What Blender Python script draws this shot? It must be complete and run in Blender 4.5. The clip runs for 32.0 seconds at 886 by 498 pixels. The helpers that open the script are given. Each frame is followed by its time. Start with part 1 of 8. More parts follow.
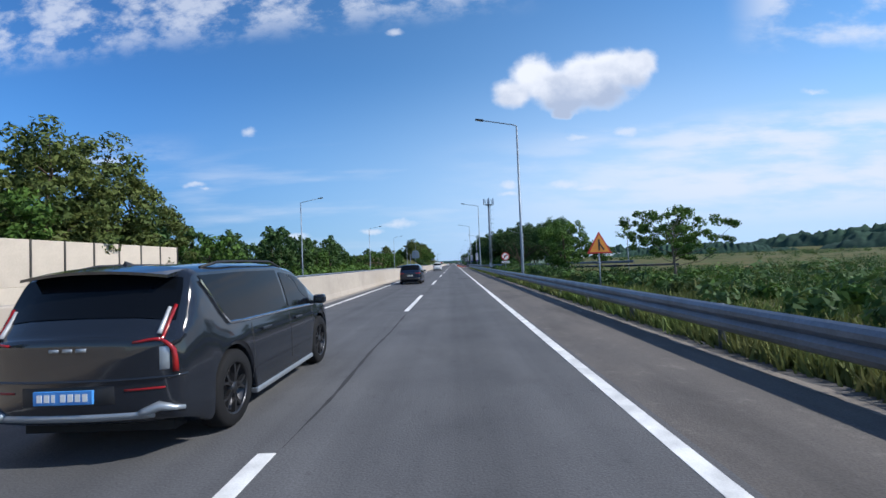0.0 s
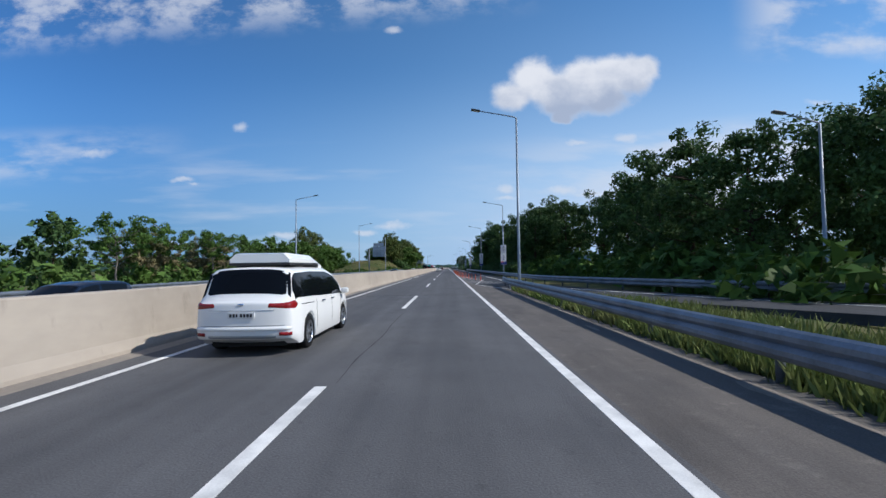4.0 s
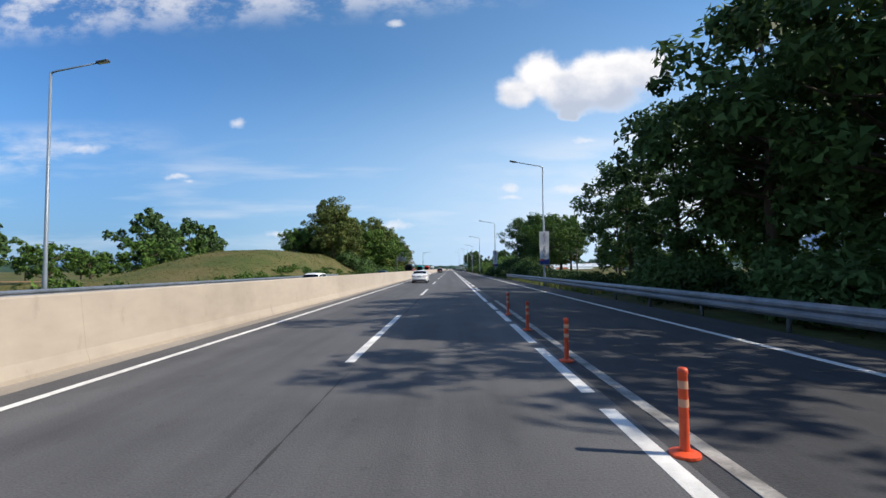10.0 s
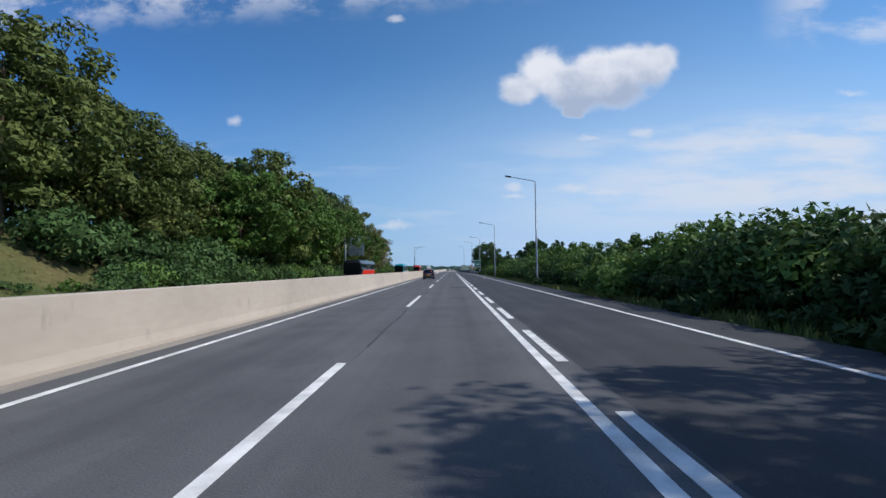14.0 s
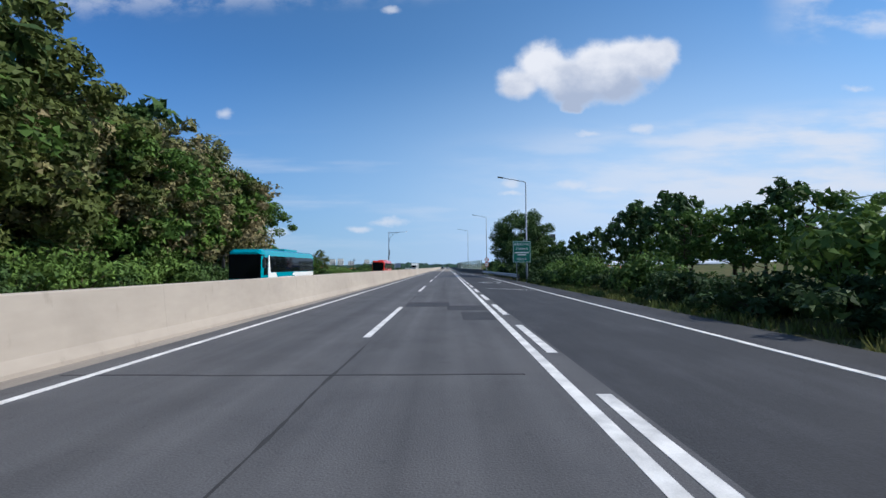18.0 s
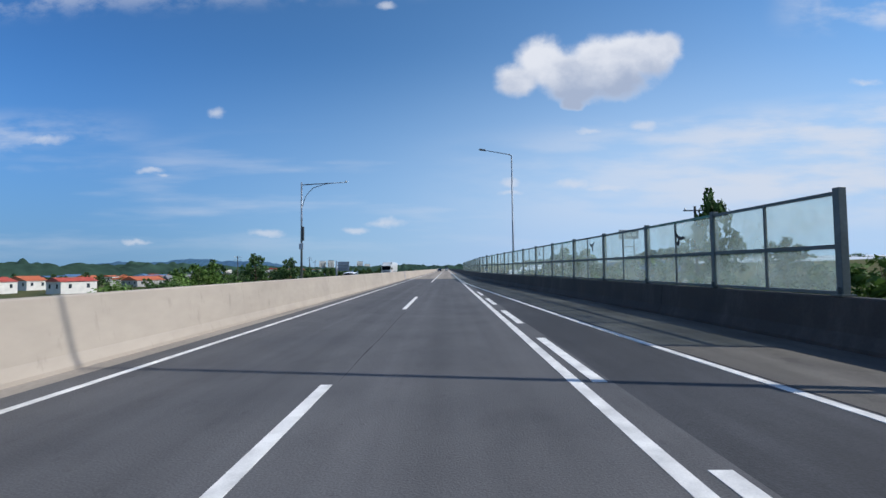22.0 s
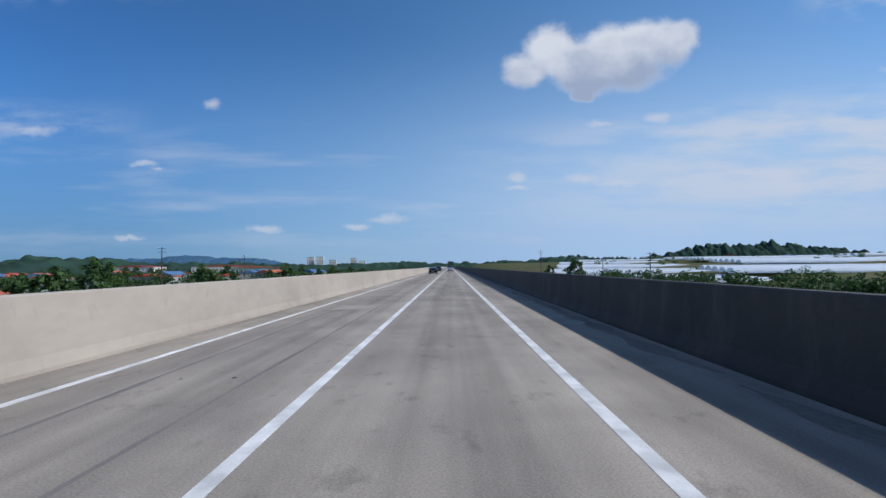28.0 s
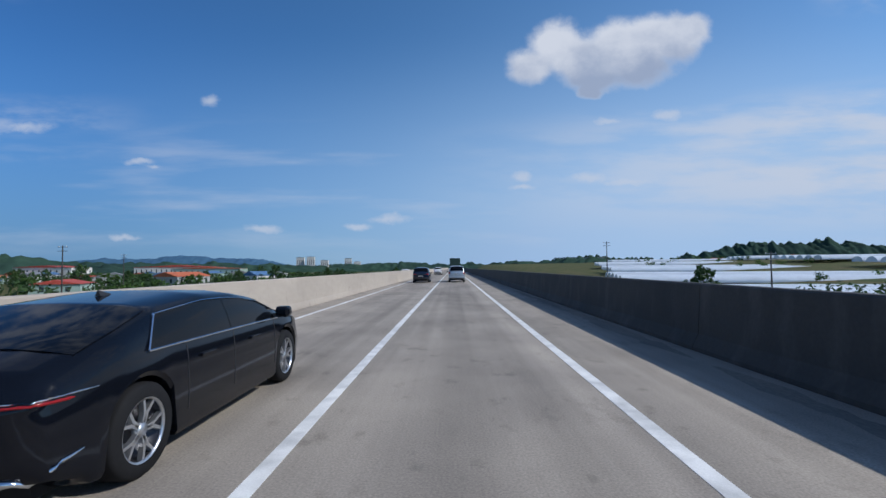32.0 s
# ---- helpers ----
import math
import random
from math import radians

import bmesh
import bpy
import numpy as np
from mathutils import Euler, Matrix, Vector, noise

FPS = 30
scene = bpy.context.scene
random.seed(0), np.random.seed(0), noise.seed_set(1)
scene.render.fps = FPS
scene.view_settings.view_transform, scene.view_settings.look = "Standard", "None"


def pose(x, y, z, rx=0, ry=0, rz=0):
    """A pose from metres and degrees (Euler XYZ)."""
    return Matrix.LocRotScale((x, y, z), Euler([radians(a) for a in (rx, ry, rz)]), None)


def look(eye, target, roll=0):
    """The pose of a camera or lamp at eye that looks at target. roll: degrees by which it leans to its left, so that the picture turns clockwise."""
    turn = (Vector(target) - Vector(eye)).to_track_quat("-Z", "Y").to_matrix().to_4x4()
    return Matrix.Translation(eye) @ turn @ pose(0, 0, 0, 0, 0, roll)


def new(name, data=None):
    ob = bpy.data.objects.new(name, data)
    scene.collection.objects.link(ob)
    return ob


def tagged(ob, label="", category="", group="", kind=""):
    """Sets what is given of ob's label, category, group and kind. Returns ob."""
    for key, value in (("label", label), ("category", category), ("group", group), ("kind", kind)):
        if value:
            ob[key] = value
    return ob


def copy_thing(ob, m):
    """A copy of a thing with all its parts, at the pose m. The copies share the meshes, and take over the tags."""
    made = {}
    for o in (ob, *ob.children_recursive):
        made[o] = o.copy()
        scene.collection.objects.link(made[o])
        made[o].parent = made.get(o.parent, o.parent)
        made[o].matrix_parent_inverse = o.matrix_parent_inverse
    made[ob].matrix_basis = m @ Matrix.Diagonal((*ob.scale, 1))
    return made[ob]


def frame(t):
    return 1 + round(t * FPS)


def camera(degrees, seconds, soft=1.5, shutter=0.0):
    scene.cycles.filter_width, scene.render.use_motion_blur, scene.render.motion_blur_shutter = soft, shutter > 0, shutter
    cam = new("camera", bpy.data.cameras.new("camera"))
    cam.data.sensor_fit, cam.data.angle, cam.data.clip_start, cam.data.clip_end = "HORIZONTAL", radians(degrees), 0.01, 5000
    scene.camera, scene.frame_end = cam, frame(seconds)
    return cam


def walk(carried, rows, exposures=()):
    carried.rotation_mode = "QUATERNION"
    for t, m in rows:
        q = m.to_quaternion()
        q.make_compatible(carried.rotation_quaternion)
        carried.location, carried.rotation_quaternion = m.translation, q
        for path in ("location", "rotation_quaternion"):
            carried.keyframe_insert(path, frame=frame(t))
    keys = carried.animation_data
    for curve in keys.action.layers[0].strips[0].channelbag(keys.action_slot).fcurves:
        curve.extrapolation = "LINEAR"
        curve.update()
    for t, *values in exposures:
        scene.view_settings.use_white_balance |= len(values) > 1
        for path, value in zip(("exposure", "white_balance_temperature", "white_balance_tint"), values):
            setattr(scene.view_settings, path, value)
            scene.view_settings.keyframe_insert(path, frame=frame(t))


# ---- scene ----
cam = camera(88.8, 32.0, shutter=0.0)
ROWS = [
    (0.0, -0.05, 3.91, 1.65, 1.32, 1.82, 2.22),
    (0.5, -0.07, 17.43, 1.65, 1.11, 1.93, 1.62),
    (1.0, -0.08, 30.55, 1.65, 1.41, 1.74, 1.91),
    (1.5, -0.09, 43.07, 1.65, 1.30, 1.95, 1.41),
    (2.0, -0.10, 55.29, 1.65, 0.89, 2.36, 0.71),
    (2.5, -0.02, 67.34, 1.65, 0.30, 2.27, 0.57),
    (3.0, 0.06, 79.17, 1.65, 0.52, 2.38, 0.43),
    (3.5, 0.03, 90.47, 1.65, 0.23, 2.19, 0.69),
    (4.0, -0.00, 101.61, 1.65, 0.54, 2.30, 0.76),
    (4.5, 0.02, 112.72, 1.65, 0.52, 2.25, 0.88),
    (5.0, 0.05, 123.72, 1.65, 0.38, 2.25, 0.96),
    (5.5, 0.08, 134.62, 1.65, 0.23, 2.24, 1.03),
    (6.0, 0.10, 145.45, 1.65, 0.09, 2.24, 1.11),
    (6.5, 0.13, 156.23, 1.65, -0.06, 2.24, 1.19),
    (7.0, 0.16, 166.97, 1.65, -0.08, 2.39, 1.31),
    (7.5, 0.12, 178.22, 1.65, 0.01, 2.26, 1.47),
    (8.0, 0.09, 189.46, 1.65, 0.89, 2.23, 1.42),
    (8.5, 0.05, 200.04, 1.65, 1.07, 2.20, 1.08),
    (9.0, 0.02, 210.61, 1.65, 1.16, 2.17, 0.83),
    (9.5, 0.01, 221.27, 1.65, 1.02, 2.26, 0.65),
    (10.0, 0.00, 231.94, 1.65, 0.88, 2.45, 0.47),
    (10.5, -0.00, 243.09, 1.65, 0.54, 2.54, 0.29),
    (11.0, -0.01, 254.26, 1.65, 0.30, 2.54, 0.21),
    (11.5, 0.03, 265.19, 1.65, 0.54, 2.52, 0.35),
    (12.0, 0.08, 276.14, 1.65, 1.09, 2.51, 0.58),
    (12.5, 0.12, 287.12, 1.65, 1.33, 2.50, 0.72),
    (13.0, 0.17, 298.14, 1.65, 1.48, 2.59, 0.75),
    (13.5, 0.17, 309.03, 1.65, 1.25, 2.55, 0.74),
    (14.0, 0.17, 319.95, 1.65, 1.10, 2.53, 0.53),
    (14.5, 0.17, 330.92, 1.65, 0.95, 2.51, 0.32),
    (15.0, 0.18, 341.91, 1.65, 0.80, 2.49, 0.11),
    (15.5, 0.18, 352.95, 1.65, 0.65, 2.47, -0.10),
    (16.0, 0.18, 364.02, 1.65, 0.53, 2.53, -0.11),
    (16.5, 0.19, 375.44, 1.65, 0.91, 2.38, 0.06),
    (17.0, 0.20, 386.89, 1.65, 0.84, 2.17, 0.30),
    (17.5, 0.16, 398.07, 1.65, 0.69, 2.22, 0.31),
    (18.0, 0.12, 409.29, 1.65, 0.55, 2.26, 0.32),
    (18.5, 0.09, 420.55, 1.65, 0.40, 2.31, 0.33),
    (19.0, 0.05, 431.84, 1.65, 0.25, 2.35, 0.35),
    (19.5, -0.10, 443.33, 1.65, -0.34, 2.49, 0.24),
    (20.0, -0.25, 454.86, 1.65, -0.28, 2.38, 0.46),
    (20.5, -0.22, 466.42, 1.65, 0.27, 2.27, 0.77),
    (21.0, -0.19, 478.03, 1.65, 0.63, 2.25, 0.49),
    (21.5, -0.12, 489.71, 1.65, 0.51, 2.50, 0.81),
    (22.0, -0.06, 501.44, 1.65, 0.38, 2.45, 0.74),
    (22.5, 0.01, 513.19, 1.65, 0.16, 2.49, 0.77),
    (23.0, 0.07, 524.99, 1.65, -0.16, 2.44, 0.80),
    (23.5, 0.13, 536.78, 1.65, -0.39, 2.50, 0.22),
    (24.0, 0.19, 548.61, 1.65, -0.41, 2.35, 0.25),
    (24.5, 0.25, 560.47, 1.65, -1.04, 2.01, 0.47),
    (25.0, 0.22, 572.28, 1.65, -0.45, 2.13, 0.55),
    (25.5, 0.19, 584.12, 1.65, -0.07, 2.05, 0.52),
    (26.0, 0.16, 595.98, 1.65, 0.41, 1.97, 0.49),
    (26.5, 0.14, 607.80, 1.65, 0.73, 2.08, 0.35),
    (27.0, 0.11, 619.64, 1.65, 0.79, 2.12, 0.41),
    (27.5, 0.09, 631.49, 1.65, 0.85, 2.16, 0.47),
    (28.0, 0.07, 643.35, 1.65, 0.91, 2.19, 0.52),
    (28.5, 0.04, 655.20, 1.65, 0.97, 2.23, 0.58),
    (29.0, 0.02, 667.03, 1.65, 0.58, 2.34, 0.44),
    (29.5, -0.03, 679.00, 1.65, 0.80, 2.34, 0.48),
    (30.0, -0.07, 690.93, 1.65, 1.01, 2.44, 0.52),
    (30.5, -0.11, 702.81, 1.65, 1.23, 2.34, 0.46),
    (31.0, -0.16, 714.62, 1.65, 1.34, 2.34, 0.50),
    (31.5, -0.20, 726.36, 1.65, 1.36, 2.33, 0.45),
    (32.0, -0.24, 737.99, 1.65, 1.28, 2.33, 0.39),
]
walk(cam, [(t, pose(x, y, z, 90 + p, r, w)) for t, x, y, z, w, p, r in ROWS], [(0.0, 0.25, 6100, 10), (0.6, 0.00, 6100, 10), (1.0, -0.05, 6100, 10), (3.0, -0.05, 6100, 10), (4.0, 0.00, 6150, 10), (6.0, 0.12, 6300, 10), (7.0, 0.25, 6550, 10), (9.0, 0.38, 6850, 10), (10.0, 0.40, 6850, 10), (11.0, 0.42, 6950, 10), (12.0, -0.03, 6250, 10), (13.0, 0.00, 6150, 10), (16.0, 0.05, 6150, 10), (17.0, 0.15, 6160, 10), (18.0, 0.10, 6180, 10), (20.0, 0.00, 6200, 10), (24.0, 0.00, 6100, 10), (26.0, -0.02, 6050, 10), (29.0, -0.27, 5900, 10), (32.0, -0.26, 5880, 10)])

# ---- daylight: sun from the right, a little behind, blue sky ----
SUN_EL = 40.5
world = bpy.data.worlds.new("world")
scene.world = world
world.use_nodes = True
wn, wl = world.node_tree.nodes, world.node_tree.links
sky = wn.new("ShaderNodeTexSky")
sky.sky_type = "NISHITA"
sky.sun_disc = False
sky.sun_elevation = radians(SUN_EL)
sky.sun_rotation = radians(99)
sky.altitude = 0
sky.air_density, sky.dust_density, sky.ozone_density = 1.0, 0.05, 5.0
wl.new(sky.outputs[0], wn["Background"].inputs[0])
wn["Background"].inputs[1].default_value = 0.14
sun = new("sun", bpy.data.lights.new("sun", "SUN"))
sun.data.energy, sun.data.angle, sun.data.color = 4.6, radians(0.6), (1.0, 0.94, 0.84)
sun.matrix_basis = look((0, 0, 0), (-math.cos(radians(SUN_EL)), 0.16 * math.cos(radians(SUN_EL)), -math.sin(radians(SUN_EL))))

# ---- materials ----
def mat(name, col, rough=0.6, metal=0.0, var=0.15, scale=3.0, fine=40.0, bump=0.0, stretch=(1, 1, 1), spec=0.5,
        col2=None, rand=0.0, island=0.0, coords="Object"):
    """Procedural surface: base colour with coarse and fine variation, optional second colour, bump and per-piece change."""
    m = bpy.data.materials.new(name)
    m.use_nodes = True
    n, l = m.node_tree.nodes, m.node_tree.links
    b = n["Principled BSDF"]
    b.inputs["Roughness"].default_value, b.inputs["Metallic"].default_value = rough, metal
    b.inputs["Specular IOR Level"].default_value = spec
    tc = n.new("ShaderNodeTexCoord")
    mp = n.new("ShaderNodeMapping")
    mp.inputs["Scale"].default_value = stretch
    l.new(tc.outputs[coords], mp.inputs[0])
    big, small = n.new("ShaderNodeTexNoise"), n.new("ShaderNodeTexNoise")
    big.inputs["Scale"].default_value, small.inputs["Scale"].default_value = scale, fine
    big.inputs["Detail"].default_value, small.inputs["Detail"].default_value = 4, 3
    l.new(mp.outputs[0], big.inputs["Vector"])
    l.new(mp.outputs[0], small.inputs["Vector"])
    mix = n.new("ShaderNodeMix")
    mix.data_type = "RGBA"
    mix.inputs[6].default_value = (*col, 1)
    mix.inputs[7].default_value = (*(col2 or [c * (1 - 2 * var) for c in col]), 1)
    ramp = n.new("ShaderNodeMapRange")
    ramp.inputs[1].default_value, ramp.inputs[2].default_value = 0.35, 0.68
    l.new(big.outputs[0], ramp.inputs[0])
    l.new(ramp.outputs[0], mix.inputs[0])
    hsv = n.new("ShaderNodeHueSaturation")
    l.new(mix.outputs[2], hsv.inputs["Color"])
    val = n.new("ShaderNodeMapRange")
    val.inputs[1].default_value, val.inputs[2].default_value = 0.25, 0.75
    val.inputs[3].default_value, val.inputs[4].default_value = 1 - var, 1 + var
    l.new(small.outputs[0], val.inputs[0])
    last = val.outputs[0]
    for amount, node, socket in ((rand, "ShaderNodeObjectInfo", "Random"), (island, "ShaderNodeNewGeometry", "Random Per Island")):
        if amount:
            r = n.new("ShaderNodeMapRange")
            r.inputs[3].default_value, r.inputs[4].default_value = 1 - amount, 1 + amount
            l.new(n.new(node).outputs[socket], r.inputs[0])
            mul = n.new("ShaderNodeMath")
            mul.operation = "MULTIPLY"
            l.new(last, mul.inputs[0])
            l.new(r.outputs[0], mul.inputs[1])
            last = mul.outputs[0]
    l.new(last, hsv.inputs["Value"])
    l.new(hsv.outputs[0], b.inputs["Base Color"])
    if bump:
        bp = n.new("ShaderNodeBump")
        bp.inputs["Strength"].default_value, bp.inputs["Distance"].default_value = bump, 0.02
        l.new(small.outputs[0], bp.inputs["Height"])
        l.new(bp.outputs[0], b.inputs["Normal"])
    return m


def leaf_mat(name, col, col2, island=0.35, shine=0.6):
    m = mat(name, col, shine, var=0.12, scale=0.35, fine=6.0, col2=col2, island=island, rand=0.12, spec=0.12)
    n, l = m.node_tree.nodes, m.node_tree.links
    b, out = n["Principled BSDF"], n["Material Output"]
    tr = n.new("ShaderNodeBsdfTranslucent")
    sh = n.new("ShaderNodeMixShader")
    sh.inputs[0].default_value = 0.2
    src = b.inputs["Base Color"].links[0].from_socket
    l.new(src, tr.inputs[0])
    l.new(b.outputs[0], sh.inputs[1])
    l.new(tr.outputs[0], sh.inputs[2])
    l.new(sh.outputs[0], out.inputs[0])
    return m


def road_mat(name, col, tint, streak, joint):
    """Rolled surface: wheel-track streaks along the lane, coarse patches, stone grain."""
    m = mat(name, col, 0.82, var=0.24, scale=0.45, fine=45.0, bump=0.3, col2=tint, spec=0.35)
    n, l = m.node_tree.nodes, m.node_tree.links
    b = n["Principled BSDF"]
    src = b.inputs["Base Color"].links[0].from_socket
    tc, mp, no = n.new("ShaderNodeTexCoord"), n.new("ShaderNodeMapping"), n.new("ShaderNodeTexNoise")
    mp.inputs["Scale"].default_value = (1.1, 0.012, 1)
    no.inputs["Scale"].default_value, no.inputs["Detail"].default_value = 1.6, 5
    l.new(tc.outputs["Object"], mp.inputs[0])
    l.new(mp.outputs[0], no.inputs["Vector"])
    # tyre tracks: two darker bands in every 3.6 m lane
    sep, wave = n.new("ShaderNodeSeparateXYZ"), n.new("ShaderNodeMath")
    l.new(tc.outputs["Object"], sep.inputs[0])
    wave.operation = "COSINE"
    mul = n.new("ShaderNodeMath")
    mul.operation = "MULTIPLY"
    mul.inputs[1].default_value = 2 * math.pi / 3.6
    l.new(sep.outputs[0], mul.inputs[0])
    l.new(mul.outputs[0], wave.inputs[0])
    mixn = n.new("ShaderNodeMath")
    mixn.operation = "MULTIPLY_ADD"
    mixn.inputs[1].default_value = -joint
    l.new(wave.outputs[0], mixn.inputs[0])
    r = n.new("ShaderNodeMapRange")
    r.inputs[1].default_value, r.inputs[2].default_value = 0.3, 0.7
    r.inputs[3].default_value, r.inputs[4].default_value = 1 - streak, 1 + streak
    l.new(no.outputs[0], r.inputs[0])
    l.new(r.outputs[0], mixn.inputs[2])
    hsv = n.new("ShaderNodeHueSaturation")
    l.new(src, hsv.inputs["Color"])
    l.new(mixn.outputs[0], hsv.inputs["Value"])
    l.new(hsv.outputs[0], b.inputs["Base Color"])
    return m


def grime(m, scale, stretch, lo, hi, much, shift=0.0):
    """A further layer of stains: the base colour is multiplied down where stretched noise runs high."""
    n, l = m.node_tree.nodes, m.node_tree.links
    b = n["Principled BSDF"]
    src = b.inputs["Base Color"].links[0].from_socket
    tc, mp, no, r = n.new("ShaderNodeTexCoord"), n.new("ShaderNodeMapping"), n.new("ShaderNodeTexNoise"), n.new("ShaderNodeMapRange")
    mp.inputs["Scale"].default_value, mp.inputs["Location"].default_value = stretch, (shift, shift * 1.7, shift * 0.3)
    no.inputs["Scale"].default_value, no.inputs["Detail"].default_value, no.inputs["Roughness"].default_value = scale, 7, 0.62
    l.new(tc.outputs["Object"], mp.inputs[0])
    l.new(mp.outputs[0], no.inputs["Vector"])
    l.new(no.outputs[0], r.inputs[0])
    for i, v in enumerate((lo, hi, 1.0, 1.0 - much)):
        r.inputs[i + 1].default_value = v
    mx = n.new("ShaderNodeMix")
    mx.data_type, mx.blend_type = "RGBA", "MULTIPLY"
    mx.inputs[0].default_value = 1.0
    l.new(src, mx.inputs[6])
    l.new(r.outputs[0], mx.inputs[7])
    l.new(mx.outputs[2], b.inputs["Base Color"])
    return m


ASPHALT = road_mat("asphalt", (0.098, 0.097, 0.100), (0.077, 0.077, 0.081), 0.17, 0.06)
ASPHALT_DARK = road_mat("asphalt_dark", (0.040, 0.041, 0.045), (0.031, 0.032, 0.036), 0.16, 0.03)
ASPHALT_PATCH = mat("asphalt_patch", (0.038, 0.039, 0.044), 0.85, var=0.15, scale=1.5, fine=90, bump=0.25)
SHOULDER = road_mat("shoulder_asphalt", (0.12, 0.105, 0.093), (0.095, 0.085, 0.078), 0.12, 0.0)
DUSTY = road_mat("dusty_asphalt", (0.105, 0.096, 0.084), (0.072, 0.067, 0.061), 0.14, 0.02)
DECK = road_mat("deck_concrete", (0.33, 0.288, 0.238), (0.25, 0.218, 0.183), 0.2, 0.10)
for n_ in DECK.node_tree.nodes:
    if n_.type == "BUMP":
        n_.inputs["Strength"].default_value = 0.08
CONCRETE = mat("concrete", (0.385, 0.335, 0.28), 0.85, var=0.05, scale=0.3, fine=4, bump=0.04, col2=(0.325, 0.282, 0.235), stretch=(1, 0.5, 1.4))
# parapet's shade side put into this colour; also on wall posts and poles
CONCRETE_SHADE_GREY = mat("concrete_shade_grey", (0.050, 0.045, 0.041), 0.88, var=0.1, scale=0.6, fine=18, bump=0.2, col2=(0.036, 0.034, 0.033))
CURB = mat("gutter_concrete", (0.30, 0.265, 0.225), 0.9, var=0.15, scale=0.8, fine=30, bump=0.2, col2=(0.2, 0.175, 0.15), stretch=(1, 0.2, 1))
grime(ASPHALT, 1.1, (1, 0.5, 1), 0.50, 0.66, 0.16)
grime(ASPHALT, 6.0, (1, 0.8, 1), 0.60, 0.74, 0.30, 5.0)
grime(ASPHALT_DARK, 0.8, (1, 0.35, 1), 0.48, 0.64, -0.35, 9.0)
grime(SHOULDER, 0.9, (1, 0.3, 1), 0.48, 0.66, 0.30, 2.0)
grime(SHOULDER, 3.5, (1, 1, 1), 0.58, 0.70, -0.35, 7.0)
grime(DUSTY, 0.7, (1, 0.3, 1), 0.46, 0.62, -0.45, 4.0)
grime(DUSTY, 3.0, (1, 0.8, 1), 0.56, 0.70, 0.35, 6.0)
grime(DECK, 0.6, (1, 0.22, 1), 0.47, 0.66, 0.24, 3.0)
grime(DECK, 2.6, (1, 0.7, 1), 0.58, 0.70, 0.26, 6.0)
grime(CONCRETE, 0.55, (1, 0.6, 0.5), 0.52, 0.70, 0.14, 4.0)
grime(CONCRETE, 2.8, (1, 1.0, 0.35), 0.60, 0.72, 0.22, 8.0)
grime(CONCRETE_SHADE_GREY, 1.6, (1, 1.0, 0.3), 0.50, 0.68, -0.5, 1.0)
# stained concrete, its base colour darkened for the shade below the guardrail
GUTTER_SHADE = mat("gutter_stain_shade", (0.11, 0.10, 0.09), 0.9, var=0.2, scale=0.9, fine=25, bump=0.25, col2=(0.06, 0.056, 0.052), stretch=(1, 0.3, 1))
PAINT = mat("road_paint", (0.78, 0.77, 0.74), 0.7, var=0.08, scale=2.5, fine=60, col2=(0.5, 0.495, 0.48), bump=0.1)
PAINT_GREY = mat("greyed_paint", (0.5, 0.49, 0.46), 0.8, var=0.12, scale=2.5, fine=40, col2=(0.27, 0.26, 0.245))
PAINT_WORN = mat("worn_paint", (0.42, 0.40, 0.37), 0.85, var=0.2, scale=2.2, fine=30, col2=(0.12, 0.115, 0.11))
STEEL = mat("galvanised_steel", (0.22, 0.25, 0.30), 0.48, 0.6, var=0.12, scale=1.5, fine=20, col2=(0.15, 0.17, 0.20))
# darker copy of the steel, with the shade behind the beam in its colour
POST_STEEL = mat("post_shade_dark", (0.10, 0.11, 0.12), 0.6, 0.4, var=0.15, scale=2, fine=20)
POLE = mat("painted_pole", (0.22, 0.26, 0.31), 0.5, 0.35, var=0.08, scale=1, fine=20)
LAMP_LENS = mat("lamp_lens", (0.6, 0.62, 0.62), 0.2, var=0.03)
DARK_METAL = mat("dark_metal", (0.05, 0.055, 0.06), 0.5, 0.4, var=0.1)
ORANGE = mat("orange_plastic", (0.75, 0.085, 0.02), 0.5, var=0.1, scale=3, fine=25, col2=(0.55, 0.06, 0.02), rand=0.15)
REFLECTIVE = mat("reflective_tape", (0.62, 0.32, 0.2), 0.3, var=0.05)
GROUND = mat("ground_grass", (0.055, 0.075, 0.024), 0.95, var=0.3, scale=0.16, fine=3.0, bump=0.4, col2=(0.12, 0.10, 0.045), spec=0.1)
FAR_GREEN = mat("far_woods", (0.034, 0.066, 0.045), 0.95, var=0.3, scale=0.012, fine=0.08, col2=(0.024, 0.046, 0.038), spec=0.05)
# hill colour turned blue to stand for the haze of distance
FAR_HILL_HAZE = mat("far_hill_haze", (0.072, 0.110, 0.175), 0.95, var=0.1, scale=0.004, fine=0.03, col2=(0.080, 0.125, 0.185), spec=0.0)
SOIL = mat("orange_soil", (0.36, 0.17, 0.07), 0.95, var=0.2, scale=0.5, fine=5, bump=0.4)
EARTH = mat("dark_earth", (0.085, 0.07, 0.045), 0.95, var=0.3, scale=0.7, fine=9, bump=0.4, col2=(0.05, 0.055, 0.025), spec=0.1)
BARK = mat("bark", (0.09, 0.07, 0.05), 0.95, var=0.25, scale=2, fine=14, bump=0.5, stretch=(1, 1, 0.3), spec=0.1)
BARK_GREY = mat("grey_bark", (0.17, 0.15, 0.13), 0.95, var=0.25, scale=2, fine=14, bump=0.5, stretch=(1, 1, 0.3), spec=0.1)
LEAF = leaf_mat("leaf_green", (0.085, 0.15, 0.03), (0.05, 0.10, 0.022))
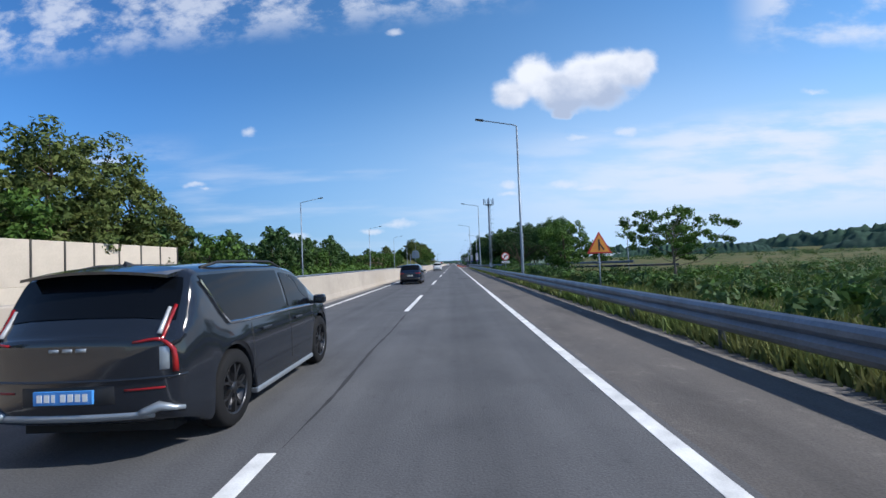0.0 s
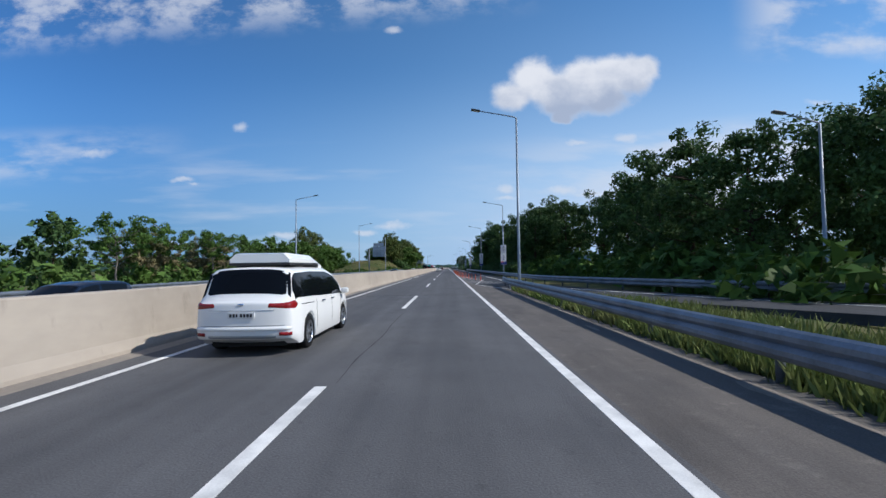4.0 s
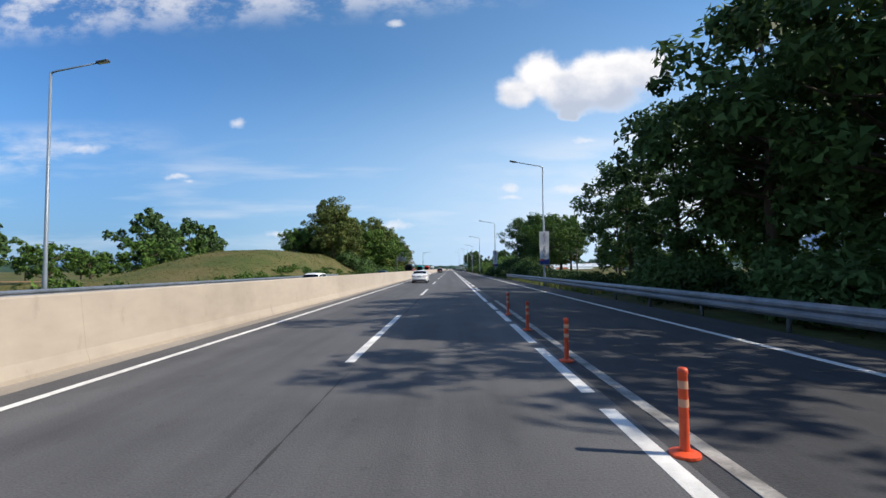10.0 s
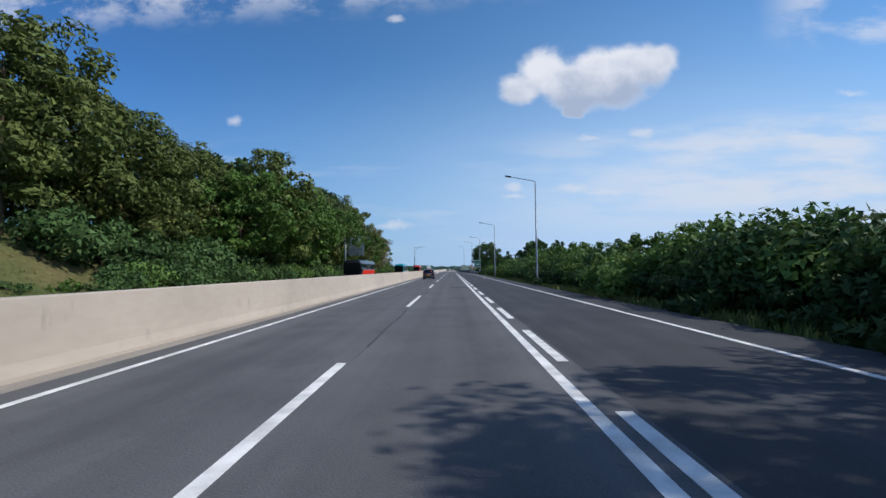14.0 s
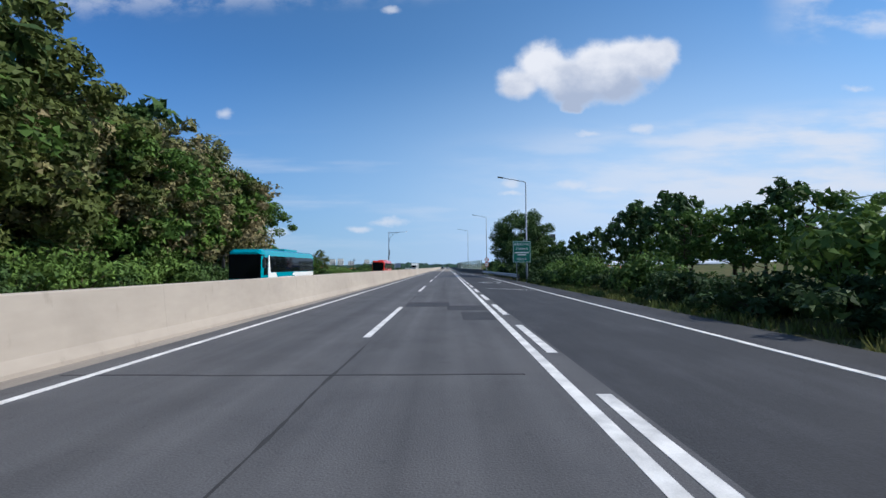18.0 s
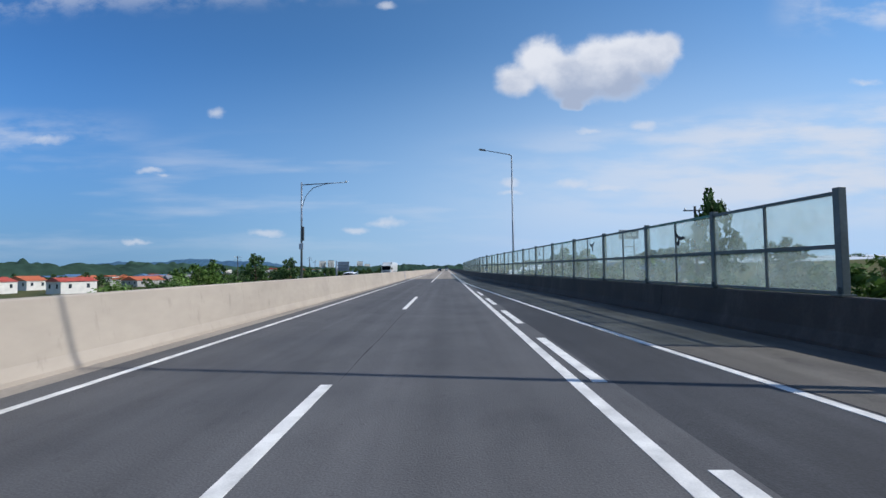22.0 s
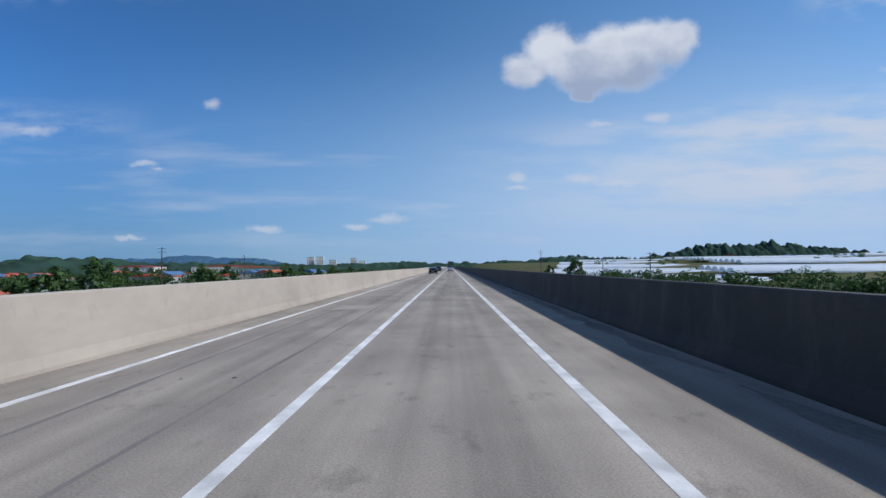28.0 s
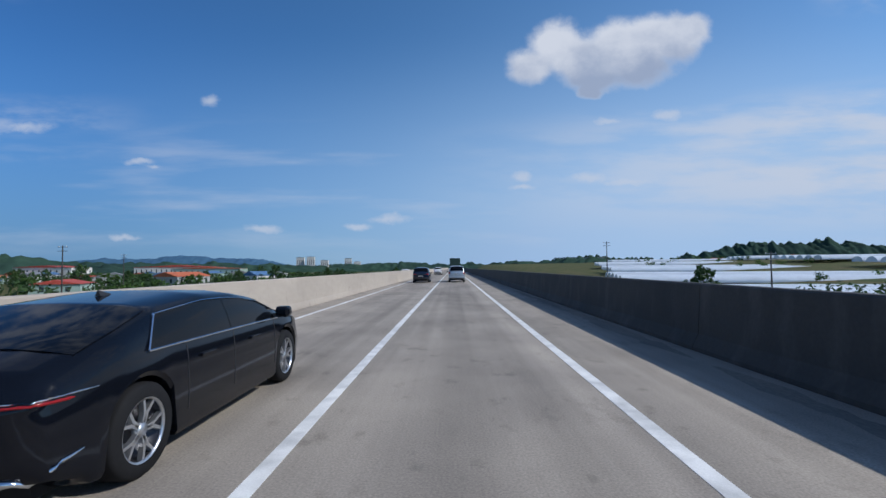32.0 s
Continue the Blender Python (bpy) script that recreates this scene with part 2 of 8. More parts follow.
LEAF_DARK = leaf_mat("leaf_dark", (0.066, 0.118, 0.036), (0.043, 0.080, 0.027))
LEAF_DEEP = leaf_mat("leaf_deep", (0.040, 0.075, 0.024), (0.028, 0.052, 0.019))
LEAF_OLIVE = leaf_mat("leaf_olive", (0.115, 0.135, 0.038), (0.06, 0.09, 0.026))
LEAF_BROWN = leaf_mat("leaf_blossom", (0.27, 0.22, 0.12), (0.085, 0.115, 0.035))
LEAF_LIGHT = leaf_mat("leaf_light", (0.12, 0.20, 0.045), (0.08, 0.14, 0.035))
GRASS = leaf_mat("grass_blade", (0.11, 0.16, 0.04), (0.16, 0.16, 0.06), 0.3, 0.7)
HAY = leaf_mat("dry_grass", (0.19, 0.165, 0.07), (0.10, 0.12, 0.04), 0.3, 0.7)

# ---- mesh kit ----
class Geo:
    """Collects vertices and faces of one mesh."""

    def __init__(self):
        self.v, self.f = [], []

    def poly(self, pts):
        k = len(self.v)
        self.v += [tuple(p) for p in pts]
        self.f.append(tuple(range(k, k + len(pts))))
        return self

    def box(self, x0, x1, y0, y1, z0, z1, m=None):
        k = len(self.v)
        pts = [(x, y, z) for z in (z0, z1) for x, y in ((x0, y0), (x1, y0), (x1, y1), (x0, y1))]
        self.v += [tuple(m @ Vector(p)) for p in pts] if m else pts
        self.f += [tuple(k + i for i in q) for q in
                   ((0, 3, 2, 1), (4, 5, 6, 7), (0, 1, 5, 4), (1, 2, 6, 5), (2, 3, 7, 6), (3, 0, 4, 7))]
        return self

    def bevel_box(self, x0, x1, y0, y1, z0, z1, b, m=None):
        """A box with its edges cut by b."""
        k = len(self.v)
        c, h = ((x0 + x1) / 2, (y0 + y1) / 2, (z0 + z1) / 2), ((x1 - x0) / 2, (y1 - y0) / 2, (z1 - z0) / 2)
        bm = bmesh.new()
        bmesh.ops.create_cube(bm, size=2)
        for v in bm.verts:
            v.co = Vector([c[i] + v.co[i] * h[i] for i in range(3)])
        bmesh.ops.bevel(bm, geom=bm.edges[:], offset=b, segments=2, profile=0.5, affect="EDGES")
        bm.verts.index_update()
        self.v += [tuple(m @ v.co if m else v.co) for v in bm.verts]
        self.f += [tuple(k + v.index for v in f.verts) for f in bm.faces]
        bm.free()
        return self

    def tube(self, pts, radii, n=8, cap=True):
        """A round tube along a line of points with a radius at each."""
        k = len(self.v)
        pts = [Vector(p) for p in pts]
        for i, p in enumerate(pts):
            d = (pts[min(i + 1, len(pts) - 1)] - pts[max(i - 1, 0)]).normalized()
            a = d.cross(Vector((0, 1, 0)) if abs(d.y) < 0.9 else Vector((1, 0, 0))).normalized()
            c = d.cross(a)
            for j in range(n):
                w = 2 * math.pi * j / n
                self.v.append(tuple(p + (a * math.cos(w) + c * math.sin(w)) * radii[i]))
        for i in range(len(pts) - 1):
            for j in range(n):
                q = k + i * n
                self.f.append((q + j, q + (j + 1) % n, q + n + (j + 1) % n, q + n + j))
        if cap:
            self.f.append(tuple(k + j for j in range(n))[::-1])
            e = k + (len(pts) - 1) * n
            self.f.append(tuple(e + j for j in range(n)))
        return self

    def sweep(self, section, path, closed=True, caps=True):
        """Sweeps a section of (across, up) along a line of (x, y, z) points; across is square to the path in plan."""
        k, n = len(self.v), len(section)
        for i, p in enumerate(path):
            a, b = path[max(i - 1, 0)], path[min(i + 1, len(path) - 1)]
            dx, dy = b[0] - a[0], b[1] - a[1]
            d = math.hypot(dx, dy) or 1
            for u, w in section:
                self.v.append((p[0] + u * dy / d, p[1] - u * dx / d, p[2] + w))
        for i in range(len(path) - 1):
            for j in range(n if closed else n - 1):
                q = k + i * n
                self.f.append((q + j, q + n + j, q + n + (j + 1) % n, q + (j + 1) % n))
        if closed and caps:
            self.f.append(tuple(k + j for j in range(n)))
            e = k + (len(path) - 1) * n
            self.f.append(tuple(e + j for j in range(n))[::-1])
        return self

    def lathe(self, prof, n=24, axis="z", at=(0, 0, 0)):
        """Turns a profile of (radius, height) about an axis."""
        k = len(self.v)
        for r, h in prof:
            for j in range(n):
                w = 2 * math.pi * j / n
                a, b = r * math.cos(w), r * math.sin(w)
                p = {"z": (a, b, h), "x": (h, a, b), "y": (a, h, b)}[axis]
                self.v.append(tuple(p[i] + at[i] for i in range(3)))
        for i in range(len(prof) - 1):
            for j in range(n):
                q = k + i * n
                self.f.append((q + j, q + (j + 1) % n, q + n + (j + 1) % n, q + n + j))
        return self

    def mesh(self, name, material, smooth=False):
        me = bpy.data.meshes.new(name)
        me.from_pydata(self.v, [], self.f)
        if smooth:
            me.shade_smooth()
        me.materials.append(material)
        return me


def part(name, geo, material, parent=None, label="", smooth=False, kind="", at=None):
    ob = new(name, geo.mesh(name, material, smooth))
    if parent:
        ob.parent = parent
    if at is not None:
        ob.matrix_basis = at
    return tagged(ob, label, kind=kind)


def thing(name, label, category, group="", kind="", at=None):
    """An empty at a thing's base."""
    ob = new(name)
    ob.empty_display_size = 0.3
    if at is not None:
        ob.matrix_basis = at
    return tagged(ob, label, category, group, kind)


def smoothstep(a, b, x):
    t = min(max((x - a) / (b - a), 0), 1)
    return t * t * (3 - 2 * t)


def lerp_table(table, y):
    """Linear between (y, value) rows."""
    return float(np.interp(y, [r[0] for r in table], [r[1] for r in table]))

# ---- plan: x across the road from the camera's lane, y along it ----
JOINT = 573.0          # expansion joint where the bridge deck begins
BARRIER = -6.45        # foot of the median wall
RIGHT_EDGE = [(-200, 4.4), (128, 4.4), (130, 8.4), (478, 8.2), (507, 7.9), (520, 7.4), (532, 6.6), (546, 5.7), (560, 4.95), (572, 4.8), (1700, 4.8)]


def ramp_rail(y):
    return 8.5 + 0.0095 * max(150 - y, 0) ** 2


def ground_z(x, y):
    """Height of the land beside the road."""
    low = -5.5 * smoothstep(470, 575, y)
    z = -0.12
    if x > 9:
        field = -1.9 * smoothstep(10, 20, x) * (1 - smoothstep(95, 150, y))
        z += field
        z += 0.9 * smoothstep(10, 14, x) * smoothstep(270, 300, y) * (1 - smoothstep(440, 480, y))
    if x < -21:
        hill = smoothstep(280, 316, y) * (1 - smoothstep(340, 376, y))
        z += 5.4 * hill * smoothstep(-23, -33, x) * (1 - smoothstep(-40, -58, x))
        bank = smoothstep(338, 360, y) * (1 - smoothstep(450, 480, y))
        z += 1.5 * bank * smoothstep(-22, -30, x)
        z -= 1.2 * smoothstep(-24, -34, x) * (1 - smoothstep(200, 240, y))
    d = max(x - 9.0, -21 - x, 0)
    z += low * smoothstep(0, 9, d) if y < JOINT else low
    if x > 25 and y > 640:
        z += 12.0 * smoothstep(0, 330, x - 30 + 0.35 * (y - 780)) * smoothstep(25, 70, x) * smoothstep(640, 760, y)
    if abs(x) > 24:
        z += 0.35 * noise.noise((x * 0.05, y * 0.05, 3)) + 0.12 * noise.noise((x * 0.3, y * 0.3, 9))
    return z


def spaced(lo, hi, fine, a, b):
    """Steps of fine between a and b, growing outside."""
    out, s, v = [], fine, a
    while v > lo:
        s *= 1.35
        v -= s
        out.append(max(v, lo))
    out = out[::-1] + [a + i * fine for i in range(int((b - a) / fine) + 1)]
    s, v = fine, out[-1]
    while v < hi:
        s *= 1.35
        v += s
        out.append(min(v, hi))
    return out


xs = spaced(-3600, 3600, 2.5, -75, 75)
ys = spaced(-900, 4700, 4.0, -60, 820)
g = Geo()
g.v = [(x, y, ground_z(x, y)) for y in ys for x in xs]
w = len(xs)
g.f = [(j * w + i, j * w + i + 1, (j + 1) * w + i + 1, (j + 1) * w + i) for j in range(len(ys) - 1) for i in range(w - 1)]
part("ground", g, GROUND, kind="structure", label="grassy land beside the expressway, reaching to the horizon", smooth=True)


def strip(name, x0, x1, y0, y1, z, material, label, step=20.0, under=0.35):
    """A slab of paving between two edges that are numbers or tables along y."""
    a = x0 if callable(x0) else (lambda y: x0)
    b = x1 if callable(x1) else (lambda y: x1)
    n = max(int((y1 - y0) / step), 1)
    g = Geo()
    rows = [y0 + (y1 - y0) * i / n for i in range(n + 1)]
    for y in rows:
        g.v += [(a(y), y, z), (b(y), y, z), (b(y), y, z - under), (a(y), y, z - under)]
    for i in range(n):
        k = 4 * i
        for j in range(4):
            g.f.append((k + j, k + (j + 1) % 4, k + 4 + (j + 1) % 4, k + 4 + j))
    g.f += [(3, 2, 1, 0), (4 * n, 4 * n + 1, 4 * n + 2, 4 * n + 3)]
    return part(name, g, material, kind="structure", label=label)


right_edge = lambda y: lerp_table(RIGHT_EDGE, y)
strip("road_main", -6.0, 1.98, -200, JOINT, 0.0, ASPHALT, "grey asphalt carriageway with two lanes", 40)
strip("road_shoulder", 1.98, lambda y: 4.25, -200, 136, -0.004, SHOULDER, "brownish worn asphalt shoulder by the guardrail", 40)
strip("road_slip", lambda y: max(1.98, ramp_rail(y) - 6.4) if y < 168 else 1.98, lambda y: ramp_rail(y) - 0.4 if y < 150 else right_edge(y),
      90, JOINT, -0.008, ASPHALT_DARK, "dark asphalt slip road and acceleration lane", 4)
strip("road_gore", 1.98, lambda y: max(2.2, min(7.5, ramp_rail(y) - 6.2, 4.4 - 0.1 * (y - 158))), 132, 181, -0.003, SHOULDER,
      "worn paved wedge between main road and slip road", 3)
merge_edge = lambda y: lerp_table([(440, 6.55), (478, 6.5), (497, 5.25), (515, 3.95), (529, 3.2), (541, 2.55), (551, 2.15), (560, 2.0)], y)
strip("shoulder_dusty", lambda y: merge_edge(y) + 0.12, lambda y: right_edge(y) - 0.05, 476, JOINT, -0.003, DUSTY, "dusty grey-brown asphalt shoulder along the parapet", 4)
strip("gutter_right", 4.25, 4.62, -200, 134, -0.02, GUTTER_SHADE, "stained concrete gutter under the guardrail, darkened for the rail's shade", 40)
strip("verge_right", 4.62, 6.2, -200, 134, -0.04, EARTH, "dark earth verge behind the guardrail", 40, 0.3)
strip("road_seam", 1.98, 2.3, 256, 548, -0.002, ASPHALT, "pale strip of older asphalt beside the lane line", 40)
strip("median_gutter", BARRIER - 0.02, -6.0, -200, JOINT, -0.004, CURB, "stained concrete gutter along the median wall", 40)
strip("bridge_deck", BARRIER - 0.02, right_edge, JOINT + 0.12, 1600, 0.0, DECK, "pale concrete bridge deck with worn wheel tracks", 40, 1.1)
strip("road_opposite", -20.4, BARRIER - 0.62, -200, 1600, -0.36, ASPHALT, "opposite carriageway of grey asphalt", 60, 1.0)

# expansion joint: two steel lips and a dark gap
for y0, y1, m, z in ((JOINT - 0.02, JOINT + 0.03, STEEL, 0.006), (JOINT + 0.03, JOINT + 0.09, DARK_METAL, -0.03), (JOINT + 0.09, JOINT + 0.14, STEEL, 0.006)):
    part("joint_bar", Geo().box(BARRIER + 0.03, 4.38, y0, y1, -0.2, z), m, kind="structure", label="steel expansion joint across the bridge deck")


# ---- road markings ----
def marks(name, boxes, material, label, z=0.004):
    g = Geo()
    for x0, x1, y0, y1 in boxes:
        g.box(x0, x1, y0, y1, z - 0.02, z)
    return part(name, g, material, kind="structure", label=label)


for k in range(-2, 27):
    marks("lane_dash", [(-1.88, -1.71, 20 * k, 20 * k + 8)], PAINT, "white painted lane dash on the asphalt")
marks("lane_line_solid", [(-1.88, -1.72, 555.5, 1500)], PAINT, "white solid lane line on the bridge")
marks("edge_line_left", [(-5.48, -5.34, -200, 1500)], PAINT, "white edge line beside the median gutter")
marks("edge_line_right", [(1.72, 1.90, -200, 186), (1.68, 1.86, 254.2, 1500)], PAINT, "white solid edge line of the driving lane")
for k in range(17):
    marks("edge_block", [(1.72, 1.90, 186 + 4 * k, 189.3 + 4 * k)], PAINT, "white painted block of the lane edge by the posts")
marks("post_line", [(2.22, 2.38, 186, 255)], PAINT_WORN, "worn white line under the flexible posts", 0.002)
for k in range(-6, 33):
    y = 307.3 + 6.92 * k
    marks("merge_dash", [(2.02, 2.22, y, y + 4.1)], PAINT, "short white dash along the merging lane", 0.0045)


def line_path(name, pts, width, label, material=PAINT, z=0.001):
    g = Geo()
    g.sweep([(-width / 2, 0), (-width / 2, -0.02), (width / 2, -0.02), (width / 2, 0)], [(x, y, z) for x, y in pts])
    return part(name, g, material, kind="structure", label=label)


line_path("slip_edge_line", [(ramp_rail(y) - 2.0, y) for y in range(100, 151, 5)] + [(6.5, 160), (6.45, 478), (5.2, 497), (3.9, 515), (3.15, 529), (2.5, 541), (2.1, 551), (1.98, 560)], 0.16,
          "white edge line of the slip road that tapers in")
marks("merged_line", [(1.70, 2.04, 549, JOINT - 0.05)], PAINT_GREY, "broad white line where the two edge lines meet", 0.0052)
line_path("gore_line", [(min(7.5, ramp_rail(y) - 6.2), y) for y in range(128, 146, 4)] + [(4.4, 158), (3.3, 169), (2.6, 177), (2.32, 184)], 0.17,
          "white line along the wedge of the slip road", material=PAINT_GREY, z=0.004)
for k in range(7):
    y = 147 + 4.6 * k
    wide = min(4.3 - 0.1 * (y - 158), 6.0)
    g = Geo()
    g.sweep([(-0.45, 0), (-0.45, -0.02), (0.45, -0.02), (0.45, 0)], [(2.0, y + 1.7, 0.003), (wide - 0.15, y, 0.003)])
    part("hatch_bar", g, PAINT_WORN, kind="structure", label="worn white hatch bar on the wedge")


def merge_arrow(x, y):
    """Slanting arrow that sends the lane to the left."""
    g = Geo()
    for pts in ([(2.05, 0.0), (2.2, 0.08), (0.3, 1.8), (0.12, 1.62)], [(0.45, 1.30), (0.05, 2.05), (-1.4, 3.1)]):
        g.poly([(x + u, y + v, 0.0) for u, v in pts])
        g.poly([(x + u, y + v, -0.02) for u, v in pts][::-1])
    part("merge_arrow", g, PAINT, kind="structure", label="white slanting merge arrow on the dark asphalt")


for y in (395.2, 441.0):
    merge_arrow(4.05, y)
line_path("merge_triangle", [(3.5, 457.3), (5.9, 458.1), (5.0, 454.2), (3.5, 457.3)], 0.16, "hollow white triangle painted on the merging lane")
# repair patches
for x0, x1, y0, y1 in ((0.3, 1.7, 50, 52.2), (-0.1, 1.7, 73.8, 75.5), (-1.35, 0.55, 80.8, 83.05), (0.0, 1.66, 359.3, 361.6), (-1.65, 0.2, 428.2, 430.4), (0.1, 1.66, 426.6, 428.6), (0.6, 1.66, 423.4, 425.8)):
    marks("asphalt_patch", [(x0, x1, y0, y1)], ASPHALT_PATCH, "dark rectangular asphalt repair", 0.003)


# ---- median wall ----
WALL = [(0.0, -0.6), (0.0, 0.07), (-0.07, 0.27), (-0.19, 1.24), (-0.22, 1.27), (-0.41, 1.27), (-0.44, 1.24), (-0.56, 0.27), (-0.63, 0.07), (-0.63, -0.6)]
wall = thing("wall_median", "long pale concrete median wall between the carriageways", "wall", kind="structure")
y = -120.0
while y < 1300:
    length = 12.0 if y < 860 else 110.0
    end = min(y + length, JOINT - 0.3) if y < JOINT else y + length
    part("wall_section", Geo().sweep(WALL, [(BARRIER, y + 0.0015, 0), (BARRIER, end - 0.0015, 0)]), CONCRETE, wall)
    y = end if end != JOINT - 0.3 else JOINT + 0.45
part("joint_cover", Geo().sweep([(u * 1.02 + 0.02, z + 0.012) for u, z in WALL], [(BARRIER, JOINT - 0.35, 0), (BARRIER, JOINT + 0.5, 0)]), STEEL, wall,
     "rusty steel plate over the joint in the wall")


# ---- guardrails ----
BEAM = [(0.0, 0.32), (0.05, 0.35), (0.085, 0.41), (0.085, 0.48), (0.02, 0.55), (0.085, 0.62), (0.085, 0.69), (0.05, 0.75), (0.0, 0.78),
        (-0.006, 0.77), (0.04, 0.745), (0.07, 0.685), (0.07, 0.625), (0.005, 0.55), (0.07, 0.475), (0.07, 0.415), (0.04, 0.355), (-0.006, 0.33)]


def guardrail(path, label, side=-1, spacing=4.0, base=-0.1):
    """A steel beam on posts along a line in plan; side -1 faces the road on its left."""
    ob = thing("guardrail", label, "guardrail", kind="structure")
    part("beam", Geo().sweep([(side * u, z) for u, z in BEAM], [(x, y, 0) for x, y in path]), STEEL, ob)
    run, post = 0.0, Geo().tube([(0, 0, base - 0.2), (0, 0, 0.76)], [0.06, 0.06], 10).mesh("post", POST_STEEL, True)
    for (xa, ya), (xb, yb) in zip(path, path[1:]):
        d = math.hypot(xb - xa, yb - ya)
        while run < d:
            p = new("post", post)
            p.parent = ob
            k = run / d
            p.location = (xa + (xb - xa) * k - side * 0.11, ya + (yb - ya) * k, 0)
            run += spacing
        run -= d
    return ob


guardrail([(4.5, y) for y in range(-60, 136, 15)] + [(4.6, 138), (4.9, 141.5)], "blue-grey galvanised guardrail beside the shoulder")
guardrail([(ramp_rail(y), y) for y in range(96, 151, 3)] + [(8.5, 170), (8.5, 300)], "galvanised guardrail along the slip road under the trees")
guardrail([(8.3, 462), (8.2, 478), (7.9, 500), (7.75, 509)], "dull galvanised guardrail leading to the bridge parapet")
guardrail([(-20.6, y) for y in range(45, 330, 15)], "galvanised guardrail at the far edge of the opposite carriageway", side=1, spacing=6)

# ---- street lamps ----
def street_lamp(x, y, height, arm, label, group):
    """Tapered pole with a bent arm and a flat lamp head; arm gives its reach, minus to the left."""
    ob = thing("street_lamp", label, "street lamp", group, at=pose(x, y, ground_z(x, y) if y < 500 else -0.12))
    top = height
    part("base_plate", Geo().bevel_box(-0.25, 0.25, -0.25, 0.25, -0.15, 0.06, 0.02), POLE, ob)
    part("pole", Geo().tube([(0, 0, 0), (0, 0, 1.2), (0, 0, top)], [0.11, 0.105, 0.06], 12), POLE, ob, smooth=True)
    s = 1 if arm > 0 else -1
    part("arm", Geo().tube([(0, 0, top - 0.06), (s * 0.06, 0, top + 0.02), (s * 0.3, 0, top + 0.1), (arm * 0.85, 0, top + 0.5)], [0.05, 0.05, 0.045, 0.035], 8), POLE, ob, smooth=True)
    tilt = Matrix.Translation((arm * 0.85, 0, top + 0.5)) @ Matrix.Rotation(-s * 0.17, 4, "Y")
    head = part("lamp_head", Geo().bevel_box(0 if s > 0 else -0.62, 0.62 if s > 0 else 0, -0.13, 0.13, -0.05, 0.07, 0.03, tilt), DARK_METAL, ob)
    part("lens", Geo().bevel_box(0.1 if s > 0 else -0.56, 0.56 if s > 0 else -0.1, -0.1, 0.1, -0.06, -0.045, 0.005, tilt), LAMP_LENS, head)
    return ob


for x, y in ((5.1, 37.8), (4.85, 86.2), (4.85, 132.2), (8.8, 172.4), (8.8, 218.5), (8.8, 274.3), (8.8, 320), (8.8, 366), (8.8, 410.5), (8.8, 458.8)):
    street_lamp(x, y, 11.9 if x < 7 else {218.5: 11.6, 274.3: 11.2, 172.4: 11.3, 458.8: 11.0, 320: 10.4, 410.5: 10.4}.get(y, 10.6), -2.9, "tall grey street lamp with one arm behind the guardrail", "street lamps along the driving side")
for x, y in ((8.6, 507), (6.3, 544)):
    street_lamp(x, y, 12.4, -2.9, "tall grey street lamp with one arm by the parapet", "street lamps along the driving side")
for y, h in ((66.0, 10.9), (117, 11.1), (164.0, 11.4), (209.0, 11.8), (255.0, 12.2)):
    street_lamp(-20.9, y, h, 2.9, "grey street lamp beyond the opposite carriageway", "street lamps along the far side")

# ---- flexible orange posts ----
def flexible_post(x, y):
    ob = thing("delineator_post", "orange flexible delineator post on a round foot", "traffic post", "orange posts along the wedge", at=pose(x, y, 0.0))
    part("foot", Geo().lathe([(0.0, 0.0), (0.13, 0.0), (0.13, 0.025), (0.07, 0.045), (0.0, 0.045)], 16), ORANGE, ob)
    part("tube", Geo().lathe([(0.045, 0.04), (0.042, 0.08), (0.04, 0.70), (0.045, 0.71), (0.045, 0.745), (0.03, 0.76), (0.0, 0.762)], 14), ORANGE, ob, smooth=True)
    for z in (0.42, 0.58):
        part("reflective_band", Geo().lathe([(0.0425, z), (0.0425, z + 0.07)], 14), REFLECTIVE, ob, "faded reflective band")
    return ob


first = flexible_post(4.0, 156.1)
for k in range(1, 25):
    y = 156.1 + 3.38 * k if k < 6 else 176.0 + 4.0 * (k - 6)
    x = float(np.interp(y, [153.4, 163, 172, 176, 181, 186, 300], [4.1, 3.3, 2.6, 2.45, 2.3, 2.08, 1.99]))
    copy_thing(first, pose(x, y, 0, 0, 0, 37 * k))

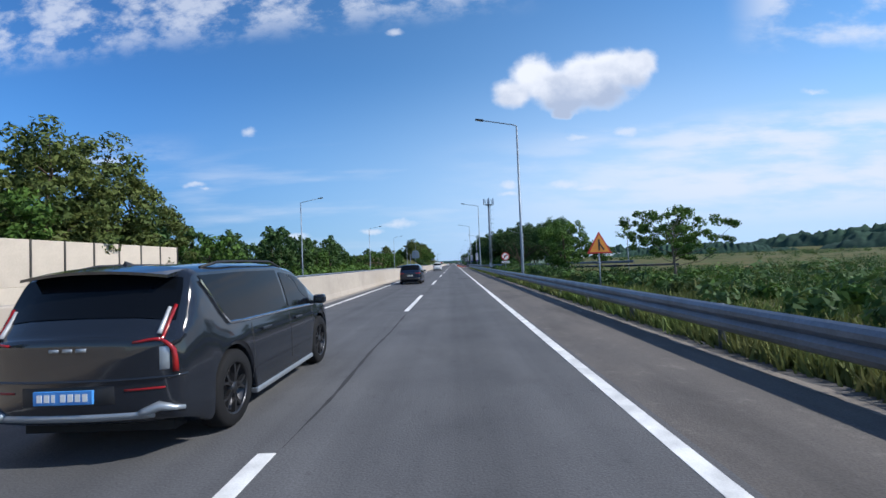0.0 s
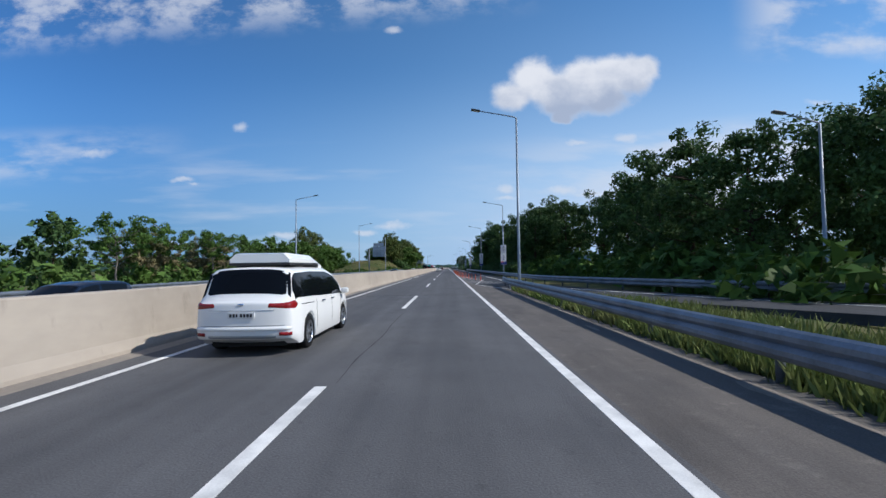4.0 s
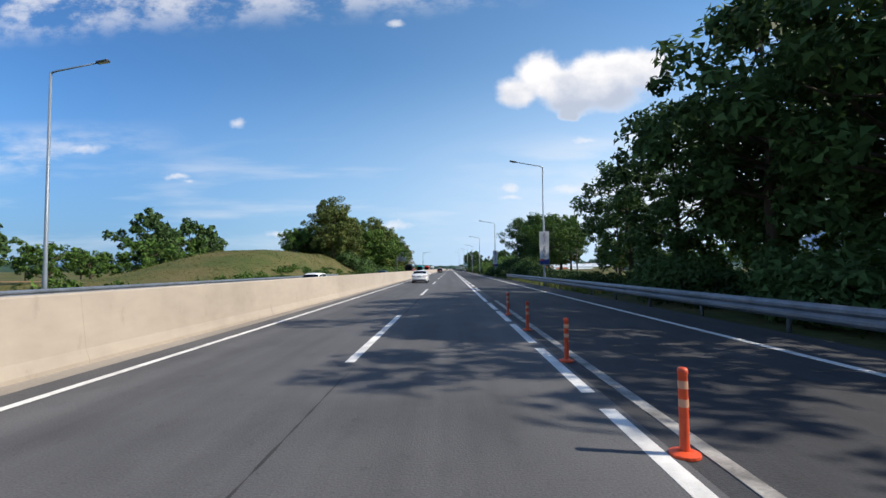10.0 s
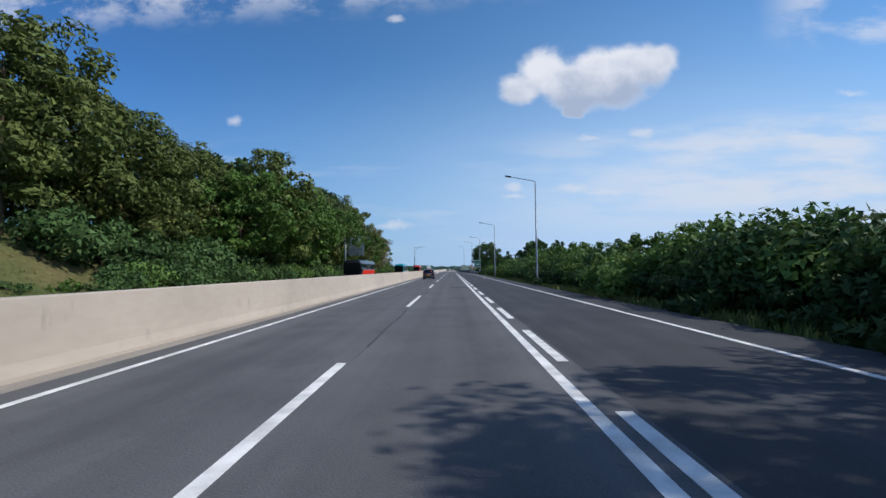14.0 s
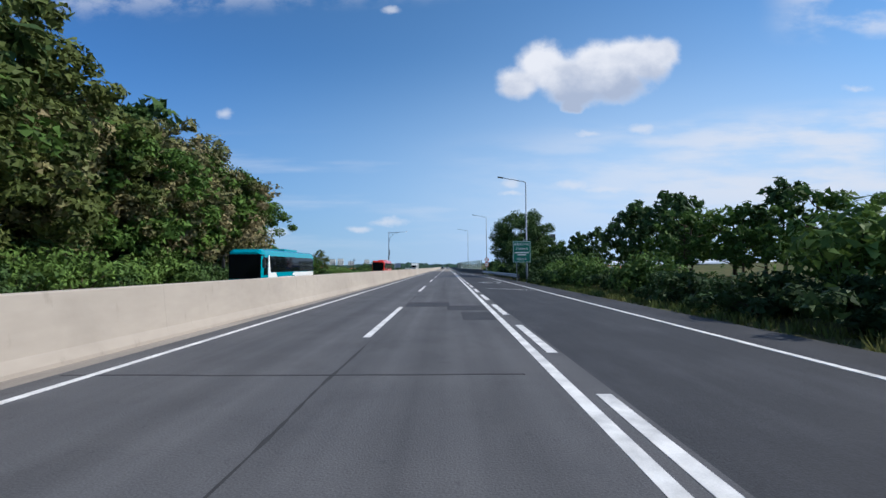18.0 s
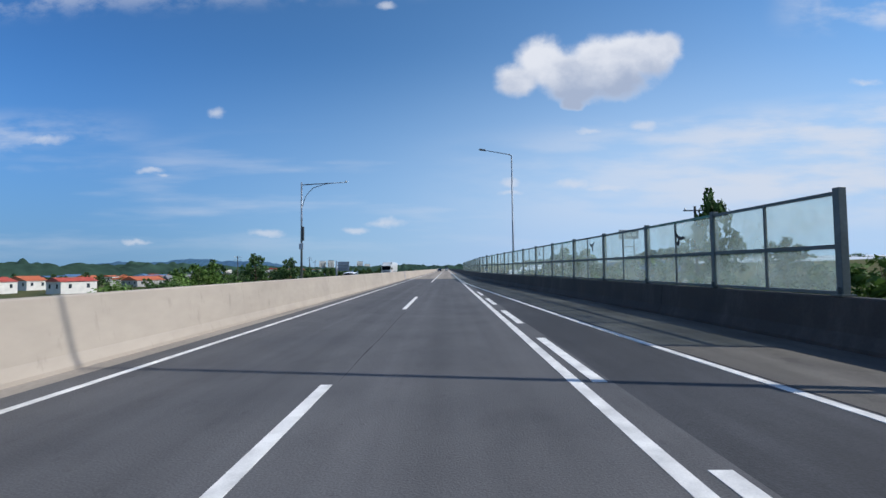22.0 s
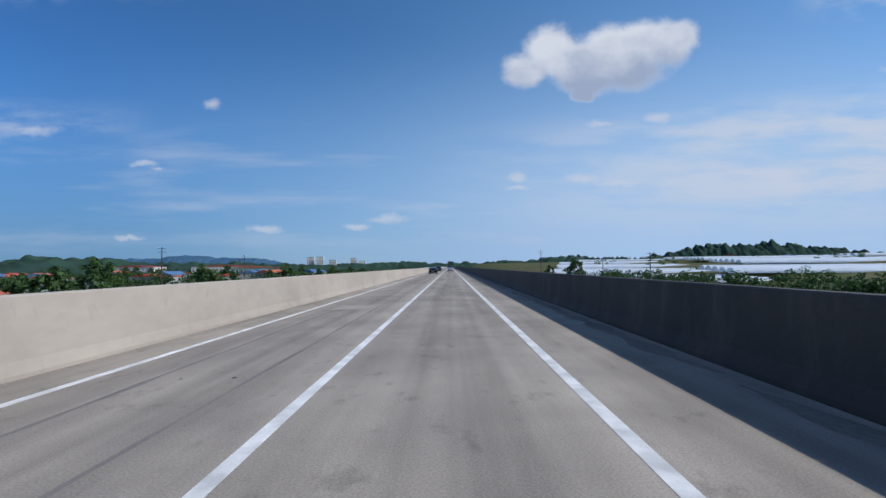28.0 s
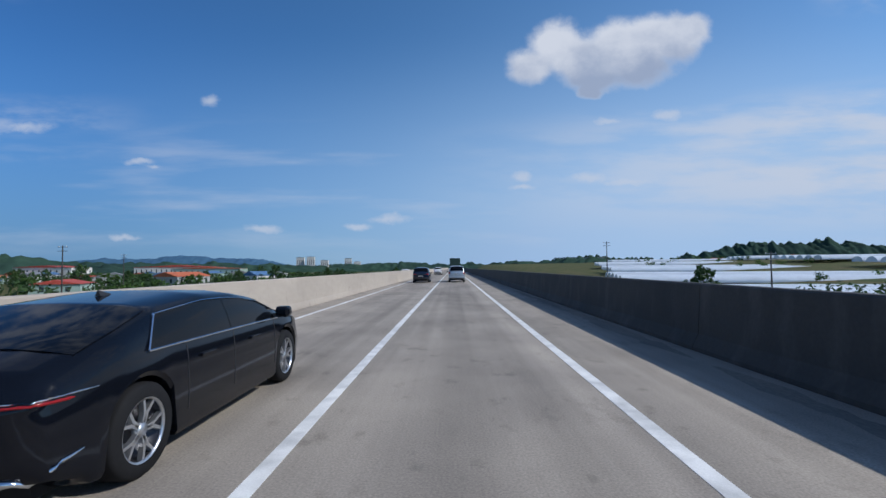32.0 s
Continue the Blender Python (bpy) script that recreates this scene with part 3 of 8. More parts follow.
# ---- trees and bushes ----


def leaf_cloud(centres, radii, per, size, seed, flat=0.75, far=False):
    """Many small folded leaves round clump centres."""
    r = np.random.default_rng(seed)
    c = np.repeat(np.asarray(centres, float), per, axis=0)
    rad = np.repeat(np.asarray(radii, float), per)
    d = r.normal(size=c.shape)
    d /= np.linalg.norm(d, axis=1, keepdims=True)
    p = c + d * (rad * r.uniform(0.55, 1.05, len(c)))[:, None] * np.array([1, 1, flat])
    nrm = d + r.normal(scale=0.55, size=d.shape) + np.array([0, 0, 0.35])
    nrm /= np.linalg.norm(nrm, axis=1, keepdims=True)
    a = np.cross(nrm, r.normal(size=d.shape))
    a /= np.linalg.norm(a, axis=1, keepdims=True)
    b = np.cross(nrm, a)
    s = (size * r.uniform(0.6, 1.3, len(c)))[:, None]
    if far:
        v = np.stack([p - a * s - b * s * 0.5, p + a * s, p + b * s * 0.8 - nrm * s * 0.1], 1).reshape(-1, 3)
        g = Geo()
        g.v = v.tolist()
        g.f = np.arange(len(v)).reshape(-1, 3).tolist()
        return g
    v = np.stack([p - a * s, p - b * s * 0.5 - nrm * s * 0.12, p + a * s, p + b * s * 0.5 - nrm * s * 0.12], 1).reshape(-1, 3)
    g = Geo()
    g.v = v.tolist()
    g.f = np.arange(len(v)).reshape(-1, 4).tolist()
    return g


def crown_clumps(r, n, height, base, width, lean=0.0):
    """Clump centres in an uneven egg-shaped crown."""
    out, rad = [], []
    while len(out) < n:
        d = r.normal(size=3)
        d /= np.linalg.norm(d)
        k = r.uniform(0.35, 1.0) ** 0.6
        a = math.atan2(d[1], d[0])
        lump = 1 + 0.28 * math.sin(2 * a + lean * 9) + 0.18 * math.sin(5 * a + 4 * d[2] + lean * 5)
        mid, half = (height + base) / 2, (height - base) / 2
        p = (d[0] * width * k * lump + lean * d[2], d[1] * width * k * lump, mid + d[2] * half * k * (1 - 0.12 * r.random()))
        out.append(p)
        rad.append(r.uniform(0.10, 0.2) * (width + half) / 2 * 1.1)
    return out, rad


def make_tree(name, label, seed, height, base, width, clumps, per, leaf, foliage, bark, trunk=0.2, far=False):
    r = np.random.default_rng(seed)
    ob = thing(name, label, "tree", "roadside trees")
    lean = r.uniform(-0.6, 0.6)
    top = height * 0.78
    spine = [(lean * (k / 5) ** 1.5 + r.uniform(-0.1, 0.1) * k / 3, r.uniform(-0.1, 0.1) * k / 3, -0.4 + (top + 0.4) * k / 5) for k in range(6)]
    t = Geo().tube(spine, [trunk * (1.25, 1.0, 0.8, 0.55, 0.35, 0.12)[k] for k in range(6)], 9)
    centres, radii = crown_clumps(r, clumps, height, base, width, lean)
    for c in centres[: 14]:
        z0 = max(base * 0.7, min(c[2] - 0.35 * math.hypot(c[0], c[1]) - 0.6, top * 0.9))
        k = z0 / top * 4.5
        s = Vector(spine[min(int(k) + 1, 5)])
        s.z = z0
        e = Vector(c)
        m = (s + e) / 2 + Vector((0, 0, -0.12 * (e - s).length))
        t.tube([s, m, e], [trunk * 0.38, trunk * 0.24, trunk * 0.06], 5, False)
    part("trunk", t, bark, ob, smooth=True)
    part("crown", leaf_cloud(centres, radii, per, leaf, seed + 50, far=far), foliage, ob)
    return ob


def make_bush(name, label, seed, height, width, clumps, per, leaf, foliage, far=False):
    r = np.random.default_rng(seed)
    ob = thing(name, label, "bush", "roadside bushes")
    t, centres, radii = Geo(), [], []
    for k in range(clumps):
        a, q = r.uniform(0, 6.28), r.uniform(0, 1) ** 0.6
        c = (math.cos(a) * q * width, math.sin(a) * q * width, height * r.uniform(0.15, 0.8) * (1 - 0.35 * q))
        centres.append(c)
        radii.append(r.uniform(0.2, 0.36) * height)
        if k < 9:
            t.tube([(c[0] * 0.1, c[1] * 0.1, -0.3), (c[0] * 0.6, c[1] * 0.6, c[2] * 0.6), c], [0.035, 0.025, 0.01], 4, False)
    part("stem", t, BARK, ob)
    part("foliage", leaf_cloud(centres, radii, per, leaf, seed + 9, far=far), foliage, ob)
    return ob


def make_pine(name, label, seed, height, width, foliage, bark):
    """Umbrella-shaped pine: short leaning trunk, crooked bare limbs, flat needle pads."""
    r = np.random.default_rng(seed)
    ob = thing(name, label, "tree", "roadside trees")
    fork = Vector((0.35, 0.15, height * 0.34))
    part("trunk", Geo().tube([(0, 0, -0.4), (0.05, -0.04, height * 0.12), (0.22, 0.06, height * 0.24), fork], [0.21, 0.18, 0.16, 0.13], 9), bark, ob, smooth=True)
    pads, radii = [], []
    for k in range(10):
        a, reach = k * 2.4 + r.uniform(-0.3, 0.3), width * (0.30 + 0.70 * math.sqrt(r.random()))
        tip = Vector((math.cos(a) * reach, math.sin(a) * reach, height * (0.96 - 0.26 * (reach / width) ** 2) - r.uniform(0, 0.5)))
        s = fork - Vector((0, 0, r.uniform(0, 0.12) * height))
        run = [s]
        for u in (0.3, 0.55, 0.8):
            run.append(s.lerp(tip, u) + Vector((r.uniform(-0.25, 0.25), r.uniform(-0.25, 0.25), 0.35 * math.sin(u * 3) - r.uniform(0.1, 0.5))))
        run.append(tip)
        g = Geo().tube(run, [0.095, 0.07, 0.055, 0.04, 0.016], 6, False)
        for j in range(6):
            q = run[2 + j % 2].lerp(run[3 + j % 2], r.random())
            e = q + Vector((r.uniform(-1, 1), r.uniform(-1, 1), r.uniform(0.1, 0.75))) * width * 0.19
            g.tube([q, (q + e) / 2 + Vector((0, 0, -0.08)), e], [0.026, 0.018, 0.008], 4, False)
            pads.append(e)
            radii.append(r.uniform(0.22, 0.42))
        part("limb", g, bark, ob, smooth=True)
        for j in range(4):
            pads.append(tip + Vector((r.uniform(-0.6, 0.6), r.uniform(-0.6, 0.6), r.uniform(-0.12, 0.2))))
            radii.append(r.uniform(0.28, 0.5))
    part("crown", leaf_cloud(pads, radii, 42, 0.085, seed + 5, 0.4, True), foliage, ob)
    return ob


PROTO = {
    "pine": make_pine("pine_tree", "spreading pine with crooked bare limbs and flat needle pads", 19, 7.0, 4.4, LEAF_DEEP, BARK),
    "broad": make_tree("broadleaf_tree", "tall dense dark green broadleaf tree by the road", 11, 13, 1.2, 3.9, 100, 88, 0.2, LEAF_DARK, BARK, 0.2, True),
    "broad2": make_tree("broadleaf_tree", "tall broadleaf tree with layered dark foliage", 23, 14.5, 1.6, 4.3, 104, 88, 0.21, LEAF_DARK, BARK, 0.22, True),
    "round": make_tree("round_tree", "round-crowned green tree on a short trunk", 31, 8.5, 1.0, 4.3, 110, 84, 0.17, LEAF, BARK, 0.2, True),
    "olive": make_tree("locust_tree", "olive green tree with hanging feathery foliage", 41, 11, 0.6, 3.8, 116, 86, 0.175, LEAF_OLIVE, BARK, 0.17, True),
    "blossom": make_tree("blossom_tree", "tree with faded cream-brown blossom among the leaves", 53, 10.5, 0.6, 3.7, 112, 80, 0.175, LEAF_BROWN, BARK_GREY, 0.17, True),
    "huge": make_tree("shade_tree", "large spreading dark tree overhanging the verge", 37, 12.5, 1.6, 6.4, 220, 150, 0.16, LEAF_DARK, BARK, 0.32, True),
    "sparse": make_tree("thin_tree", "thin grey tree with sparse leaf tufts and bare limbs", 61, 6.5, 3.0, 3.4, 56, 80, 0.12, LEAF, BARK_GREY, 0.10, True),
    "far_round": make_tree("round_tree", "round-crowned green tree on a short trunk", 33, 8.5, 0.8, 4.3, 56, 26, 0.36, LEAF, BARK, 0.2, True),
    "far_dark": make_tree("broadleaf_tree", "tall dense dark green broadleaf tree", 35, 12, 0.8, 4.0, 60, 28, 0.42, LEAF_DARK, BARK, 0.2, True),
    "far_bush": make_bush("bush", "dense green bush on the plain", 73, 2.4, 1.9, 22, 15, 0.3, LEAF, True),
    "far_shrub": make_bush("shrub", "low tangled dark shrub in the field", 75, 1.5, 2.2, 22, 15, 0.24, LEAF_DARK, True),
    "far_light": make_bush("light_bush", "fresh green bush with loose shoots", 77, 2.2, 1.9, 22, 15, 0.28, LEAF_LIGHT, True),
    "bush": make_bush("bush", "dense green roadside bush", 71, 2.4, 1.7, 26, 76, 0.13, LEAF_DARK, True),
    "shrub": make_bush("shrub", "low tangled dark shrub on the verge", 81, 1.5, 1.9, 24, 74, 0.12, LEAF_DEEP, True),
    "light": make_bush("light_bush", "fresh green bush with loose shoots", 91, 2.8, 1.6, 24, 76, 0.14, LEAF_LIGHT, True),
}
used = set()


def plant(kind, x, y, scale=1.0, tall=1.0, z=None):
    turn = random.uniform(0, 360)
    m = pose(x, y, ground_z(x, y) if z is None else z, 0, 0, turn) @ Matrix.Diagonal((scale, scale, scale * tall, 1))
    if kind not in used:
        used.add(kind)
        PROTO[kind].matrix_basis = m
        return PROTO[kind]
    ob = copy_thing(PROTO[kind], Matrix())
    ob.matrix_basis = m
    return ob


def row(kinds, x, y0, y1, step, jx, scale, js=0.15, tall=1.0):
    y = y0
    while y < y1:
        plant(random.choice(kinds), x + random.uniform(-jx, jx), y, scale * random.uniform(1 - js, 1 + js), tall)
        y += step * random.uniform(0.8, 1.2)


# driving side: wood along the slip road, then single large trees and a hedge bank
row(["broad", "broad2"], 16.4, 194, 232, 5.0, 0.9, 0.80, 0.08)
plant("broad2", 15.0, 247.2, 1.12)
plant("broad2", 14.6, 252.6, 1.14)
plant("broad", 13.2, 258.0, 0.95)
plant("broad2", 16.8, 241.5, 1.2)
plant("broad2", 16.9, 229.5, 0.95)
row(["broad", "broad2"], 18.5, 246, 262, 5.0, 0.6, 0.84, 0.06)
plant("broad2", 17.0, 189, 1.06)
plant("broad2", 19.0, 221, 1.15)
plant("broad", 13.4, 265.5, 0.78)
row(["broad", "broad2"], 22.0, 134, 156, 6.4, 1.6, 0.9, 0.2)
row(["broad", "broad2"], 27.5, 158, 178, 6.4, 1.2, 1.05, 0.1)
row(["broad", "broad2"], 22.5, 184, 244, 6.8, 1.2, 1.08, 0.12)
row(["far_dark"], 33, 138, 166, 7.5, 2.0, 0.95)
row(["bush", "shrub"], 12.0, 178, 264, 2.4, 0.7, 1.2)
row(["far_bush"], 17.5, 122, 252, 3.2, 1.2, 1.5)
row(["far_shrub", "far_bush"], 15.5, 84, 118, 4, 1.5, 0.8)
plant("huge", 28.0, 128.5, 1.02, 1.12)
plant("round", 41.0, 131, 0.78)
plant("far_round", 30, 314, 0.8)
plant("huge", 17.0, 319, 0.95)
plant("huge", 17.2, 311, 0.76)
plant("huge", 23, 326, 0.9)
plant("far_dark", 24, 322, 0.95)
row(["shrub"], 11.0, 303, 345, 1.9, 0.5, 1.15)
row(["bush"], 13.0, 303, 342, 1.9, 0.6, 1.35)
row(["shrub"], 12.3, 265, 303, 1.8, 0.5, 0.95)
row(["shrub", "bush", "shrub", "light"], 11.0, 346, 470, 2.4, 0.5, 1.0)
row(["bush", "light"], 13.5, 335, 424, 3.4, 1.2, 1.25)
row(["far_round"], 16.5, 394, 420, 3.2, 1.2, 0.38)
row(["far_round"], 17, 350, 392, 6, 2.0, 0.46)
row(["far_round"], 26, 436, 462, 5, 2.0, 0.5)
plant("huge", 13.0, 487.5, 0.97)
plant("huge", 14.0, 491, 0.7)
plant("round", 17.0, 488, 0.72)
plant("round", 20.5, 485, 0.78)
row(["shrub"], 13.8, 463, 500, 2.0, 0.6, 2.1)
plant("far_dark", 20, 478, 0.6)
plant("far_dark", 25, 485, 0.75)
plant("far_dark", 21, 498, 0.62)
plant("far_dark", 24.5, 543, 0.55, 2.0)
plant("round", 18.5, 493, 0.75)
row(["bush", "light", "shrub"], 12.0, 468, 508, 2.8, 1.2, 0.9)
row(["far_round"], 40, 290, 340, 7, 4, 0.55)
plant("round", 10.8, 48, 0.6, 1.15)
plant("pine", 20.2, 92.0, 1.04, 1.25)
plant("pine", 12.4, 90.0, 1.02)
plant("sparse", 14.7, 299.5, 1.35)
plant("sparse", 18.5, 298, 1.1)
plant("broad", 14.7, 271.2, 0.66)
plant("sparse", 13, 31, 0.8)
plant("sparse", 15.5, 36, 0.8)
# far side
row(["olive", "round"], -26.0, -2, 42, 3.8, 1.2, 0.98)
row(["far_round"], -32, 0, 46, 5, 2, 1.05)
row(["far_round", "far_dark"], -27, 48, 118, 4, 3, 0.66)
row(["far_round", "far_dark"], -36, 40, 140, 6, 4, 0.72)
row(["sparse"], -25, 134, 158, 6, 2, 1.0)
plant("blossom", -26.5, 141, 0.62, 0.95)
plant("blossom", -25.5, 149, 0.6, 0.95)
row(["far_bush", "far_light"], -24.5, 46, 150, 4.6, 1.5, 1.15)
row(["far_bush", "far_shrub"], -25.5, 150, 262, 4.5, 2.5, 0.75)
row(["round", "far_round", "olive"], -27, 168, 206, 3.8, 2, 0.84)
row(["far_round", "far_dark"], -58, 150, 350, 5, 5, 0.72)
row(["far_dark"], -76, 200, 330, 7, 6, 0.5)
row(["far_round", "far_dark"], -60, 316, 350, 5, 3, 1.15)
row(["olive"], -32, 350, 384, 4.0, 2.0, 1.45, 0.1)
row(["bush", "shrub"], -27.5, 352, 470, 2.6, 1.4, 1.9)
row(["broad", "round"], -41, 350, 384, 5, 3, 0.85)
plant("olive", -26.5, 430, 1.7)
plant("olive", -27, 437, 1.6)
row(["olive", "round", "round"], -26.0, 376, 428, 4.0, 0.9, 1.62)
row(["olive", "round", "blossom"], -25.8, 430, 468, 4.0, 0.9, 1.40)
row(["far_dark", "far_round"], -32, 384, 462, 5.4, 2, 1.6)
row(["blossom", "olive"], -24.8, 446, 463, 4.4, 1.0, 1.4)
row(["far_round", "far_dark"], -25, 545, 572, 3.2, 1.5, 0.42)
row(["far_round", "far_dark"], -26, 573, 598, 3.4, 1.5, 0.7)
row(["far_round", "far_light"], 17.5, 508, 536, 3.2, 2, 0.5)
row(["far_round", "far_dark"], 18.5, 536, 578, 3.4, 2.5, 0.72)
row(["far_dark", "far_round"], 30, 512, 560, 6, 3, 0.7)
row(["far_round", "far_dark"], 29, 446, 478, 4.5, 2, 0.85)
row(["bush", "light", "bush"], -22.8, 350, 470, 2.6, 0.5, 1.2)
row(["olive", "round"], -25.5, 484, 502, 5, 1.0, 0.55)
row(["bush", "light", "shrub"], -24.5, 476, 560, 2.8, 1.0, 1.0)
row(["far_shrub", "far_bush"], -25, 262, 350, 3.0, 1.8, 0.5)
plant("huge", 17.6, 322, 0.80)

# ---- bridge parapet and clear noise fence ----
GLASS_FENCE = mat("fence_glass", (0.62, 0.70, 0.66), 0.12, var=0.06, scale=0.6, fine=5, rand=0.1)
gn, gl = GLASS_FENCE.node_tree.nodes, GLASS_FENCE.node_tree.links
tr = gn.new("ShaderNodeBsdfTransparent")
tr.inputs[0].default_value = (0.90, 0.95, 0.94, 1)
mx = gn.new("ShaderNodeMixShader")
haze = gn.new("ShaderNodeTexNoise")
haze.inputs["Scale"].default_value, haze.inputs["Detail"].default_value = 0.9, 4
hr = gn.new("ShaderNodeMapRange")
hr.inputs[1].default_value, hr.inputs[2].default_value, hr.inputs[3].default_value, hr.inputs[4].default_value = 0.35, 0.7, 0.16, 0.40
gl.new(gn["Texture Coordinate"].outputs["Object"], haze.inputs["Vector"])
gl.new(haze.outputs[0], hr.inputs[0])
gl.new(hr.outputs[0], mx.inputs[0])
gl.new(tr.outputs[0], mx.inputs[1])
milk, milky = gn.new("ShaderNodeBsdfTranslucent"), gn.new("ShaderNodeMixShader")
milk.inputs[0].default_value, milky.inputs[0].default_value = (0.52, 0.60, 0.58, 1), 0.45
gl.new(gn["Principled BSDF"].outputs[0], milky.inputs[1])
gl.new(milk.outputs[0], milky.inputs[2])
gl.new(milky.outputs[0], mx.inputs[2])
gl.new(mx.outputs[0], gn["Material Output"].inputs[0])
FENCE_STEEL = mat("fence_steel", (0.10, 0.13, 0.14), 0.5, 0.4, var=0.15, scale=1, fine=12, col2=(0.08, 0.10, 0.10))
FENCE_GREEN = mat("green_rail", (0.08, 0.26, 0.19), 0.5, 0.2, var=0.15, scale=1, fine=12, col2=(0.1, 0.14, 0.14))
STICKER = mat("black_sticker", (0.012, 0.014, 0.016), 0.6, var=0.05)
PARAPET_LINE = [(507, 7.75), (520, 7.2), (532, 6.4), (546, 5.5), (560, 4.75), (572, 4.6), (1600, 4.6)]
par_x = lambda y: lerp_table(PARAPET_LINE, y)


def parapet(y0, y1, top, label):
    ob = thing("parapet", label, "parapet", kind="structure")
    sec = [(0, -0.2), (0, 0.08), (0.12, 0.32), (0.18, top - 0.03), (0.21, top), (0.42, top), (0.45, top - 0.03), (0.48, -0.2)]
    y = y0
    while y < y1 - 0.1:
        e = min(y + (10.0 if y < 900 else 100.0), y1)
        n = 3 if y < 575 else 1
        part("parapet_section", Geo().sweep([(u - 0.18, z) for u, z in sec], [(par_x(y + 0.01 + (e - y - 0.02) * i / n), y + 0.01 + (e - y - 0.02) * i / n, 0) for i in range(n + 1)]), CONCRETE_SHADE_GREY, ob)
        y = e


parapet(507, 627, 1.0, "grey weathered concrete bridge parapet under the noise fence, darkened for its shade side")
parapet(627, 1500, 1.30, "plain grey concrete bridge parapet with a pale top edge, darkened for its shade side")

fence = thing("noise_fence", "clear panel noise fence with dark steel posts on the parapet", "fence", kind="structure")
Z0, ZM, Z1 = 1.02, 1.98, 3.05
fy = [510.4 + 3.92 * k for k in range(13)] + [561.6, 566.2, 567.0, 570.3, 573.9] + [577.7 + 4.45 * k for k in range(6)] + [605.2 + 4.2 * k for k in range(6)]
THICK = (12, 14, 18, 23)
post_mesh = Geo().bevel_box(-0.06, 0.10, -0.075, 0.075, 0.0, Z1 - Z0 + 0.1, 0.012).box(-0.14, 0.16, -0.13, 0.13, -0.012, 0.02).box(-0.11, -0.06, -0.02, 0.02, 0.0, 0.16).mesh("fence_post", FENCE_STEEL)

thick_mesh = Geo().bevel_box(-0.09, 0.12, -0.13, 0.13, 0.0, Z1 - Z0 + 0.14, 0.015).box(-0.16, 0.18, -0.18, 0.18, -0.012, 0.02).mesh("fence_post", FENCE_STEEL)


def rail(name, xa, ya, xb, yb, z, half, deep, material):
    part(name, Geo().sweep([(-deep, -half), (-deep, half), (deep, half), (deep, -half)], [(xa, ya, z), (xb, yb, z)]), material, fence)


for k, y in enumerate(fy):
    x = par_x(y) + 0.12
    p = new("fence_post", thick_mesh if k in THICK else post_mesh)
    p.parent, p.location = fence, (x, y, Z0)
    if k + 1 == len(fy):
        break
    yb = fy[k + 1]
    xb = par_x(yb) + 0.12
    ya_, yb_ = y + 0.08, yb - 0.08
    rail("bottom_rail", x, ya_, xb, yb_, Z0 + 0.04, 0.035, 0.03, FENCE_STEEL)
    rail("middle_rail", x, ya_, xb, yb_, ZM, 0.045, 0.035, FENCE_STEEL)
    rail("top_rail", x, ya_, xb, yb_, Z1, 0.035, 0.035, FENCE_GREEN if k % 3 == 1 else FENCE_STEEL)
    wide = yb - y
    halves = (0, 0.5, 1) if wide > 2 else (0, 1)
    if wide > 2:
        m = (x + xb) / 2
        part("mullion", Geo().box(m - 0.025, m + 0.025, (y + yb) / 2 - 0.03, (y + yb) / 2 + 0.03, Z0 + 0.075, Z1 - 0.035), FENCE_STEEL, fence)
    for a, b in zip(halves, halves[1:]):
        for za, zb in ((Z0 + 0.08, ZM - 0.05), (ZM + 0.05, Z1 - 0.04)):
            u, v = y + wide * a + 0.05, y + wide * b - 0.05
            xu, xv = x + (xb - x) * a, x + (xb - x) * b
            part("pane", Geo().sweep([(-0.006, za), (-0.006, zb), (0.006, zb), (0.006, za)], [(xu, u, 0), (xv, v, 0)]), GLASS_FENCE, fence)
# dark cut-out bird stickers on some panes: two swept wings, a body and a tail
CUTOUT = ([(-0.05, 0.05), (-0.03, -0.03), (0.06, -0.05), (0.09, 0.0), (0.05, 0.06)], [(-0.05, 0.05), (-0.12, 0.075), (-0.20, 0.06), (-0.30, 0.10), (-0.17, 0.01), (-0.03, -0.03)],
          [(0.05, 0.06), (0.09, 0.0), (0.17, 0.03), (0.235, 0.09), (0.27, 0.2), (0.29, 0.26), (0.22, 0.19), (0.14, 0.11)], [(0.0, -0.03), (0.06, -0.05), (0.14, -0.10), (0.11, -0.17), (0.03, -0.175), (-0.01, -0.12)])
for y, z, tilt in ((516.0, 2.5, 10), (523.4, 2.65, -20), (532.85, 2.58, 35), (540.9, 2.5, 0), (547.0, 1.5, -15), (554.4, 1.55, -10), (563.5, 2.5, 20), (571.9, 1.5, 0), (578.9, 2.55, 40), (585.2, 1.5, -10), (592.6, 2.5, 15), (602.1, 2.58, 45), (611.5, 1.5, 0), (620.0, 2.5, 20)):
    x = par_x(y) + 0.12 - 0.03
    c, q = 1.45 * math.cos(radians(tilt)), 1.45 * math.sin(radians(tilt))
    g = Geo()
    for shape in CUTOUT:
        g.poly([(x, y + c * u - q * v, z + q * u + c * v) for u, v in shape])
    part("sticker", g, STICKER, fence, "black bird-shaped cut-out sticker on the pane")


# ---- signs on the driving side ----
SIGN_WHITE = mat("sign_white", (0.78, 0.78, 0.76), 0.45, var=0.04, scale=1.5, fine=20)
SIGN_RED = mat("sign_red", (0.55, 0.03, 0.03), 0.45, var=0.06)
SIGN_ORANGE = mat("sign_orange", (0.75, 0.27, 0.03), 0.45, var=0.08, scale=2)
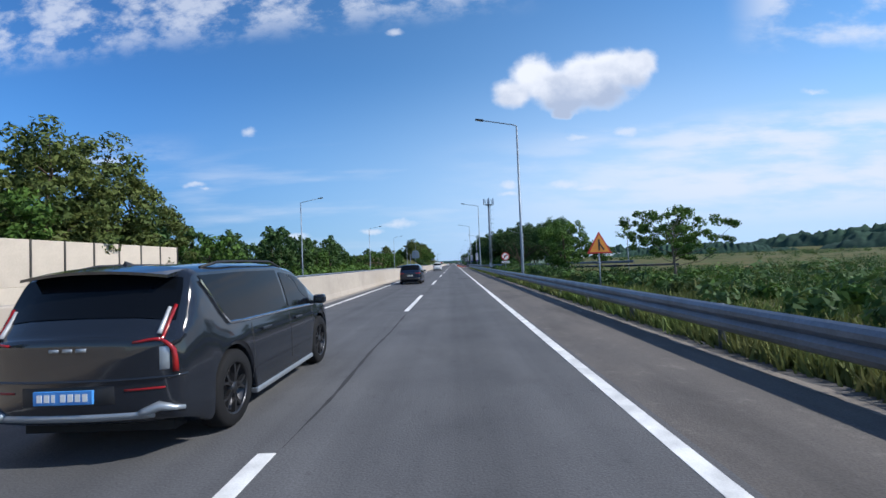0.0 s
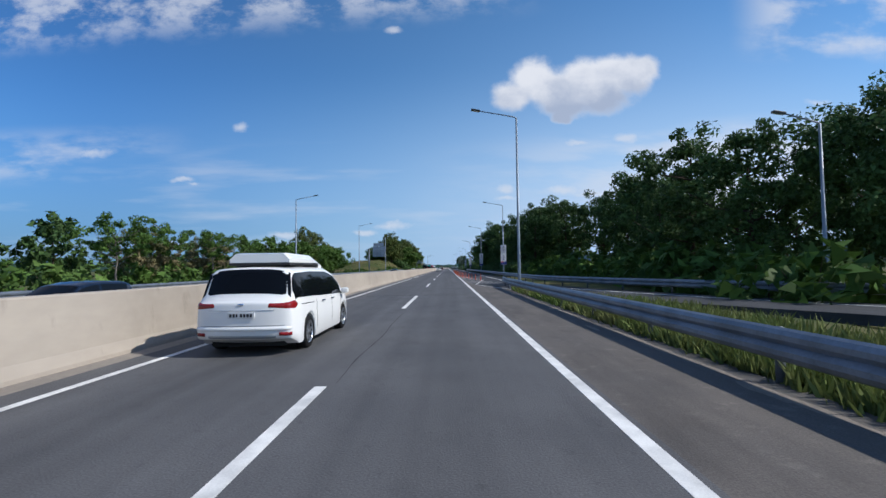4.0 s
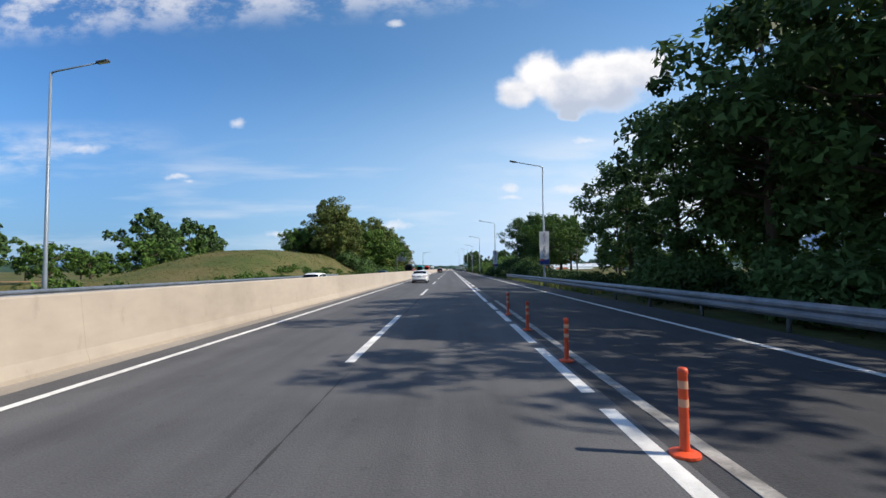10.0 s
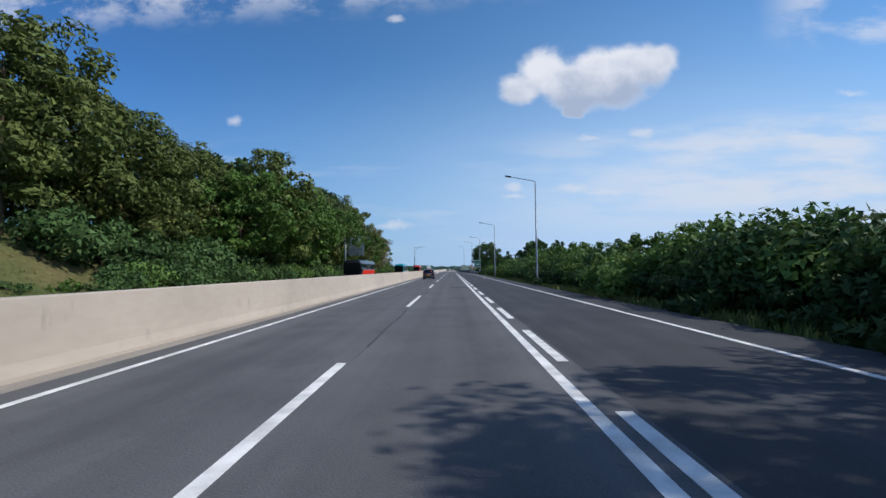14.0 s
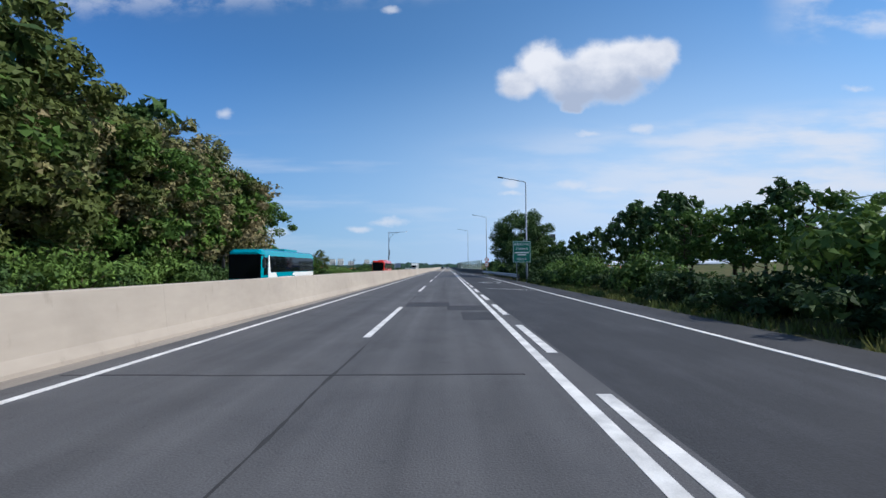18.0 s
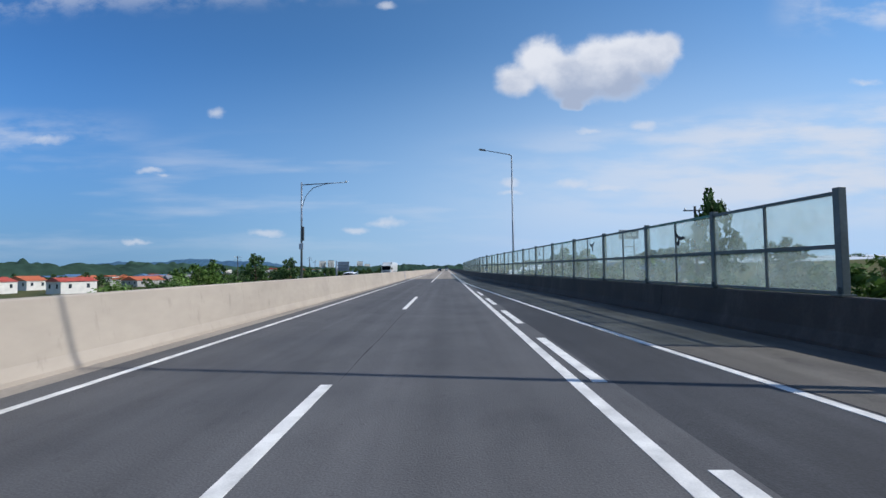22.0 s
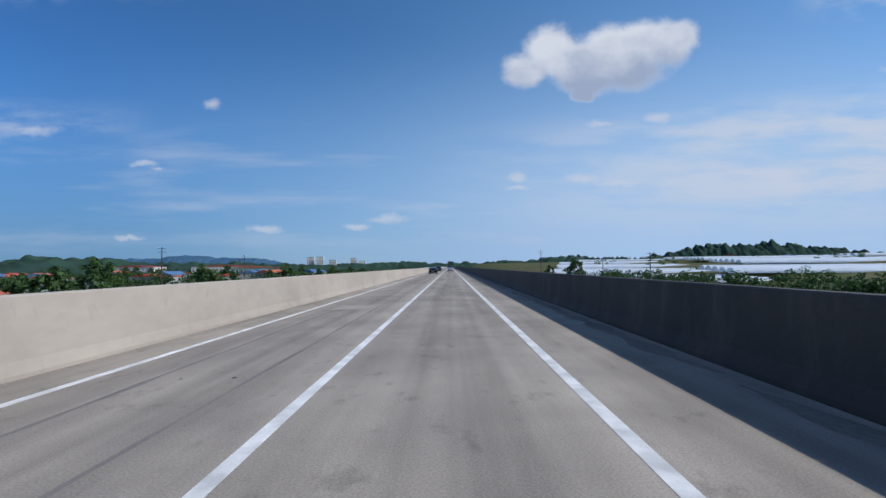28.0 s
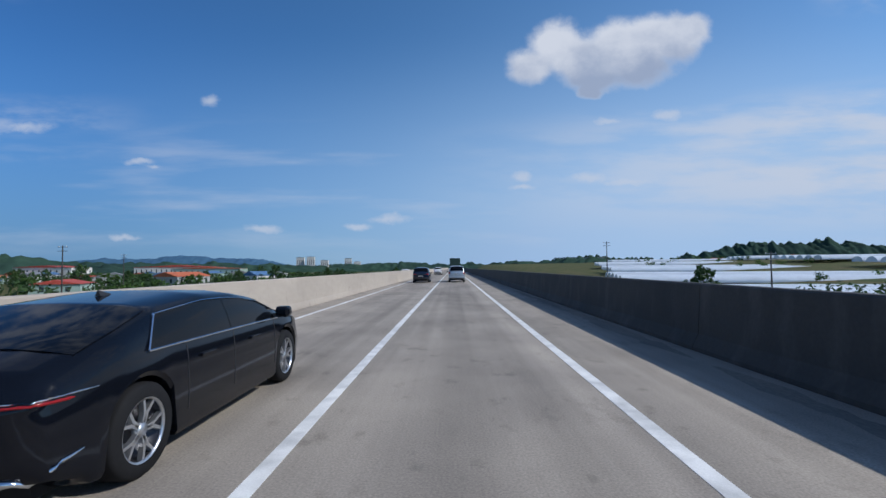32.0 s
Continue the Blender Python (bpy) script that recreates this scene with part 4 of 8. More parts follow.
SIGN_GREEN = mat("sign_green", (0.0, 0.16, 0.10), 0.45, var=0.06, scale=1)
SIGN_BLACK = mat("sign_black", (0.015, 0.015, 0.018), 0.5, var=0.05)
SIGN_BACK = mat("sign_back", (0.30, 0.35, 0.43), 0.45, 0.5, var=0.08, scale=1.2, fine=9)
SIGN_BLUE = mat("banner_blue", (0.02, 0.04, 0.2), 0.7, var=0.06)
CLOTH = mat("banner_cloth", (0.55, 0.57, 0.60), 0.9, var=0.07, scale=2, fine=18, bump=0.2)


def words(name, text, size, m, material, parent, label=""):
    """Flat lettering in the built-in font, centred, facing -y of m."""
    cu = bpy.data.curves.new(name, "FONT")
    cu.body, cu.size, cu.align_x, cu.align_y, cu.extrude = text, size, "CENTER", "CENTER", 0.002
    tmp = bpy.data.objects.new(name, cu)
    scene.collection.objects.link(tmp)
    me = bpy.data.meshes.new_from_object(tmp)
    bpy.data.objects.remove(tmp)
    me.materials.clear()
    me.materials.append(material)
    ob = new(name, me)
    ob.parent = parent
    ob.matrix_basis = m @ pose(0, 0, 0, 90, 0, 0)
    return tagged(ob, label)


def disc(r, y0, y1, n=32, cx=0.0, cz=0.0):
    return Geo().lathe([(0, y0), (r, y0), (r, y1), (0, y1)], n, "y", (cx, 0, cz))


def sign_post(ob, height, x=0.0, y=0.05):
    part("post", Geo().tube([(x, y, -0.5), (x, y, height)], [0.038, 0.038], 10), POLE, ob, smooth=True)


# merging warning triangle
ob = thing("warning_sign", "orange triangular merging sign with red border on a post", "road sign", at=pose(7.2, 26.5, -0.2, 0, 0, 4))
sign_post(ob, 2.6)
tri = lambda s, y, lift=0: [(-0.62 * s, y, 2.05 + 0.36 * (1 - s) + lift), (0.62 * s, y, 2.05 + 0.36 * (1 - s) + lift), (0, y, 2.05 + 1.08 * s + 0.36 * (1 - s) + lift)]
plate = Geo().poly(tri(1, 0)).poly(tri(1, -0.02)[::-1])
part("border", plate, SIGN_RED, ob)
part("face", Geo().poly(tri(0.82, -0.026)), SIGN_ORANGE, ob)
part("symbol", Geo().box(-0.05, 0.03, -0.034, -0.028, 2.2, 2.75).poly([(0.03, -0.031, 2.45), (0.2, -0.031, 2.2), (0.28, -0.031, 2.22), (0.03, -0.031, 2.58)]), SIGN_BLACK, ob)
# no right turn
ob = thing("no_turn_sign", "round red-bordered no turning sign with a white plate", "road sign", at=pose(8.0, 74.0, -0.3, 0, 0, 3))
sign_post(ob, 3.2)
part("rim", disc(0.62, 0, -0.02, cz=2.65), SIGN_RED, ob)
part("face", disc(0.5, -0.02, -0.026, cz=2.65), SIGN_WHITE, ob)
part("arrow", Geo().box(-0.2, -0.08, -0.034, -0.028, 2.32, 2.78).box(-0.2, 0.14, -0.034, -0.028, 2.72, 2.84).poly([(0.12, -0.031, 2.6), (0.36, -0.031, 2.78), (0.12, -0.031, 2.96)]), SIGN_BLACK, ob)
part("slash", Geo().box(-0.53, 0.53, -0.042, -0.036, -0.045, 0.045, Matrix.Translation((0, 0, 2.65)) @ Matrix.Rotation(radians(-45), 4, "Y") @ Matrix.Rotation(0, 4, "X")), SIGN_RED, ob)
pl = part("plate", Geo().bevel_box(-0.62, 0.62, -0.02, 0.0, 1.62, 1.95, 0.006), SIGN_WHITE, ob)
words("lettering", "우회전금지", 0.22, pose(0, -0.026, 1.785), SIGN_BLACK, pl)
# green speed sign
ob = thing("speed_sign", "large green speed limit board with white lettering on two posts", "road sign", at=pose(8.05, 457.5, -0.1, 0, 0, -4))
for x in (-0.55, 0.55):
    sign_post(ob, 4.4, x, 0.06)
board = part("board", Geo().bevel_box(-0.95, 0.95, -0.03, 0.02, 2.15, 4.45, 0.015), SIGN_GREEN, ob)
part("border", Geo().box(-0.9, 0.9, -0.036, -0.032, 4.37, 4.4).box(-0.9, 0.9, -0.036, -0.032, 2.2, 2.23).box(-0.9, -0.87, -0.036, -0.032, 2.23, 4.37).box(0.87, 0.9, -0.036, -0.032, 2.23, 4.37), SIGN_WHITE, board)
words("lettering", "제한최고속도", 0.30, pose(0, -0.036, 4.08), SIGN_WHITE, board)
words("lettering", "110km/h", 0.36, pose(0, -0.036, 3.62), SIGN_WHITE, board)
words("lettering", "90km/h", 0.34, pose(0, -0.036, 2.52), SIGN_WHITE, board)
for z, a in ((3.16, 0.72), (2.92, 0.45)):
    part("text_bar", Geo().box(-a, a, -0.038, -0.032, z, z + 0.12), SIGN_WHITE, board)
# two round speed signs on the lamp at the parapet's start
ob = thing("speed_limit_sign", "pair of round red-rimmed speed signs strapped to a lamp pole", "road sign", at=pose(8.6, 506.8, 0, 0, 0, 0))
for z, num in ((3.1, "110"), (2.1, "50")):
    d = part("disc", disc(0.46, -0.02, -0.04, cz=z), SIGN_RED, ob)
    part("face", disc(0.36, -0.04, -0.046, cz=z), SIGN_WHITE, d)
    words("number", num, 0.38, pose(0, -0.05, z), SIGN_BLACK, d)
part("strap", Geo().box(-0.13, 0.13, -0.03, 0.2, 2.55, 2.6).box(-0.13, 0.13, -0.03, 0.2, 3.55, 3.6).box(-0.03, 0.03, -0.03, -0.02, 1.6, 3.6), POLE, ob)


def banner(y, text, x=8.8):
    """Cloth banner hung flat to the traffic on a lamp pole."""
    ob = thing("pole_banner", "long pale cloth banner with dark lettering tied to a lamp pole", "banner", "banners on lamp poles", at=pose(x, y - 0.16, -0.12, 0, 0, 6))
    for z in (2.05, 5.1):
        part("bar", Geo().tube([(-0.5, 0, z), (0.5, 0, z)], [0.025, 0.025], 8), POLE, ob)
    g = Geo()
    for i in range(13):
        z = 2.05 + 3.05 * i / 12
        for j in range(5):
            u = -0.45 + 0.9 * j / 4
            g.v.append((u, 0.03 * math.sin(z * 2.1 + u * 2), z))
    g.f = [(i * 5 + j, i * 5 + j + 1, i * 5 + j + 6, i * 5 + j + 5) for i in range(12) for j in range(4)]
    cl = part("cloth", g, CLOTH, ob, smooth=True)
    n = len(text)
    for i, ch in enumerate(text):
        if ch != " ":
            words("letter", ch, 0.36, pose(0, -0.05, 4.85 - 2.05 * i / (n - 1)), SIGN_BLUE, cl)
    part("band", Geo().poly([(-0.44, -0.045, 2.08), (0.44, -0.045, 2.08), (0.44, -0.045, 2.62), (0.1, -0.045, 2.5), (-0.44, -0.045, 2.36)]), SIGN_BLUE, cl)
    part("red_band", Geo().poly([(-0.44, -0.046, 2.37), (0.08, -0.046, 2.5), (-0.1, -0.046, 2.56), (-0.44, -0.046, 2.52)]), SIGN_RED, cl)


banner(172.4, "개량공사 시행중")
banner(218.5, "서행운전 하세요")
banner(274.3, "공사구간 추돌주의")
banner(320, "정체시 비상등켜기")

# cell tower with ladder cage
ob = thing("cell_tower", "tall steel cell tower with platform and caged ladder", "tower", at=pose(7.6, 96.5, -0.2) @ Matrix.Diagonal((0.85, 0.85, 0.83, 1)))
part("mast", Geo().tube([(0, 0, -0.5), (0, 0, 9), (0, 0, 17.6)], [0.32, 0.26, 0.2], 14), STEEL, ob, smooth=True)
pf = part("platform", Geo().lathe([(0.0, 16.2), (1.0, 16.2), (1.0, 16.3), (0.0, 16.3)], 16), STEEL, ob)
for z in (16.75, 17.3):
    part("ring", Geo().tube([(math.cos(a * math.pi / 8), math.sin(a * math.pi / 8), z) for a in range(17)], [0.03] * 17, 5, False), STEEL, pf)
for a in range(8):
    c, s = math.cos(a * math.pi / 4), math.sin(a * math.pi / 4)
    part("stanchion", Geo().tube([(c, s, 16.25), (c, s, 17.35)], [0.025, 0.025], 5), STEEL, pf)
    if a % 2 == 0:
        part("antenna", Geo().bevel_box(c * 1.1 - 0.14, c * 1.1 + 0.14, s * 1.1 - 0.08, s * 1.1 + 0.08, 16.2, 17.8, 0.02), SIGN_BACK, ob)
lad = part("ladder", Geo().box(0.36, 0.4, -0.25, -0.21, 2.5, 16.2).box(0.36, 0.4, 0.21, 0.25, 2.5, 16.2), STEEL, ob)
for z in np.arange(2.8, 16, 0.6):
    part("rung", Geo().box(0.365, 0.395, -0.21, 0.21, z, z + 0.03), STEEL, lad)
for z in np.arange(5, 16.2, 1.1):
    part("cage_hoop", Geo().tube([(0.38 + 0.7 * math.sin(a * math.pi / 8), -0.35 * math.cos(a * math.pi / 8), z) for a in range(9)], [0.02] * 9, 4, False), STEEL, lad)
part("cabinet", Geo().bevel_box(-0.4, 0.1, -0.75, -0.3, 0.9, 1.9, 0.03), SIGN_BACK, ob)
for x, y in ((18.6, 124.0), (36, 98)):
    street_lamp(x, y, 9.5, -2.0, "street lamp along the slip road before the trees", "street lamps along the slip road")

# kilometre marker on the parapet
ob = thing("distance_marker", "small black and white kilometre plate on the parapet", "road sign", at=pose(par_x(557) + 0.02, 557.3, 0.99))
part("stem", Geo().box(-0.025, 0.025, 0.0, 0.03, 0.0, 0.4), POLE, ob)
p = part("plate", Geo().bevel_box(-0.17, 0.17, -0.02, 0.0, 0.32, 0.70, 0.004), SIGN_WHITE, ob)
part("dark_field", Geo().box(-0.165, 0.165, -0.026, -0.021, 0.52, 0.695), SIGN_BLACK, p)
words("number", "282", 0.16, pose(0, -0.03, 0.605), SIGN_WHITE, p)
words("number", ".0", 0.2, pose(0.02, -0.024, 0.42), SIGN_BLACK, p)

# ---- far side: panel wall, signs seen from behind, camera mast ----
PANEL = mat("panel_concrete", (0.5, 0.43, 0.36), 0.9, var=0.06, scale=0.8, fine=15, bump=0.15, col2=(0.43, 0.37, 0.31), rand=0.05)
ob = thing("wall_panels", "tall pale concrete panel wall behind the opposite carriageway", "wall", kind="structure")
pm = Geo().bevel_box(-0.09, 0.09, -0.94, 0.94, 0.0, 2.35, 0.015).mesh("panel", PANEL)
lm = Geo().bevel_box(-0.14, 0.14, -0.97, 0.97, -0.4, 1.28, 0.015).mesh("plinth", PANEL)
qm = Geo().box(-0.12, 0.12, -0.045, 0.045, 0.0, 2.38).mesh("wall_post", CONCRETE_SHADE_GREY)
for k in range(42):
    y = 38 - 2.0 * k
    for name, me, yy, z in (("panel", pm, y - 1, 1.29), ("plinth", lm, y - 1, 0.0), ("wall_post", qm, y, 1.29)):
        p = new(name, me)
        p.parent, p.location = ob, (-21.2, yy, z)


def sign_from_behind(y, x, top, panels, label, lamp=True):
    ob = thing("sign_gantry", label, "road sign", at=pose(x, y, -0.15))
    part("pole", Geo().tube([(0, 0, -0.4), (0, 0, top * 0.72), (0, 0, top * 0.73), (0, 0, top)], [0.17, 0.17, 0.12, 0.1], 14), STEEL, ob, smooth=True)
    for x0, x1, z0, z1 in panels:
        p = part("panel", Geo().bevel_box(x0, x1, 0.25, 0.30, z0, z1, 0.01), SIGN_BACK, ob, "bare metal back of a road sign")
        for i in range(4):
            u = x0 + (x1 - x0) * (i + 0.5) / 4
            part("stiffener", Geo().box(u - 0.03, u + 0.03, 0.20, 0.248, z0 + 0.05, z1 - 0.05), STEEL, p)
    z0, z1 = panels[-1][2:]
    for z in (z0 + 0.25 * (z1 - z0), z0 + 0.6 * (z1 - z0)):
        part("beam", Geo().tube([(-0.15, 0.1, z), (panels[-1][1] - 0.3, 0.14, z)], [0.06, 0.06], 8), STEEL, ob)
    if lamp:
        part("lamp_arm", Geo().tube([(0, 0, top - 0.1), (0.4, 0, top - 0.12), (4.2, 0, top - 0.9)], [0.05, 0.045, 0.035], 6), STEEL, ob)
        part("lamp_head", Geo().bevel_box(4.1, 5.0, -0.12, 0.12, -0.06, 0.05, 0.03, Matrix.Translation((0, 0, top - 0.95 + 0.95)) @ Matrix.Translation((0, 0, -0.97))), STEEL, ob)


sign_from_behind(408, -20.6, 9.0, [(0.55, 2.9, 7.15, 8.0), (0.55, 3.6, 4.6, 7.1)], "steel sign mast with lamp arm and sign boards seen from behind")
sign_from_behind(221, -20.6, 7.3, [(1.1, 3.8, 7.6, 8.4), (0.9, 4.2, 4.8, 7.5)], "sign mast with a wide board seen from behind", False)
sp = thing("solar_panel", "small tilted solar panel on a sign mast", "solar panel", at=pose(-20.6, 221, 6.75))
part("cell", Geo().bevel_box(-0.9, 0.1, -0.5, 0.5, -0.02, 0.03, 0.01, Matrix.Rotation(radians(-25), 4, "Y")), mat("solar_cell", (0.03, 0.05, 0.12), 0.25, var=0.05), sp)
part("bracket", Geo().box(-0.1, 0.05, -0.06, 0.06, -0.4, 0.0), STEEL, sp)
sign_from_behind(585, -20.3, 3.4, [(0.2, 2.3, 1.6, 3.3)], "low sign board seen from behind on the bridge", False)

ob = thing("camera_mast", "tall grey traffic camera mast with a curved double arm", "camera mast", at=pose(-19.8, 563.2, -0.1) @ Matrix.Diagonal((1, 1, 1.07, 1)))
part("pole", Geo().tube([(0, 0, -0.3), (0, 0, 7.5), (0, 0, 12.9)], [0.16, 0.13, 0.1], 12), STEEL, ob, smooth=True)
part("arm", Geo().tube([(0, 0, 12.6), (3.2, 0, 12.75), (6.2, 0, 12.85)], [0.07, 0.06, 0.04], 8), STEEL, ob, smooth=True)
part("brace", Geo().tube([(0.1, 0, 9.8), (0.6, 0, 11.2), (1.6, 0, 12.2), (3.4, 0, 12.7), (4.6, 0, 12.8)], [0.05] * 5, 8), STEEL, ob, smooth=True)
part("camera", Geo().bevel_box(6.0, 6.3, -0.15, 0.15, 12.85, 13.05, 0.03), SIGN_WHITE, ob)
part("speaker_box", Geo().bevel_box(0.13, 0.33, -0.2, 0.2, 5.4, 7.2, 0.04), DARK_METAL, ob)
part("cabinet", Geo().bevel_box(-0.25, 0.3, -0.35, -0.1, 4.3, 5.0, 0.03), SIGN_BACK, ob)

# ---- vehicles ----
def paint(name, col, rough=0.09, metal=0.0, coat=0.0):
    m = mat(name, col, rough, metal, var=0.02, scale=1.0, fine=60)
    b = m.node_tree.nodes["Principled BSDF"]
    b.inputs["Coat Weight"].default_value, b.inputs["Coat Roughness"].default_value = coat, 0.04
    return m


P_GRAPHITE = paint("graphite_paint", (0.011, 0.0135, 0.019), 0.10, 0.0, 0.3)
P_BLACK = paint("black_paint", (0.004, 0.005, 0.008))
P_BLACK.node_tree.nodes["Principled BSDF"].inputs["Specular IOR Level"].default_value = 0.32
P_WHITE = paint("white_paint", (0.78, 0.78, 0.77), 0.12)
P_NAVY = paint("navy_paint", (0.003, 0.008, 0.022))
P_SILVER = paint("silver_paint", (0.42, 0.46, 0.50), 0.28, 0.6, 0.5)
P_TEAL = paint("teal_paint", (0.0, 0.24, 0.30), 0.14)
P_RED = paint("red_paint", (0.62, 0.03, 0.015), 0.12)
P_BLUE = paint("blue_black_paint", (0.008, 0.014, 0.03))
TINT = mat("tinted_glass", (0.004, 0.005, 0.007), 0.04, var=0.02, spec=0.16)
RUBBER = mat("tyre_rubber", (0.011, 0.011, 0.012), 0.8, var=0.12, scale=4, fine=40, spec=0.2)
ALLOY = mat("alloy", (0.55, 0.56, 0.58), 0.3, 0.9, var=0.04)
ALLOY_DARK = mat("dark_alloy", (0.06, 0.06, 0.065), 0.35, 0.8, var=0.05)
CHROME = mat("chrome", (0.75, 0.77, 0.8), 0.12, 1.0, var=0.02)
TRIM = mat("black_trim", (0.015, 0.015, 0.017), 0.6, var=0.08)
SKID = mat("satin_skid", (0.33, 0.36, 0.39), 0.4, 0.6, var=0.05)
LIGHT_RED = mat("tail_light_red", (0.24, 0.008, 0.009), 0.15, var=0.08, fine=80)
LIGHT_CLEAR = mat("clear_light", (0.4, 0.41, 0.43), 0.1, var=0.1, fine=80)
PLATE_BLUE = mat("plate_blue", (0.06, 0.25, 0.62), 0.5, var=0.04)
PLATE_WHITE = mat("plate_white", (0.6, 0.6, 0.6), 0.5, var=0.04)
PLATE_YELLOW = mat("plate_yellow", (0.62, 0.42, 0.02), 0.5, var=0.04)
VINYL = mat("orange_vinyl", (0.75, 0.10, 0.02), 0.45, var=0.03)
VINYL_WHITE = mat("white_vinyl", (0.8, 0.8, 0.78), 0.5, var=0.03)
UNDER = mat("underbody", (0.01, 0.01, 0.01), 0.9, var=0.1)


def wheel(parent, x, y, r, width, out, spoke, n=5):
    """Tyre, rim with double spokes and hub; out is +1 or -1, the side it faces."""
    w = part("wheel", Geo().lathe([(r * 0.66, -width / 2), (r * 0.93, -width / 2), (r, -width * 0.36), (r, width * 0.36), (r * 0.93, width / 2), (r * 0.68, width / 2)], 36, "x"), RUBBER, parent, smooth=True, at=pose(x, y, r))
    part("barrel", Geo().lathe([(r * 0.69, width * 0.47 * out), (r * 0.66, width * 0.40 * out), (r * 0.64, -width * 0.1 * out), (0.0, -width * 0.1 * out)], 30, "x"), ALLOY_DARK, w, smooth=True)
    g = Geo()
    for k in range(n):
        a = 2 * math.pi * k / n
        lo, hi = sorted((width * 0.24 * out, width * 0.41 * out))
        for d in (-1, 1):
            ends = [(r * 0.10, a + d * 0.10, r * 0.055), (r * 0.36, a + d * 0.10, r * 0.05), (r * 0.67, a + d * 0.27, r * 0.045)]
            for (r0, a0, h0), (r1, a1, h1) in zip(ends, ends[1:]):
                q = len(g.v)
                for rr_, aa, hh in ((r0, a0, h0), (r1, a1, h1)):
                    cy, cz = rr_ * math.cos(aa), rr_ * math.sin(aa)
                    ny, nz = -math.sin(aa) * hh, math.cos(aa) * hh
                    g.v += [(lo, cy - ny, cz - nz), (hi, cy - ny * 0.8, cz - nz * 0.8), (hi, cy + ny * 0.8, cz + nz * 0.8), (lo, cy + ny, cz + nz)]
                g.f += [(q + i, q + (i + 1) % 4, q + 4 + (i + 1) % 4, q + 4 + i) for i in range(4)] + [(q + 3, q + 2, q + 1, q), (q + 4, q + 5, q + 6, q + 7)]
    part("spokes_disc", g, spoke, w)
    part("rim_edge", Geo().lathe([(r * 0.70, width * 0.49 * out), (r * 0.64, width * 0.47 * out), (r * 0.64, width * 0.38 * out)], 36, "x"), spoke, w, smooth=True)
    part("hub", Geo().lathe([(r * 0.17, width * 0.2 * out), (r * 0.15, width * 0.41 * out), (0.0, width * 0.43 * out)], 16, "x"), spoke, w, smooth=True)


from mathutils.bvhtree import BVHTree


class Car:
    """A lofted body from tables along its length; y forward, origin on the road under its middle."""

    def __init__(self, name, label, at, length, width, top, belt, wheel_r, axles, body, low=0.20, tumble=0.30, nose=0.84, tail=0.90, spoke=None, group="", flank=0.55, arch=1.13, across=0.17, under=0.10):
        self.L, self.W, self.top, self.belt_t = length, width, top, belt
        self.low, self.tumble, self.nose, self.tail, self.flank = low, tumble, nose, tail, flank
        self.r, self.axles, self.arch = wheel_r, axles, arch
        self.ob = thing(name, label, "car", group, at=at)
        ys = list(np.linspace(-length / 2, length / 2, 76))
        g = Geo()
        rings = [self.ring(y) for y in ys]
        n = len(rings[0])
        for y, ring in zip(ys, rings):
            g.v += [(x, y, z) for x, z in ring]
        g.f = [(i * n + j, i * n + (j + 1) % n, (i + 1) * n + (j + 1) % n, (i + 1) * n + j) for i in range(len(ys) - 1) for j in range(n)]
        for end, first in ((-1, 0), (1, (len(ys) - 1) * n)):
            ring, prev = rings[0 if end < 0 else -1], first
            zc = (min(z for x, z in ring) + max(z for x, z in ring)) / 2
            for k, out in ((0.985, 0.018), (0.95, 0.036), (0.87, 0.05), (0.6, 0.06), (0.3, 0.062)):
                now = len(g.v)
                g.v += [(x * k, end * (length / 2 + out), zc + (z - zc) * k) for x, z in ring]
                g.f += [(prev + j, prev + (j + 1) % n, now + (j + 1) % n, now + j)[::-end] for j in range(n)]
                prev = now
            g.f.append(tuple(prev + j for j in range(n))[::end])
        self.across, self.under = across, under
        self.body = part("body", g, body, self.ob)
        me = self.body.data
        bm = bmesh.new()
        bm.from_mesh(me)
        near = [e for e in bm.edges if min(abs(v.co.y) for v in e.verts) > length / 2 - 0.5 and e.calc_length() > 0.08]
        bmesh.ops.subdivide_edges(bm, edges=near, cuts=2, use_grid_fill=True)
        for v in bm.verts:
            v.co = self.bent(v.co)
        bmesh.ops.recalc_face_normals(bm, faces=bm.faces[:])
        self.skin = BVHTree.FromBMesh(bm)
        bm.to_mesh(me)
        bm.free()
        me.shade_smooth()
        me.set_sharp_from_angle(angle=radians(38))
        for y in axles:
            for s in (-1, 1):
                wheel(self.ob, s * (width / 2 - 0.125), y, wheel_r, 0.23, s, spoke or ALLOY)
        part("floor_pan", Geo().box(-width / 2 + 0.28, width / 2 - 0.28, -length / 2 + 0.3, length / 2 - 0.3, low - 0.02, low + 0.3), UNDER, self.ob)

    def bent(self, p):
        """Where a point of the straight loft lies once the ends are rounded in plan and tucked under."""
        x, y, z = p
        k = smoothstep(self.L / 2 - 0.7, self.L / 2, abs(y))
        d = self.across * min(abs(x) / (self.W / 2), 1.0) ** 2.6 + self.under * min(max((0.50 - z) / 0.26, 0), 1) ** 2
        return Vector((x, y - math.copysign(k * d, y), z))

    def rear_y(self, x, z):
        """How far back the tail reaches at a place across and up."""
        hit = self.skin.ray_cast(Vector((x, -self.L, z)), Vector((0, 1, 0)))[0]
        return hit.y if hit and hit.y < -self.L / 2 + 1.2 else self.skin.find_nearest(Vector((x, -self.L / 2, z)))[0].y

    def on_body(self, pts, lift=0.01):
        """Points moved on to the painted skin and lifted off it."""
        out = []
